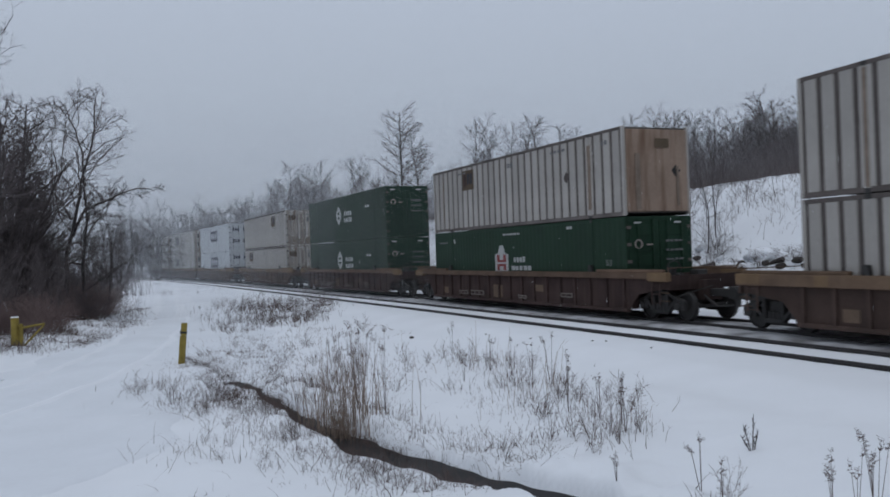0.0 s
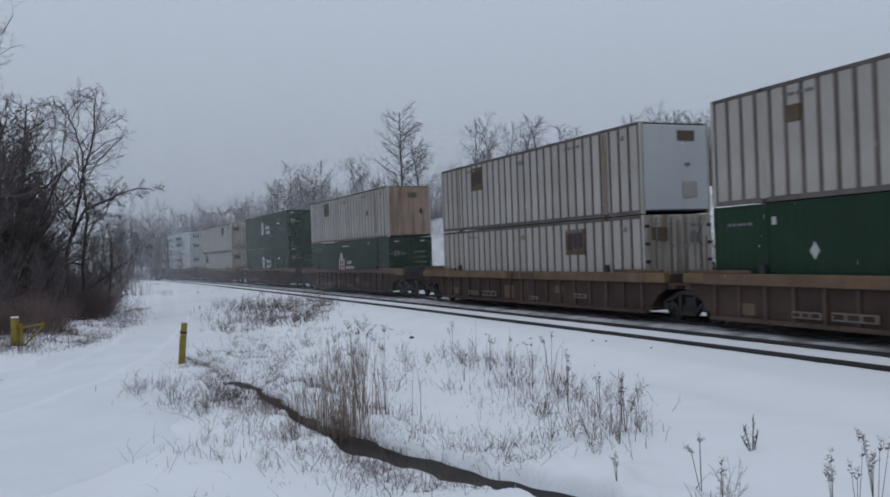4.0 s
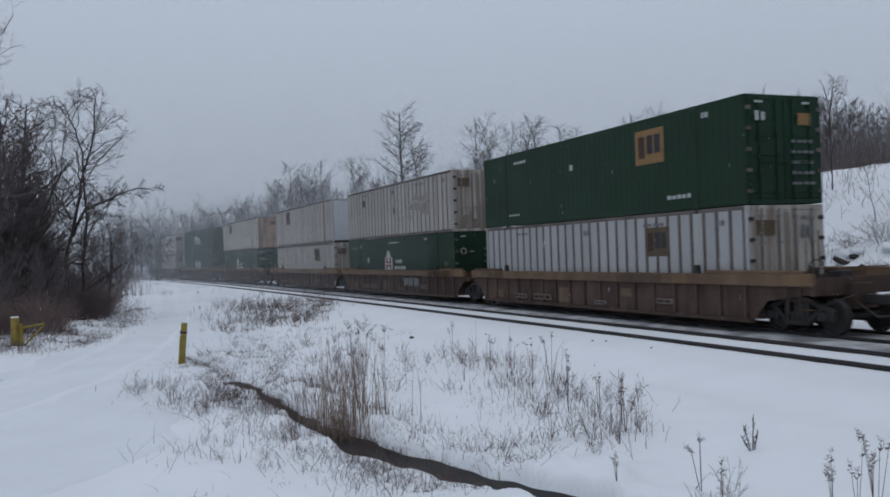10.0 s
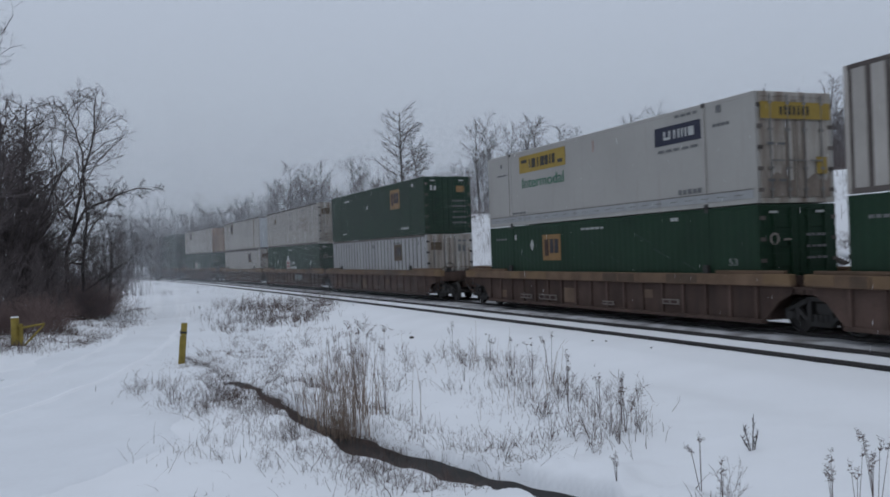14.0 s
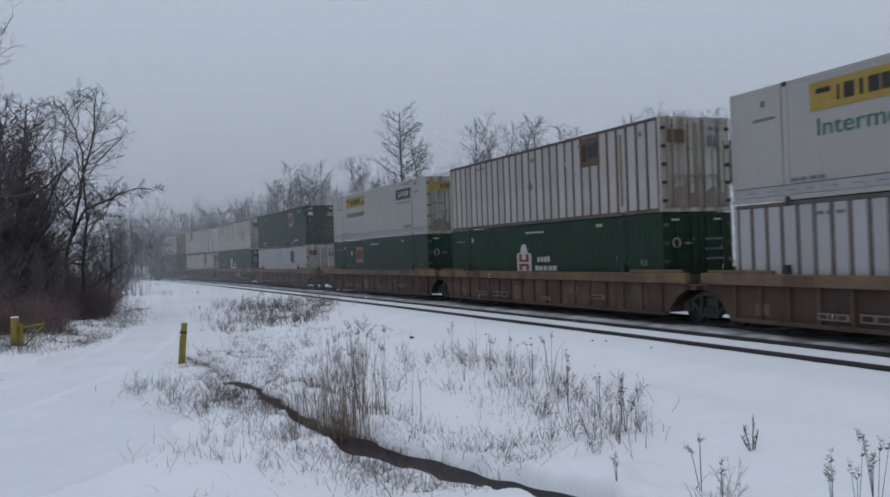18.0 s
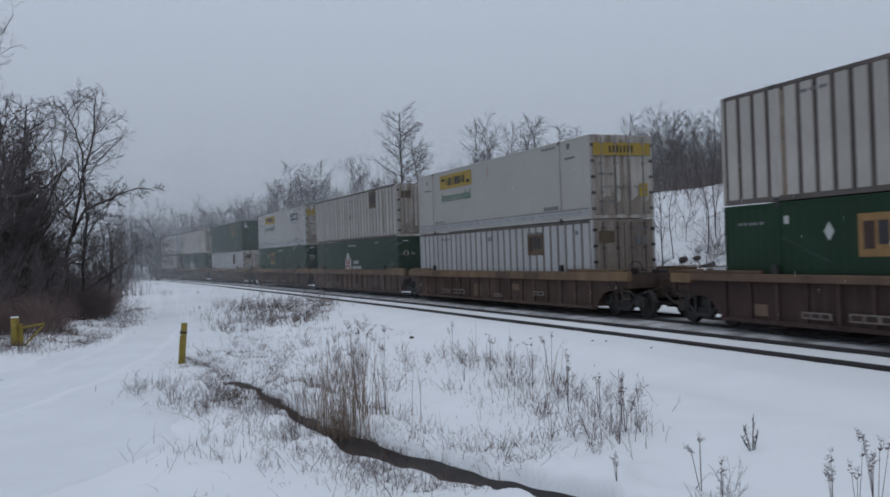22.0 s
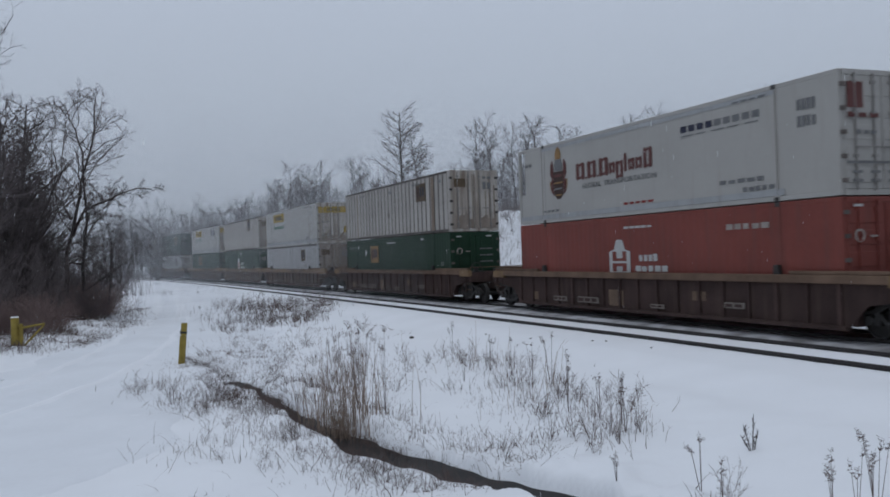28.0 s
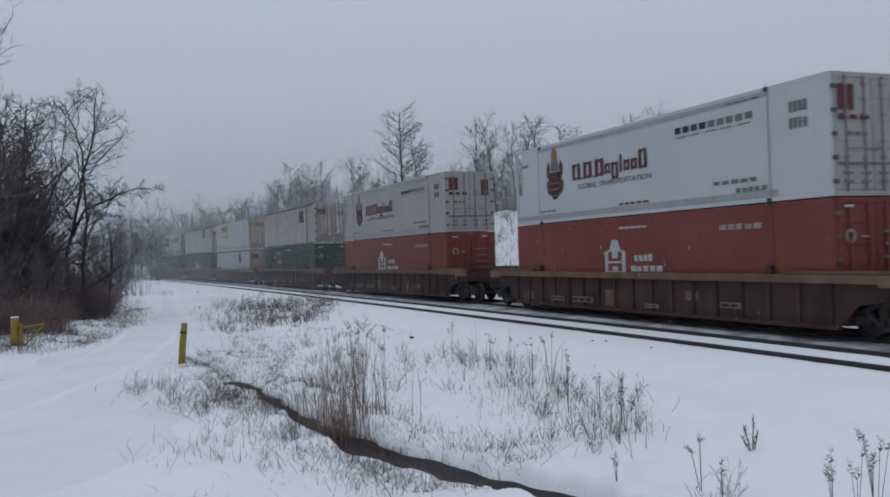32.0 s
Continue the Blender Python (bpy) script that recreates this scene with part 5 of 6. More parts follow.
for nm, spec, seed, lean, girth in (("fine_a", OVAL, 183, 0.0, 0.10), ("fine_b", OVAL, 194, 0.04, 0.10), ("fine_c", dict(OVAL, angle=(48, 40, 36), kids=(28, 7, 4), ratio=(0.36, 0.42, 0.46)), 199, -0.03, 0.10),
                                    ("fine_d", dict(CROWN, kids=(44, 6, 3)), 207, 0.02, 0.09)):
    TREES[nm] = tree_meshes(nm, spec, 9.5, girth, seed, 0.011, lean)
for nm, seed, lean in (("far_a", 83, 0.0), ("far_b", 94, 0.04), ("far_c", 99, 0.02)):
    TREES[nm] = tree_meshes(nm, dict(OVAL, kids=(20, 6, 4), sides=(4, 3, 3, 3), segs=(6, 3, 2, 1), angle=(46, 40, 36)), 9.5, 0.13, seed, 0.016, lean)
TREES["great_a"] = tree_meshes("great_a", CROWN, 11.0, 0.17, 341, 0.012, 0.0)
TREES["great_b"] = tree_meshes("great_b", dict(CROWN, kids=(46, 7, 3)), 11.0, 0.14, 352, 0.012, 0.03)
# the two trees at the thicket's edge, stems shaped to fit the camera's view: sinuous limbs with short side twigs
ROADSIDE = dict(SPREADING, levels=3, segs=(14, 8, 4, 2), sides=(7, 5, 3, 3), kids=(22, 11, 5), ratio=(0.30, 0.36, 0.46), angle=(60, 52, 46), shrink=(0.5, 0.5, 0.4), bend=(0.07, 0.17, 0.16, 0.14),
                lift=(0.04, 0.03, 0.03), thin=(0.22, 0.25, 0.3, 0.5), slim=0.013, tip=0.007)
ROADSIDE["from"] = (0.2, 0.15, 0.12)
BOUGH = dict(ROADSIDE, kids=(18, 9, 5), ratio=(0.24, 0.42, 0.46))
BOUGH["from"] = (0.12, 0.15, 0.12)


def guided_tree(name, seed, stems):
    """A tree whose stems and great boughs follow given ways; stems: (radius, is it a bough, points in x, y, z)."""
    r = random.Random(seed)
    out = [([], []), ([], [])]
    for girth, is_bough, line in stems:
        limb(out, Vector(line[0]), Vector((0, 0, 1)), 1.0, girth, 0, r, BOUGH if is_bough else ROADSIDE, 0.0, line)
    TREES[name] = raw_mesh(name + "_trunk", *out[0], M_BARK), raw_mesh(name + "_crown", *out[1], M_TWIG)


guided_tree("wide_a", 8, ((0.125, 0, ((0, 0, -0.3), (0.22, 0, 1.9), (0.38, 0.1, 3.6), (0.93, 0.2, 6.0), (1.54, 0.1, 8.2), (1.9, 0, 10.4))),
                          (0.085, 0, ((0.7, 0.3, -0.3), (0.87, 0.3, 2.2), (1.07, 0.2, 4.2), (1.2, 0, 7.3), (0.9, -0.2, 8.9), (0.4, -0.3, 10.2))),
                          (0.07, 1, ((0.5, 0.1, 3.8), (1.2, -0.3, 4.8), (2.1, -0.5, 5.3), (2.8, -0.6, 5.55), (3.8, -0.5, 5.95), (4.6, -0.4, 5.8))),
                          (0.055, 1, ((1.0, 0.2, 1.2), (1.8, 0.3, 1.75), (2.5, 0.4, 2.2), (3.5, 0.2, 2.9), (4.3, 0.1, 3.6))),
                          (0.045, 0, ((1.95, 0.5, -0.3), (2.1, 0.5, 1.6), (2.3, 0.4, 3.0), (2.1, 0.3, 4.5), (2.4, 0.2, 6.0))),
                          (0.06, 1, ((0.5, 0, 4.6), (-0.2, 0.4, 5.6), (-0.9, 0.6, 6.3), (-1.4, 0.7, 7.4))),
                          (0.06, 0, ((-2.7, -0.8, 3.05), (-1.9, -0.6, 3.5), (-0.7, -0.5, 4.35), (0.46, -0.4, 5.4), (1.2, -0.4, 6.4)))))
guided_tree("wide_b", 29, ((0.13, 0, ((0, 0, -0.3), (0.1, 0, 2.6), (0.75, 0.1, 5.4), (1.1, 0.1, 8.0), (1.35, 0, 10.2))),
                           (0.08, 1, ((0.75, 0.1, 4.9), (1.4, 0, 5.7), (2.6, -0.1, 6.7), (3.4, -0.2, 7.5))),
                           (0.08, 0, ((-0.5, 0.3, -0.3), (-0.7, 0.3, 3.2), (-0.4, 0.2, 6.2), (0.0, 0.1, 8.6), (0.3, 0, 9.8))),
                           (0.07, 1, ((0.3, 0, 3.4), (-0.8, 0.2, 4.4), (-1.6, 0.4, 5.6), (-2.1, 0.5, 7.2)))))


SAPLING = dict(SPREADING, levels=3, kids=(15, 6, 4), ratio=(0.42, 0.48, 0.5), angle=(46, 42, 40), segs=(7, 3, 2, 1), shrink=(0.55, 0.4, 0.4))
SAPLING["from"] = (0.16, 0.15, 0.1)
TREES["whip_c"] = tree_meshes("whip_c", SAPLING, 7.0, 0.05, 65, 0.009, 0.03)
TREES["whip_d"] = tree_meshes("whip_d", SAPLING, 7.0, 0.045, 76, 0.009, -0.03)


def tree(kind, x, y, tall, turn, label, group, tilt=0.0):
    """A bare tree of that kind on the ground."""
    t = tagged(new("tree"), label, "tree", group)
    k = tall / {"s": 10.5, "v": 10.8, "w": 7.3, "f": 10.0, "g": 11.0}[kind[0]] if kind[:4] != "wide" else tall / 10.6
    t.matrix_basis = pose(x, y, at(x, y), 0, tilt, turn) @ Matrix.Diagonal((k, k, k, 1))
    part("trunk", TREES[kind][0], None, t)
    part("crown", TREES[kind][1], None, t)
    return t


def column(px, depth):
    """A place of the plan that fits the camera's view: image column px in pixels, at a chosen depth."""
    return ((px - 784) / 1553.0 * depth, depth)


rnd = random.Random(77)
HILL = "bare trees along the crest behind the track"
# the single trees that stand out against the sky
for px, depth, tall, kind in ((712, 80, 12.8, "great_a"), (745, 82, 9.9, "great_b"), (850, 88, 9.6, "fine_a"), (876, 90, 10.0, "fine_b"), (915, 92, 10.0, "fine_c"), (935, 88, 10.2, "fine_a"), (960, 90, 9.6, "fine_b"),
                              (985, 95, 10.2, "fine_d"), (1030, 98, 9.8, "fine_a"), (1118, 86, 8.6, "fine_d"), (515, 112, 12.6, "fine_c"), (545, 112, 10.6, "fine_a"), (494, 118, 10.2, "fine_c"), (572, 116, 9.4, "fine_b"),
                              (630, 105, 9.0, "fine_a"), (650, 108, 8.4, "fine_b"), (440, 130, 8.6, "great_b"), (1352, 66, 8.0, "fine_a"), (1378, 67, 7.2, "fine_c"), (1330, 68, 6.8, "fine_b"), (1200, 78, 8.4, "fine_c"), (1462, 48, 5.4, "great_b")):
    x, y = column(px, depth)
    tree(kind, x, y, tall, rnd.uniform(0, 360), "tall bare tree on the snowy crest", HILL)


def wood(count, px0, px1, d0, d1, t0, t1, kinds):
    for i in range(count):
        x, y = column(px0 + (px1 - px0) * (i + rnd.random()) / count, rnd.uniform(d0, d1))
        tree(rnd.choice(kinds), x, y, rnd.uniform(t0, t1), rnd.uniform(0, 360), "bare grey-brown tree in the wood on the crest", HILL)


FARS = ("far_a", "far_b", "far_c")
FINES = ("fine_a", "fine_b", "fine_c", "fine_d")
wood(62, 1110, 1420, 62, 90, 4.6, 7.2, FINES)
wood(56, 1335, 1650, 54, 76, 4.4, 6.3, FINES)
wood(30, 800, 1210, 86, 115, 5.0, 8.2, FINES)
wood(20, 560, 830, 108, 140, 5.5, 8.5, FARS)
wood(50, 340, 580, 108, 150, 7.0, 9.8, FARS)
wood(54, 200, 390, 128, 185, 8.5, 12.0, FARS)
wood(12, 165, 300, 120, 165, 5.0, 8.0, FARS)
wood(12, 130, 232, 72, 118, 3.8, 6.0, FARS + ("whip_a",))

LEFT = "bare trees of the roadside thicket"
for px, depth, tall, kind, turn in ((108, 45, 11.4, "wide_a", 0), (6, 42, 10.8, "wide_b", 0), (72, 56, 9.0, "fine_a", 20), (-42, 34, 9.0, "spread_a", 80), (30, 50, 10.0, "fine_c", 150), (52, 54, 10.6, "fine_b", 250), (-10, 45, 11.0, "fine_a", 30),
                                    (20, 56, 12.2, "fine_c", 200), (14, 47, 10.8, "fine_b", 70), (44, 46, 9.0, "fine_d", 220), (-16, 40, 10.4, "fine_a", 140), (84, 56, 7.6, "fine_b", 300), (-2, 52, 12.4, "fine_d", 320),
                                    (198, 56, 5.0, "fine_a", 200), (-88, 27, 9.8, "spread_b", 10), (150, 60, 6.0, "fine_c", 140), (172, 58, 5.5, "fine_b", 50), (62, 50, 8.4, "fine_c", 10), (100, 58, 6.6, "fine_a", 77)):
    x, y = column(px, depth)
    tree(kind, x, y, tall, turn, "dark bare tree at the edge of the roadside thicket", LEFT)
for i in range(11):
    x, y = column(-75 + 16 * i + rnd.uniform(-8, 8), rnd.uniform(40, 58))
    tree(rnd.choice(("fine_a", "fine_b", "fine_c", "vase_b")), x, y, rnd.uniform(7.0, 10.2) * (1.0 if i < 7 else 0.6), rnd.uniform(0, 360), "dark bare tree at the edge of the roadside thicket", LEFT)
for i in range(15):
    x, y = column(-70 + 17 * i + rnd.uniform(-8, 8), rnd.uniform(42, 66))
    tree(rnd.choice(("whip_a", "whip_b", "whip_a", "fine_a", "fine_d")), x, y, rnd.uniform(4.5, 7.0) * (1.0 if i < 9 else 0.6), rnd.uniform(0, 360), "thin dark bare tree inside the thicket", LEFT)
# one bough reaches in from a tree outside the view on the hill's near shoulder
x, y = column(1800, 34)
tree("wide_b", x, y, 9.6, 160, "bare tree leaning over the cutting", HILL)
# thin saplings on the cutting's slope
for px, depth, tall, kind in ((1470, 39, 5.3, "whip_a"), (1430, 39, 5.2, "whip_b"), (1245, 44, 2.8, "whip_b"), (1262, 44, 3.2, "whip_a"), (1545, 34, 2.6, "whip_a"),
                              (1102, 52, 3.2, "whip_c"), (1120, 52, 3.6, "whip_d"), (1166, 42, 5.6, "whip_a"), (1186, 43, 4.6, "whip_b"), (1246, 41, 5.4, "whip_b"), (1262, 42, 4.6, "whip_a"), (1208, 44, 2.6, "whip_d"), (985, 60, 3.0, "whip_c"), (905, 64, 3.2, "whip_d"), (940, 62, 3.0, "whip_a"), (1575, 33, 2.4, "whip_b"), (1040, 56, 2.6, "whip_b")):
    x, y = column(px, depth)
    tree(kind, x, y, tall, rnd.uniform(0, 360), "thin bare sapling on the snowy slope", "saplings on the slope")


# ---- brush, reeds, grass and weeds ----
class Stems:
    """Collects thin tapering stems into one mesh."""

    def __init__(self):
        self.v, self.f = [], []

    def add(self, x, y, z, h, lean, turn, r, droop=0.0, segs=3):
        base = len(self.v)
        dx, dy = math.cos(turn), math.sin(turn)
        for i in range(segs + 1):
            f = i / segs
            out = lean * f + droop * f * f * f
            up = h * (f - 0.5 * abs(droop) * f * f * f)
            rr = r * (1 - 0.75 * f)
            for k in range(3):
                a = turn + k * 2.0944
                self.v.append((x + dx * out * h + rr * math.cos(a), y + dy * out * h + rr * math.sin(a), z + up))
        for i in range(segs):
            for k in range(3):
                q = (k + 1) % 3
                self.f.append((base + i * 3 + k, base + i * 3 + q, base + i * 3 + 3 + q, base + i * 3 + 3 + k))

    def clump(self, rnd, x, y, n, spread, h, r=0.004, lean=0.25, droop=0.2, spread_y=None, segs=3):
        xs = np.array([rnd.gauss(x, spread) for _ in range(n)])
        ys = np.array([rnd.gauss(y, spread_y or spread) for _ in range(n)])
        for a, b, z in zip(xs, ys, height(xs, ys)):
            k = h * rnd.uniform(0.22, 1.15)
            self.add(a, b, max(z, WATER) - 0.03, k, rnd.gauss(0, lean), rnd.uniform(0, 6.283), r * rnd.uniform(0.7, 1.3), abs(rnd.gauss(0, droop)), segs)

    def done(self, name, mat, label, category):
        return tagged(new(name, raw_mesh(name, self.v, self.f, mat)), label, category, kind="stuff")


rnd = random.Random(5)
# the dark thicket on the road's far side: branching bushes, with fine stems between
SHRUB = dict(SPREADING, levels=2, segs=(4, 2, 1), sides=(3, 3, 3), kids=(8, 5), ratio=(0.42, 0.5), angle=(38, 40), shrink=(0.4, 0.3), lift=(0.06, 0.03), thin=(0.35, 0.4, 0.6), bend=(0.16, 0.2, 0.2))
SHRUB["from"] = (0.15, 0.1)


def bush_meshes(name, seed, stems, tall, mat):
    r = random.Random(seed)
    out = [([], []), ([], [])]
    for i in range(stems):
        a = i * 2.399 + r.uniform(-0.3, 0.3)
        f = r.random()
        limb(out, Vector((0.25 * f * math.cos(a), 0.25 * f * math.sin(a), -0.1)), Vector((0.75 * f * math.cos(a), 0.75 * f * math.sin(a), 1)).normalized(), tall * r.uniform(0.6, 1.0), 0.012, 0, r, dict(SHRUB, tip=0.004), 0.03)
    return raw_mesh(name + "_stems", *out[0], mat), raw_mesh(name + "_twigs", *out[1], mat)


BUSHES = [bush_meshes("bush_%d" % i, 200 + i, 13, 2.0, M_BRUSH) for i in range(3)] + [bush_meshes("brush_%d" % i, 210 + i, 12, 2.0, M_BRUSH2) for i in range(3)]


def bush(which, x, y, tall, wide, turn, label, group):
    t = tagged(new("bush"), label, "bush", group)
    t.matrix_basis = pose(x, y, at(x, y), 0, 0, turn) @ Matrix.Diagonal((wide / 1.6, wide / 1.6, tall / 2.0, 1))
    tagged(part("stem_mass", BUSHES[which][0], None, t), kind="stuff")
    tagged(part("twig_mass", BUSHES[which][1], None, t), kind="stuff")


for i in range(44):
    px = -70 + 236 * (i + rnd.random()) / 44
    d = rnd.uniform(43, 56) if px > 95 else rnd.uniform(36, 54)
    x, y = column(px, d)
    bush(3 + i % 3, x, y, rnd.uniform(2.6, 5.0) * (1.0 if px < 100 else 0.6), rnd.uniform(1.8, 2.8), rnd.uniform(0, 360), "dark leafless bush filling the roadside thicket", "bushes of the thicket")
for i in range(30):
    px = rnd.uniform(92, 184)
    x, y = column(px, 42.5 + (px - 92) * 0.02 + rnd.uniform(0, 5))
    bush(i % 3, x, y, rnd.uniform(1.3, 2.3), rnd.uniform(1.6, 2.4), rnd.uniform(0, 360), "reddish brown leafless bush beside the snowy road", "bushes of the thicket")
for i in range(34):
    x, y = column(rnd.uniform(-60, 105), rnd.uniform(34.5, 39))
    bush(i % 3, x, y, rnd.uniform(1.0, 2.0), rnd.uniform(1.4, 2.2), rnd.uniform(0, 360), "reddish brown leafless bush beside the snowy road", "bushes of the thicket")
st = Stems()
for i in range(70):
    px = rnd.uniform(-90, 205)
    x, y = column(px, rnd.uniform(44, 60))
    st.clump(rnd, x, y, 26, 0.8, rnd.uniform(1.4, 3.4) * (1.0 if px < 110 else 0.6), 0.009, 0.5, 0.3)
st.done("thicket_brush", M_BRUSH2, "fine dark stems between the thicket's bushes", "brush")
# undergrowth on the crest
st = Stems()
for i in range(420):
    s, lat = rnd.uniform(-40, 100), -16.6 - rnd.random() ** 1.5 * 12
    x, y, _ = on_track(s, lat)
    st.clump(rnd, float(x), float(y), 36, 1.1, rnd.uniform(1.2, 3.6), 0.011, 0.25, 0.12, segs=2)
for i in range(150):
    s, lat = rnd.uniform(95, 210), -7.0 - rnd.random() * 24
    x, y, _ = on_track(s, lat)
    st.clump(rnd, float(x), float(y), 30, 1.6, rnd.uniform(2.0, 5.0), 0.025, 0.25, 0.12, segs=2)
for i in range(110):
    x, y = column(rnd.uniform(120, 236), rnd.uniform(70, 170))
    st.clump(rnd, x, y, 30, 1.2, rnd.uniform(1.0, 2.6), 0.018, 0.25, 0.12, segs=2)
for i in range(230):
    s, lat = rnd.uniform(-45, 28), -17.0 - rnd.random() * 8
    x, y, _ = on_track(s, lat)
    st.clump(rnd, float(x), float(y), 34, 1.0, rnd.uniform(1.4, 3.6), 0.009, 0.22, 0.12, segs=2)
st.done("crest_undergrowth", M_BRUSH2, "grey-brown leafless undergrowth along the crest", "brush")
# straw and twigs poking through the snow of the slope
st = Stems()
for i in range(640):
    s, lat = rnd.uniform(-16, 60), -16.8 + 11.5 * rnd.random() ** 1.3
    x, y, _ = on_track(s, lat)
    st.clump(rnd, float(x), float(y), rnd.randint(5, 18), 0.4, rnd.uniform(0.3, 1.0), 0.009, 0.9, 0.5, segs=2)
for i in range(260):
    s, lat = rnd.uniform(14, 75), -17.0 + 11.5 * rnd.random()
    x, y, _ = on_track(s, lat)
    st.clump(rnd, float(x), float(y), rnd.randint(6, 18), 0.5, rnd.uniform(0.4, 1.3), 0.011, 0.8, 0.4, segs=2)
st.done("slope_twigs", M_WEED, "dead twigs and stalks on the snowy slope", "weeds")

# the field between road and track: branching dead weeds, with loose stalks round them
WEEDS = []
for i in range(4):
    r = random.Random(300 + i)
    out = [([], []), ([], [])]
    for k in range(7):
        a, f = k * 2.399 + r.random(), 0.3 + 0.7 * r.random()
        limb(out, Vector((0.06 * f * math.cos(a), 0.06 * f * math.sin(a), -0.04)), Vector((0.55 * f * math.cos(a), 0.55 * f * math.sin(a), 1)).normalized(), r.uniform(0.5, 1.0), 0.0055, 0, r,
             dict(SHRUB, kids=(6, 3), angle=(44, 46), tip=0.0028), 0.02)
    v = out[0][0] + out[1][0]
    n = len(out[0][0])
    WEEDS.append(raw_mesh("dead_weed_%d" % i, v, out[0][1] + [tuple(j + n for j in q) for q in out[1][1]], M_WEED))
SPOTS = ((-10.5, 45.5, 9, 1.1), (-8.0, 39.0, 6, 0.9), (-7.2, 41.9, 7, 0.9), (-5.7, 36.6, 6, 0.8), (-8.6, 46.6, 5, 0.9), (-11.6, 49, 6, 1.0), (-7.8, 34.6, 5, 0.9), (-3.4, 28.5, 3, 0.7), (-3.3, 29.6, 2, 0.5),
         (-2.2, 22.8, 4, 0.6), (-3.5, 23.9, 5, 0.7), (-4.4, 23.7, 5, 0.8), (-6.3, 27.9, 4, 0.8), (-5.4, 27.2, 4, 0.8), (-1.2, 20.2, 3, 0.5), (-0.3, 21.4, 4, 0.3), (0.1, 17.3, 3, 0.3), (0.64, 20.4, 4, 0.3),
         (1.2, 20.4, 4, 0.3), (1.45, 19.6, 4, 0.3), (0.85, 16.9, 3, 0.3), (1.8, 16.8, 4, 0.3), (1.9, 15.4, 4, 0.3), (1.4, 14.9, 4, 0.3), (2.1, 13.3, 5, 0.25), (2.05, 11.7, 3, 0.2), (2.45, 12.5, 4, 0.2),
         (2.65, 12.8, 4, 0.2), (2.7, 14.2, 3, 0.3), (1.9, 13.8, 3, 0.3), (1.4, 12.7, 3, 0.2), (-6.8, 19.8, 5, 0.4), (-4.6, 17.6, 8, 0.4), (-3.9, 16.6, 7, 0.4), (-5.3, 19.3, 4, 0.5), (-3.8, 12.9, 2, 0.4), (-3.2, 12.2, 1, 0.4),
         (-2.3, 14.2, 4, 0.4), (-1.6, 12.2, 4, 0.4), (-0.9, 11.3, 4, 0.4), (-23.0, 73.0, 3, 0.5), (-19.5, 70.0, 3, 0.8), (2.75, 9.6, 2, 0.1), (-1.7, 17.6, 4, 0.5), (-2.4, 19.4, 4, 0.5),
         (-10.3, 46.0, 14, 0.9), (-10.0, 50.0, 10, 1.0), (-8.2, 44.0, 14, 0.9), (-6.7, 41.6, 8, 0.6), (-9.7, 41.5, 8, 1.2), (-7.3, 37.0, 10, 0.9), (-12.6, 55.0, 6, 1.0),
         (-4.3, 17.2, 10, 0.45), (-3.6, 15.6, 8, 0.4), (-2.6, 13.7, 8, 0.4), (-1.6, 12.0, 8, 0.45), (-0.8, 10.9, 8, 0.4), (-3.6, 12.4, 2, 0.4), (-2.6, 17.4, 6, 0.5), (-3.2, 19.0, 8, 0.6), (-2.4, 22.0, 6, 0.7), (0.9, 18.0, 6, 0.7), (1.9, 14.6, 6, 0.4))
for x, y, n, sp in SPOTS:
    for k in range(max(1, n // 2)):
        a, b = rnd.gauss(x, sp), rnd.gauss(y, sp)
        if to_lines(np.array([a]), np.array([b]), DITCH)[0][0] < 0.42:
            continue
        z = rnd.uniform(0.3, 0.66) * (1.25 if y > 30 else 1.0 if x > 0 or y > 17 else 0.62)
        w = tagged(new("dead_weed", WEEDS[k % 4]), "brown dead weed standing in the snow", "weed", "dead weeds of the field")
        w.matrix_basis = pose(a, b, at(a, b), rnd.uniform(-8, 8), rnd.uniform(-8, 8), rnd.uniform(0, 360)) @ Matrix.Diagonal((z * rnd.uniform(0.8, 1.4), z * rnd.uniform(0.8, 1.4), z, 1))
st = Stems()
for x, y, n, sp in SPOTS:
    st.clump(rnd, x, y, n * 5, sp * 1.3, 0.36 if y < 30 else 0.6, 0.0036 + 0.00009 * y, 0.6, 0.5)
st.done("field_stalks", M_WEED, "loose brown stalks in the snowy field", "weeds")
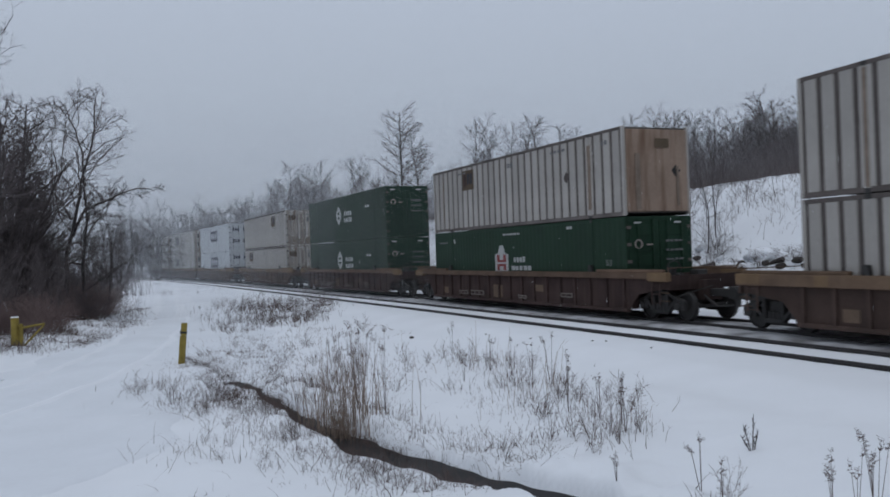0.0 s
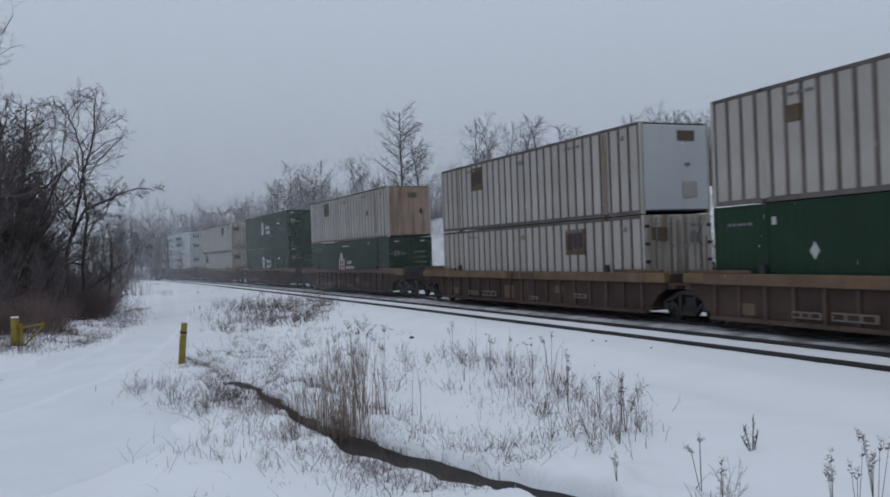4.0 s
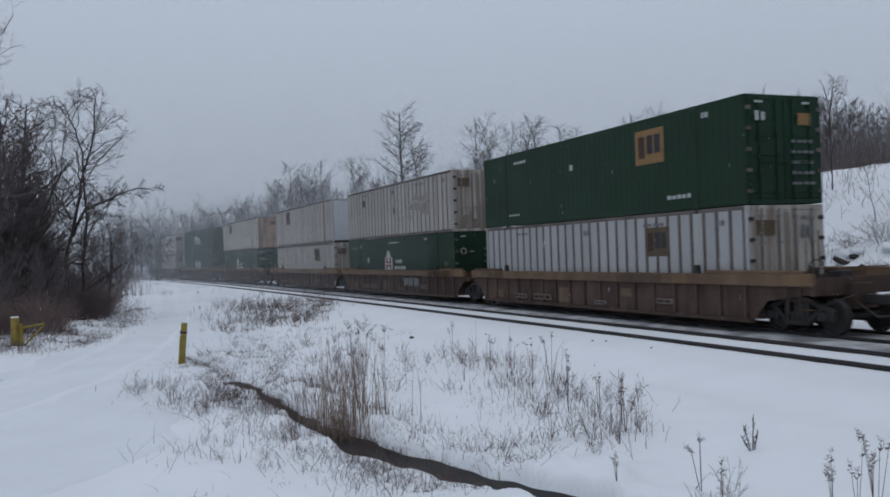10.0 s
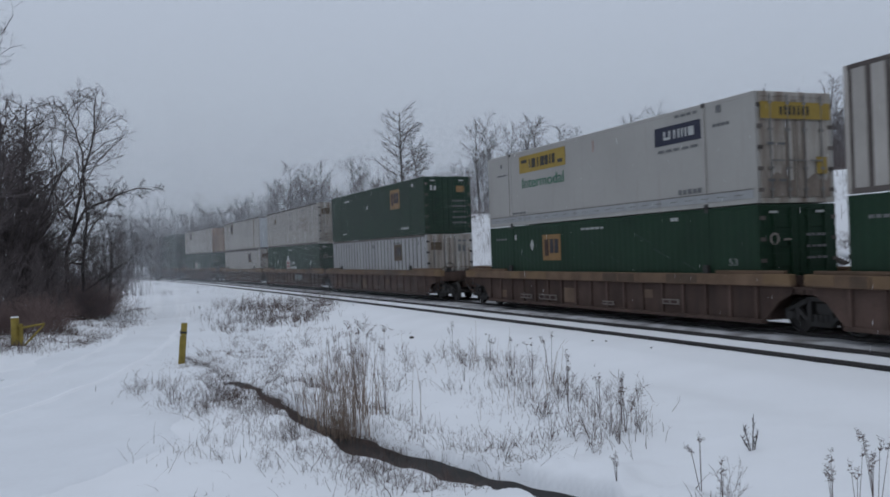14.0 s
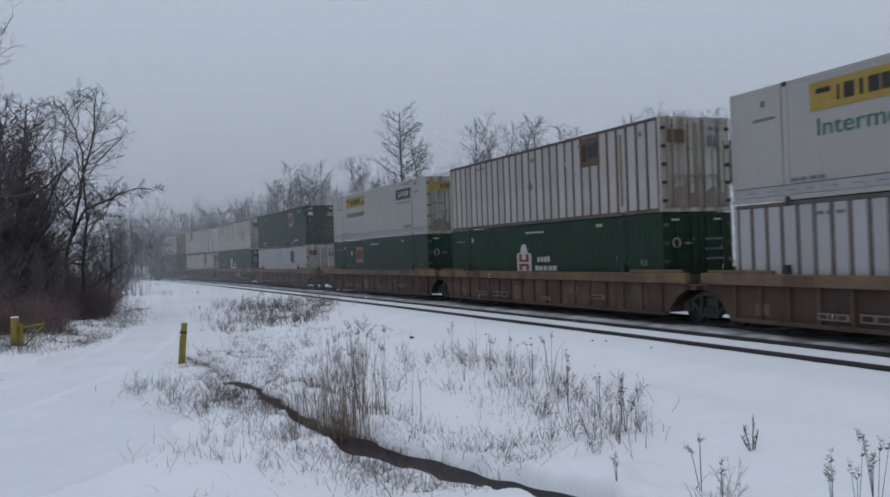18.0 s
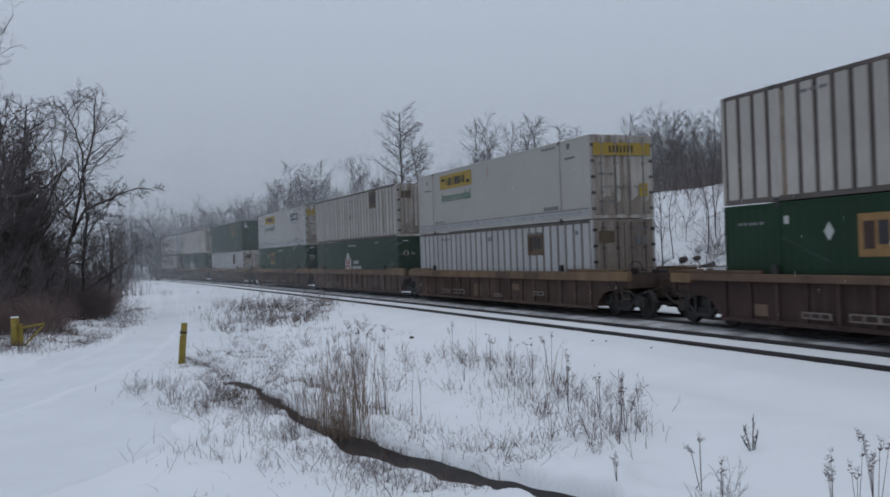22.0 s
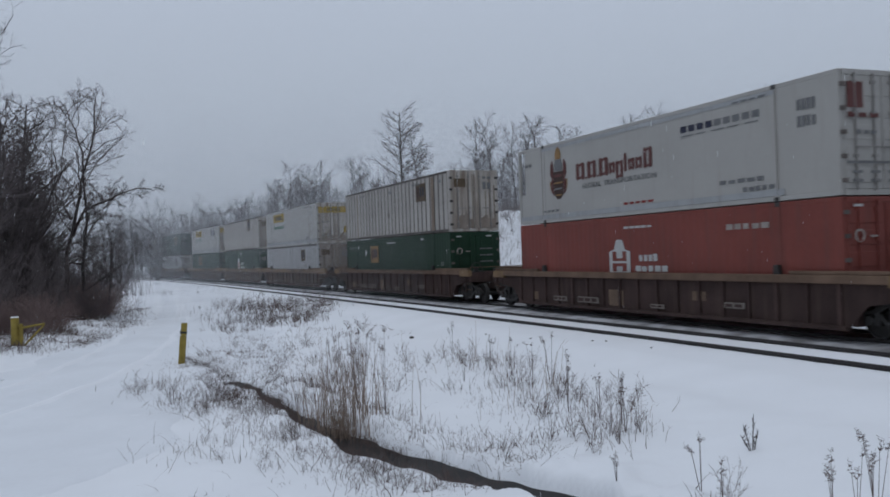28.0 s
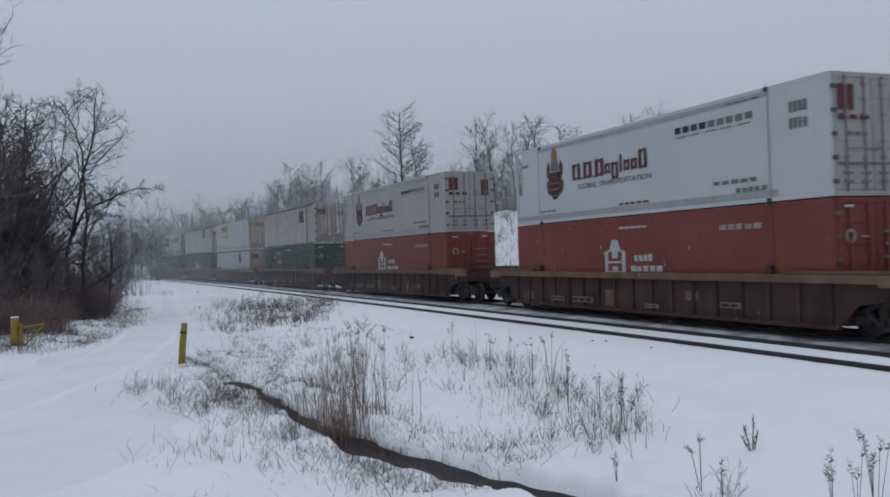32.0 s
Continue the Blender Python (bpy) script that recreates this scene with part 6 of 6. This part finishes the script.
# matted grass along the ditch
st = Stems()
dl = list(zip(DITCH[:-1], DITCH[1:]))
for (ax, ay), (bx, by) in dl[:11]:
    n = Vector((-(by - ay), bx - ax)).normalized()
    for k in range(8):
        f = rnd.random()
        near = rnd.random() < 0.68
        off = -rnd.uniform(0.5, 1.25) if near else rnd.uniform(0.34, 0.8)
        x, y = ax + (bx - ax) * f + n.x * -off, ay + (by - ay) * f + n.y * -off
        if near and ay > 14 or rnd.random() < (0.5 if near else 0.9 if ay > 15 else 0.15):
            st.clump(rnd, x, y, 26, 0.24, rnd.uniform(0.16, 0.38), 0.0038, 0.8, 0.6)
for x, y, n, sp, h in ((-7.0, 24.6, 260, 0.25, 0.3), (-6.6, 24.0, 280, 0.22, 0.32), (-6.1, 23.1, 260, 0.22, 0.3), (-5.6, 22.2, 200, 0.2, 0.28), (-6.7, 19.9, 110, 0.35, 0.55), (-6.2, 20.8, 60, 0.3, 0.4), (-4.4, 17.2, 300, 0.45, 0.5), (-3.8, 16.3, 260, 0.4, 0.5), (-5.0, 18.4, 160, 0.5, 0.4), (-3.9, 12.7, 26, 0.3, 0.45), (-3.3, 12.1, 18, 0.35, 0.4),
                       (-1.5, 11.5, 160, 0.45, 0.32), (-0.9, 10.9, 170, 0.4, 0.32), (-0.4, 10.3, 120, 0.35, 0.3), (-2.4, 13.6, 150, 0.4, 0.35), (-2.9, 14.6, 140, 0.4, 0.35), (-5.2, 18.0, 60, 0.6, 0.3), (-2.2, 11.6, 30, 0.6, 0.3)):
    st.clump(rnd, x, y, int(n * 0.65), sp * 1.1, h * 0.85, 0.0035, 0.8, 0.6)
for (ax, ay), (bx, by) in dl[:7]:
    n = Vector((-(by - ay), bx - ax)).normalized()
    for k in range(16):
        f, off = (k + rnd.random()) / 16, rnd.choice((-1, 1)) * rnd.uniform(0.2, 0.36)
        st.clump(rnd, ax + (bx - ax) * f + n.x * off, ay + (by - ay) * f + n.y * off, 16, 0.09, rnd.uniform(0.14, 0.26), 0.004, 0.9, 0.6, segs=2)
verge = [(-15.5, 25.0), (-13.4, 28.0), (-13.0, 31.1), (-13.2, 34.4), (-14.6, 41.2), (-16.9, 48.0), (-19.0, 55.0)]
for i in range(270):
    k = rnd.randrange(len(verge) - 1)
    f = rnd.random()
    x = verge[k][0] + (verge[k + 1][0] - verge[k][0]) * f - rnd.random() ** 1.3 * 3.2
    y = verge[k][1] + (verge[k + 1][1] - verge[k][1]) * f
    st.clump(rnd, x, y, 18, 0.3, rnd.uniform(0.14, 0.36), 0.009, 0.9, 0.6, segs=2)
for i in range(30):
    px = rnd.uniform(-20, 245)
    x, y = column(px, 27.0 + (px + 20) / 265 * 13 + rnd.uniform(0, 5))
    st.clump(rnd, x, y, 30, 0.35, rnd.uniform(0.18, 0.4), 0.007, 0.5, 0.4)
st.done("matted_grass", M_WEED, "matted brown grass along the ditch and road", "grass")
# twigs pressed down by the snow along the near bank, and small tufts over the field beyond the ditch
st = Stems()
for (ax, ay), (bx, by) in zip(DITCH[:11], DITCH[1:12]):
    n = Vector((-(by - ay), bx - ax)).normalized()
    for k in range(22):
        f, off = rnd.random(), -rnd.uniform(0.3, 1.15) if rnd.random() < 0.75 else rnd.uniform(0.3, 0.7)
        st.clump(rnd, ax + (bx - ax) * f + n.x * off, ay + (by - ay) * f + n.y * off, 8, 0.12, rnd.uniform(0.08, 0.2), 0.0042, 1.7, 0.8, segs=2)
for i in range(230):
    y = rnd.uniform(17, 33)
    x = -0.30 * y + rnd.uniform(0.2, 1.0) * (0.30 * y - 1.4 + 0.03 * y) * rnd.random() ** 0.6
    if to_lines(np.array([x]), np.array([y]), DITCH)[2][0] > 0:
        st.clump(rnd, x, y, rnd.randint(7, 16), 0.16, rnd.uniform(0.08, 0.24), 0.0058, 1.1, 0.8, segs=2)
for i in range(60):
    x, y = rnd.uniform(-9.4, -5.4), rnd.uniform(34, 48)
    st.clump(rnd, x, y, 22, 0.3, rnd.uniform(0.3, 0.62), 0.009, 0.5, 0.4, segs=2)
for i in range(70):
    y = rnd.uniform(12.5, 22)
    x = rnd.uniform(0.2, 2.2)
    st.clump(rnd, x, y, 6, 0.14, rnd.uniform(0.08, 0.25), 0.004, 1.3, 0.8, segs=2)
for (ax, ay), (bx, by) in zip(DITCH[:4], DITCH[1:5]):
    for k in range(40):
        f = rnd.random()
        st.clump(rnd, ax + (bx - ax) * f, ay + (by - ay) * f, 10, 0.11, rnd.uniform(0.1, 0.24), 0.005, 0.9, 0.8, segs=2)
for i in range(60):
    x, y = rnd.uniform(-4.6, 0.3), rnd.uniform(9.6, 16.5)
    d, _, bank_side = to_lines(np.array([x]), np.array([y]), DITCH)
    if bank_side[0] < 0 and d[0] < 3.2:
        st.clump(rnd, x, y, 4, 0.05, rnd.uniform(0.06, 0.2), 0.004, 0.8, 0.8, segs=2)
st.done("pressed_twigs", M_WEED, "dead twigs and grass pressed down by snow", "grass")
# reeds
st = Stems()
for x, y, n, sp, h in ((-1.95, 14.7, 80, 0.2, 1.2), (-1.7, 14.4, 90, 0.18, 1.25), (-2.3, 15.3, 26, 0.25, 1.1), (-1.45, 14.6, 18, 0.22, 1.35), (-1.9, 16.4, 24, 0.35, 1.2), (-1.05, 15.0, 9, 0.25, 1.35), (-2.0, 18.2, 22, 0.5, 1.1)):
    st.clump(rnd, x, y, n, sp, h, 0.0062, 0.13, 0.16)
st.done("dry_reeds", M_STRAW, "tall straw-coloured dry reeds beside the ditch", "reeds")
st = Stems()
for x, y, n, sp, h in ((0.1, 20.9, 26, 0.5, 1.1), (1.0, 20.3, 26, 0.4, 1.1), (1.75, 16.6, 26, 0.3, 1.3), (1.45, 15.4, 22, 0.4, 1.1), (-5.6, 30, 24, 1.2, 0.9), (-4.2, 24.5, 26, 0.9, 0.9), (2.1, 13.4, 20, 0.3, 0.8), (-3.2, 20.0, 24, 0.6, 0.9)):
    st.clump(rnd, x, y, n // 2, sp * 1.3, h * 0.8, 0.005, 0.2, 0.3)
st.done("dry_stalks", M_STRAW, "thin pale dry stalks in the snow", "weeds")


def seed_weed(x, y, tall, heads, seed, plume=False):
    """A single dead weed with seed heads."""
    r = random.Random(seed)
    w = tagged(new("dead_weed"), "dead brown weed with dry seed heads in the snow", "weed", "seeding weeds in the field")
    w.location = (x, y, at(x, y) - 0.02)
    for i in range(heads):
        h = tall * r.uniform(0.6, 1.0)
        a = r.uniform(0, 6.283)
        lx, ly = 0.18 * tall * math.cos(a) * r.random(), 0.18 * tall * math.sin(a) * r.random()
        part("stem", shape(tube, (lx * 0.1, ly * 0.1, 0), (lx, ly, h), 0.0042, 0.0022, 5), M_WEED, w)
        bm = bmesh.new()
        for k in range(26 if plume else 14):
            f = r.random()
            c = Vector((lx * (1 + 0.6 * f) + r.gauss(0, 0.013), ly * (1 + 0.6 * f) + r.gauss(0, 0.013), h - 0.03 + (0.13 if plume else 0.07) * f))
            q = c + Vector((r.gauss(0, 0.02), r.gauss(0, 0.02), r.uniform(-0.01, 0.035)))
            tube(bm, c, q, 0.0055 * (1.1 - f), 0.0018, 4)
        tagged(part("seed_head", bm, M_WEED, w), kind="stuff")


for i, (x, y, tall, heads, plume) in enumerate(((2.74, 9.75, 0.72, 4, False), (2.95, 9.7, 0.5, 3, False), (3.75, 8.75, 0.62, 4, True), (4.12, 8.6, 0.8, 4, True), (3.95, 8.65, 0.66, 3, True), (-0.05, 11.7, 0.25, 3, False), (1.42, 10.3, 0.22, 2, False),
                                                (2.28, 12.0, 0.9, 4, False), (2.5, 12.7, 0.75, 4, False), (1.9, 10.25, 0.35, 3, False), (-1.95, 20.5, 1.3, 4, True), (-2.4, 18.9, 1.1, 3, True), (4.22, 8.9, 0.5, 3, True),
                                                (1.45, 12.7, 0.6, 3, False), (0.9, 19.5, 0.9, 3, True), (1.3, 18.6, 0.8, 3, False), (1.6, 17.0, 0.9, 3, False), (2.0, 15.0, 0.8, 3, True), (2.3, 13.6, 0.75, 3, False), (2.55, 13.2, 0.7, 3, True), (2.7, 12.6, 0.7, 3, False), (1.9, 14.2, 0.7, 3, False), (-3.0, 22.5, 0.8, 3, True), (-2.2, 21.0, 0.9, 3, True), (-4.4, 25.0, 0.8, 3, False), (0.3, 18.2, 0.6, 3, False), (0.1, 21.0, 0.9, 3, True), (-1.6, 15.4, 1.6, 4, True), (-1.1, 15.0, 1.5, 3, True), (1.9, 16.5, 1.2, 3, True))):
    seed_weed(x, y, tall, heads, 100 + i, plume)


def spruce_seedling(x, y):
    t = tagged(new("conifer_seedling"), "tiny dark conifer seedling poking out of the snow", "seedling")
    t.location = (x, y, at(x, y) - 0.02)
    r = random.Random(3)
    bm = bmesh.new()
    for x0, top_z, lean in ((0.0, 0.47, 0.03), (-0.02, 0.33, -0.08), (0.02, 0.27, 0.06), (-0.03, 0.2, -0.11)):
        part("stem", shape(tube, (x0, 0, 0), (x0 + lean, 0.01, top_z), 0.008, 0.003, 6), M_BARK, t)
        for i in range(16):
            f = r.uniform(0.15, 0.9)
            c = Vector((x0 + lean * f, 0.01 * f, top_z * f))
            tube(bm, c, c + Vector((r.uniform(-0.04, 0.04), r.uniform(-0.04, 0.04), 0.055)), 0.0055, 0.0018, 4)
    tagged(part("needles", bm, M_BARK, t), kind="stuff")


spruce_seedling(3.77, 11.07)


# ---- posts, gate, stones, timber ----
def bollard(x, y):
    t = tagged(new("marker_post"), "leaning yellow-painted wooden marker post in the snow", "post")
    t.matrix_basis = pose(x, y, at(x, y) - 0.1, 3, 5, 20)
    bm = bmesh.new()
    box(bm, -0.085, 0.085, -0.085, 0.085, 0.0, 0.86)
    bmesh.ops.bevel(bm, geom=bm.edges[:], offset=0.02, segments=2, affect='EDGES')
    part("lower_post", bm, M_POST, t)
    bm = bmesh.new()
    box(bm, -0.07, 0.085, -0.075, 0.075, 0.855, 1.22)
    bmesh.ops.bevel(bm, geom=bm.edges[:], offset=0.018, segments=2, affect='EDGES')
    part("upper_post", bm, M_POST, t)
    part("notch_plate", boxes((-0.09, 0.09, -0.09, 0.09, 0.93, 0.985)), M_DARK, t, "dark band round the post")
    bm = bmesh.new()
    box(bm, -0.06, 0.08, -0.07, 0.07, 1.22, 1.235)
    part("snow_cap", bm, M_SNOW, t, "thin cap of snow")


bollard(-7.27, 23.96)


def gate(x, y):
    t = tagged(new("road_gate"), "yellow-painted barrier gate post with a braced arm, standing open", "gate")
    t.matrix_basis = pose(x, y, at(x, y) - 0.3, 0, 0, -12)
    bm = bmesh.new()
    tube(bm, (0, 0, 0), (0, 0, 1.22), 0.135, 0.13, 14)
    part("gate_post", bm, M_POST, t)
    part("post_cap", shape(tube, (0, 0, 1.215), (0, 0, 1.245), 0.14, 0.12, 14), M_SNOW, t, "snow-topped cap")
    part("hinge_post", shape(tube, (0.24, 0, 0.12), (0.24, 0, 1.0), 0.06, 0.06, 10), M_POST, t)
    for z in (0.45, 0.9):
        part("hinge_bar", boxes((0.1, 0.3, -0.03, 0.03, z, z + 0.07)), M_POST, t)
    part("gate_arm", shape(tube, (0.24, 0, 0.86), (1.05, 0.12, 0.98), 0.038, 0.034, 8), M_POST, t)
    part("gate_brace", shape(tube, (0.26, 0, 0.2), (1.02, 0.12, 0.93), 0.034, 0.03, 8), M_POST, t)


gate(-14.67, 29.91)


def stone(name, x, y, size, seed, label):
    r = random.Random(seed)
    bm = bmesh.new()
    bmesh.ops.create_icosphere(bm, subdivisions=2, radius=size)
    for v in bm.verts:
        v.co *= 1 + r.uniform(-0.18, 0.18)
        v.co.z *= 0.6
    ob = tagged(new(name, mesh_of(name, bm, M_WOOD)), label, "stone")
    ob.location = (x, y, at(x, y) + size * 0.2)


stone("stone", -1.12, 27.2, 0.075, 2, "small dark stone lying on the snow")
for i, (x, y) in enumerate(((3.6, 22.0), (3.9, 21.8), (1.1, 25.6), (4.6, 20.0), (2.2, 23.5))):
    stone("stone", x, y, 0.03, i + 8, "dark pebble of ballast on the snow")


def log(x, y, z, length, r, turn, tilt):
    t = tagged(new("fallen_log"), "dark fallen log capped with snow behind the track", "log", "snow-capped logs behind the track")
    t.matrix_basis = pose(x, y, z, 0, tilt, turn)
    bm = bmesh.new()
    tube(bm, (-length / 2, 0, 0), (length / 2, 0, 0.03), r, r * 0.8, 9)
    part("bark", bm, M_WOOD, t)
    bm = bmesh.new()
    for k in range(7):
        f = (k + 0.5) / 7 - 0.5
        bmesh.ops.create_icosphere(bm, subdivisions=2, radius=r * 0.95, matrix=Matrix.Translation((f * length * 0.95, 0, r * 0.62)) @ Matrix.Diagonal((length / 7 / r * 0.6, 0.8, 0.42, 1)))
    part("snow_cap", bm, M_SNOW, t, "cap of snow")


r2 = random.Random(12)
for i in range(18):
    s = -10 + i * 1.4 + r2.uniform(-0.4, 0.4)
    lat = -r2.uniform(8.0, 8.9)
    x, y, _ = on_track(s, lat)
    x, y = float(x), float(y)
    log(x, y, at(x, y) + r2.uniform(0.02, 0.12), r2.uniform(0.6, 1.6), r2.uniform(0.09, 0.17), r2.uniform(20, 160), r2.uniform(-28, 28))


def snow_lump(x, y, size, seed, sink=0.25, label="rounded lump of snow over dumped brush", group="snow lumps behind the track"):
    """An uneven hummock of snow."""
    r = random.Random(seed)
    bm = bmesh.new()
    bmesh.ops.create_icosphere(bm, subdivisions=3, radius=1.0)
    ph = [r.uniform(0, 6.283) for _ in range(6)]
    sx, sy = r.uniform(0.8, 1.5), r.uniform(0.7, 1.1)
    for v in bm.verts:
        k = 1 + 0.14 * math.sin(3 * v.co.x + ph[0]) * math.cos(3 * v.co.y + ph[1]) + 0.09 * math.sin(6 * v.co.x + 5 * v.co.z + ph[2]) + 0.07 * math.sin(8 * v.co.y + ph[3])
        v.co = Vector((v.co.x * sx * k, v.co.y * sy * k, v.co.z * 0.72 * k)) * size
    me = mesh_of("snow_lump", bm, M_SNOW)
    me.polygons.foreach_set("use_smooth", [True] * len(me.polygons))
    t = tagged(new("snow_lump", me), label, "snow", group)
    t.matrix_basis = pose(x, y, at(x, y) - size * sink, 0, 0, r.uniform(0, 360))


for i in range(36):
    x, y, _ = on_track(-11 + i * 0.8 + r2.uniform(-0.5, 0.5), -r2.uniform(8.1, 9.2))
    stone("boulder", float(x), float(y), r2.uniform(0.1, 0.28), 700 + i, "dark stone half buried in the snow behind the track")
for i in range(34):
    x, y, _ = on_track(-11 + i * 0.85 + r2.uniform(-0.5, 0.5), -r2.uniform(8.3, 10.0))
    snow_lump(float(x), float(y), r2.uniform(0.18, 0.5), 500 + i)

def stump(x, y):
    t = tagged(new("tree_stump"), "broken dark tree stump on the snowy bank", "stump")
    t.location = (x, y, at(x, y) - 0.1)
    bm = bmesh.new()
    tube(bm, (0, 0, 0), (0.03, 0, 0.75), 0.24, 0.19, 12)
    part("trunk", bm, M_WOOD, t)
    part("snow_cap", shape(tube, (0.03, 0, 0.75), (0.03, 0, 0.79), 0.18, 0.12, 12), M_SNOW, t)


for i in range(20):
    x, y, _ = on_track(-12 + i * 1.6 + r2.uniform(-0.6, 0.6), -r2.uniform(7.8, 10.0))
    bush(3 + i % 3, float(x), float(y), r2.uniform(0.5, 1.1), r2.uniform(1.2, 2.4), r2.uniform(0, 360), "tangle of dead twigs on the snowy bank", "brush tangles on the bank")
x, y, _ = on_track(-4.0, -8.8)
stump(float(x), float(y))
# fallen rails of an old fence in the thicket
for px, d, z, ln, tl in ((68, 38.5, 0.45, 2.0, 3), (60, 39, 0.2, 2.4, -4), (125, 41, 0.15, 1.2, 12)):
    x, y = column(px, d)
    log(x, y, at(x, y) + z, ln, 0.05, 5, tl)


# ---- falling snow: loose flakes near by; translucent sheets are added as haze over the distance ----
def snowfall(name, p, wide, tall, seed, label, mat):
    """Slivers of snow at the places p, each wide across and tall along its fall."""
    r = np.random.RandomState(seed)
    n = len(p)
    a = r.uniform(0, 2 * math.pi, n)
    side = np.stack([np.cos(a), np.sin(a), r.normal(0, 0.2, n)], -1) * wide[:, None] * 0.5
    fall = np.stack([r.normal(0.12, 0.08, n), r.normal(0, 0.08, n), np.ones(n)], -1) * tall[:, None] * r.uniform(0.6, 1.3, n)[:, None]
    v = np.stack([p - side - fall * 0.33, p + side - fall * 0.33, p + fall * 0.67], 1)
    me = bpy.data.meshes.new(name)
    me.vertices.add(n * 3)
    me.vertices.foreach_set("co", v.astype(np.float32).ravel())
    me.loops.add(n * 3)
    me.loops.foreach_set("vertex_index", np.arange(n * 3, dtype=np.int32))
    me.polygons.add(n)
    me.polygons.foreach_set("loop_start", np.arange(0, n * 3, 3, dtype=np.int32))
    me.update(calc_edges=True)
    me.materials.append(mat)
    return tagged(new(name, me), label, "snowfall", kind="stuff")


def wedge(r, n, d0, d1, power, t0, t1, z0, z1, zpower):
    """Places between two bearings and two distances from the tripod."""
    d = d0 + (d1 - d0) * r.rand(n) ** power
    x = d * (t0 + (t1 - t0) * r.rand(n))
    return np.stack([x, d, z0 + (z1 - z0) * r.rand(n) ** zpower], -1), d


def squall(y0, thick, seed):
    """A translucent sheet hung across the line in place of haze, swaying and uneven, thinning out towards its top."""
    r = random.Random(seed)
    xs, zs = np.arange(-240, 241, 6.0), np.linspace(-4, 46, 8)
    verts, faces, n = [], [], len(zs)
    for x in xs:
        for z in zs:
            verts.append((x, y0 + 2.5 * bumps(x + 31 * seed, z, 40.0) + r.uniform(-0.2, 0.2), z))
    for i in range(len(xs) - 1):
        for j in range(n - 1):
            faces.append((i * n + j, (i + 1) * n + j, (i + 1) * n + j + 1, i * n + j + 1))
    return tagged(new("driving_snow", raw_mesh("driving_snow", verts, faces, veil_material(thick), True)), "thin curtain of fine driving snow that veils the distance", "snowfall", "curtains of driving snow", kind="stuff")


rs = np.random.RandomState(3)
HAZE_SHEETS = [squall(y, k, i) for i, (y, k) in enumerate(((45, 0.035), (58, 0.055), (76, 0.06), (96, 0.065), (118, 0.085), (142, 0.13), (172, 0.24)))]
flake_p, flake_d = wedge(rs, 13000, 5, 34, 0.7, -0.6, 0.75, -1.0, 112.0, 1.0)
FLAKES = snowfall("falling_snow", flake_p, 0.011 + 0 * flake_d, 0.026 + 0 * flake_d, 7, "small loose flakes of falling snow", M_FLAKE)


# ---- what moves ----
def car_pose(mid, t):
    s = mid + SPEED * t + 0.5 * GAIN * t * t
    a, b = Vector(on_track(s + 8.5)), Vector(on_track(s - 8.5))
    d = a - b
    return Matrix.LocRotScale((a + b) / 2, Euler((0, -math.asin(d.z / d.length), math.atan2(d.y, d.x))), None)


def motions():
    times = [0.5 * i for i in range(65)]
    for thing, mid, own in MOVING:
        walk(thing, [(t, car_pose(mid, t) @ own) for t in times])
    for veil in HAZE_SHEETS:
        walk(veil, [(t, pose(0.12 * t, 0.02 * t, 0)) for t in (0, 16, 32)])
    walk(FLAKES, [(t, pose(-0.09 * t, 0.02 * t, -3.1 * t)) for t in (0, 16, 32)])
    turns = [0.1 * i for i in range(321)]
    for w in WHEELS:
        home = Matrix.Translation(w.location)
        walk(w, [(t, home @ Matrix.Rotation((SPEED * t + 0.5 * GAIN * t * t) / 0.43, 4, 'Y')) for t in turns])


motions()
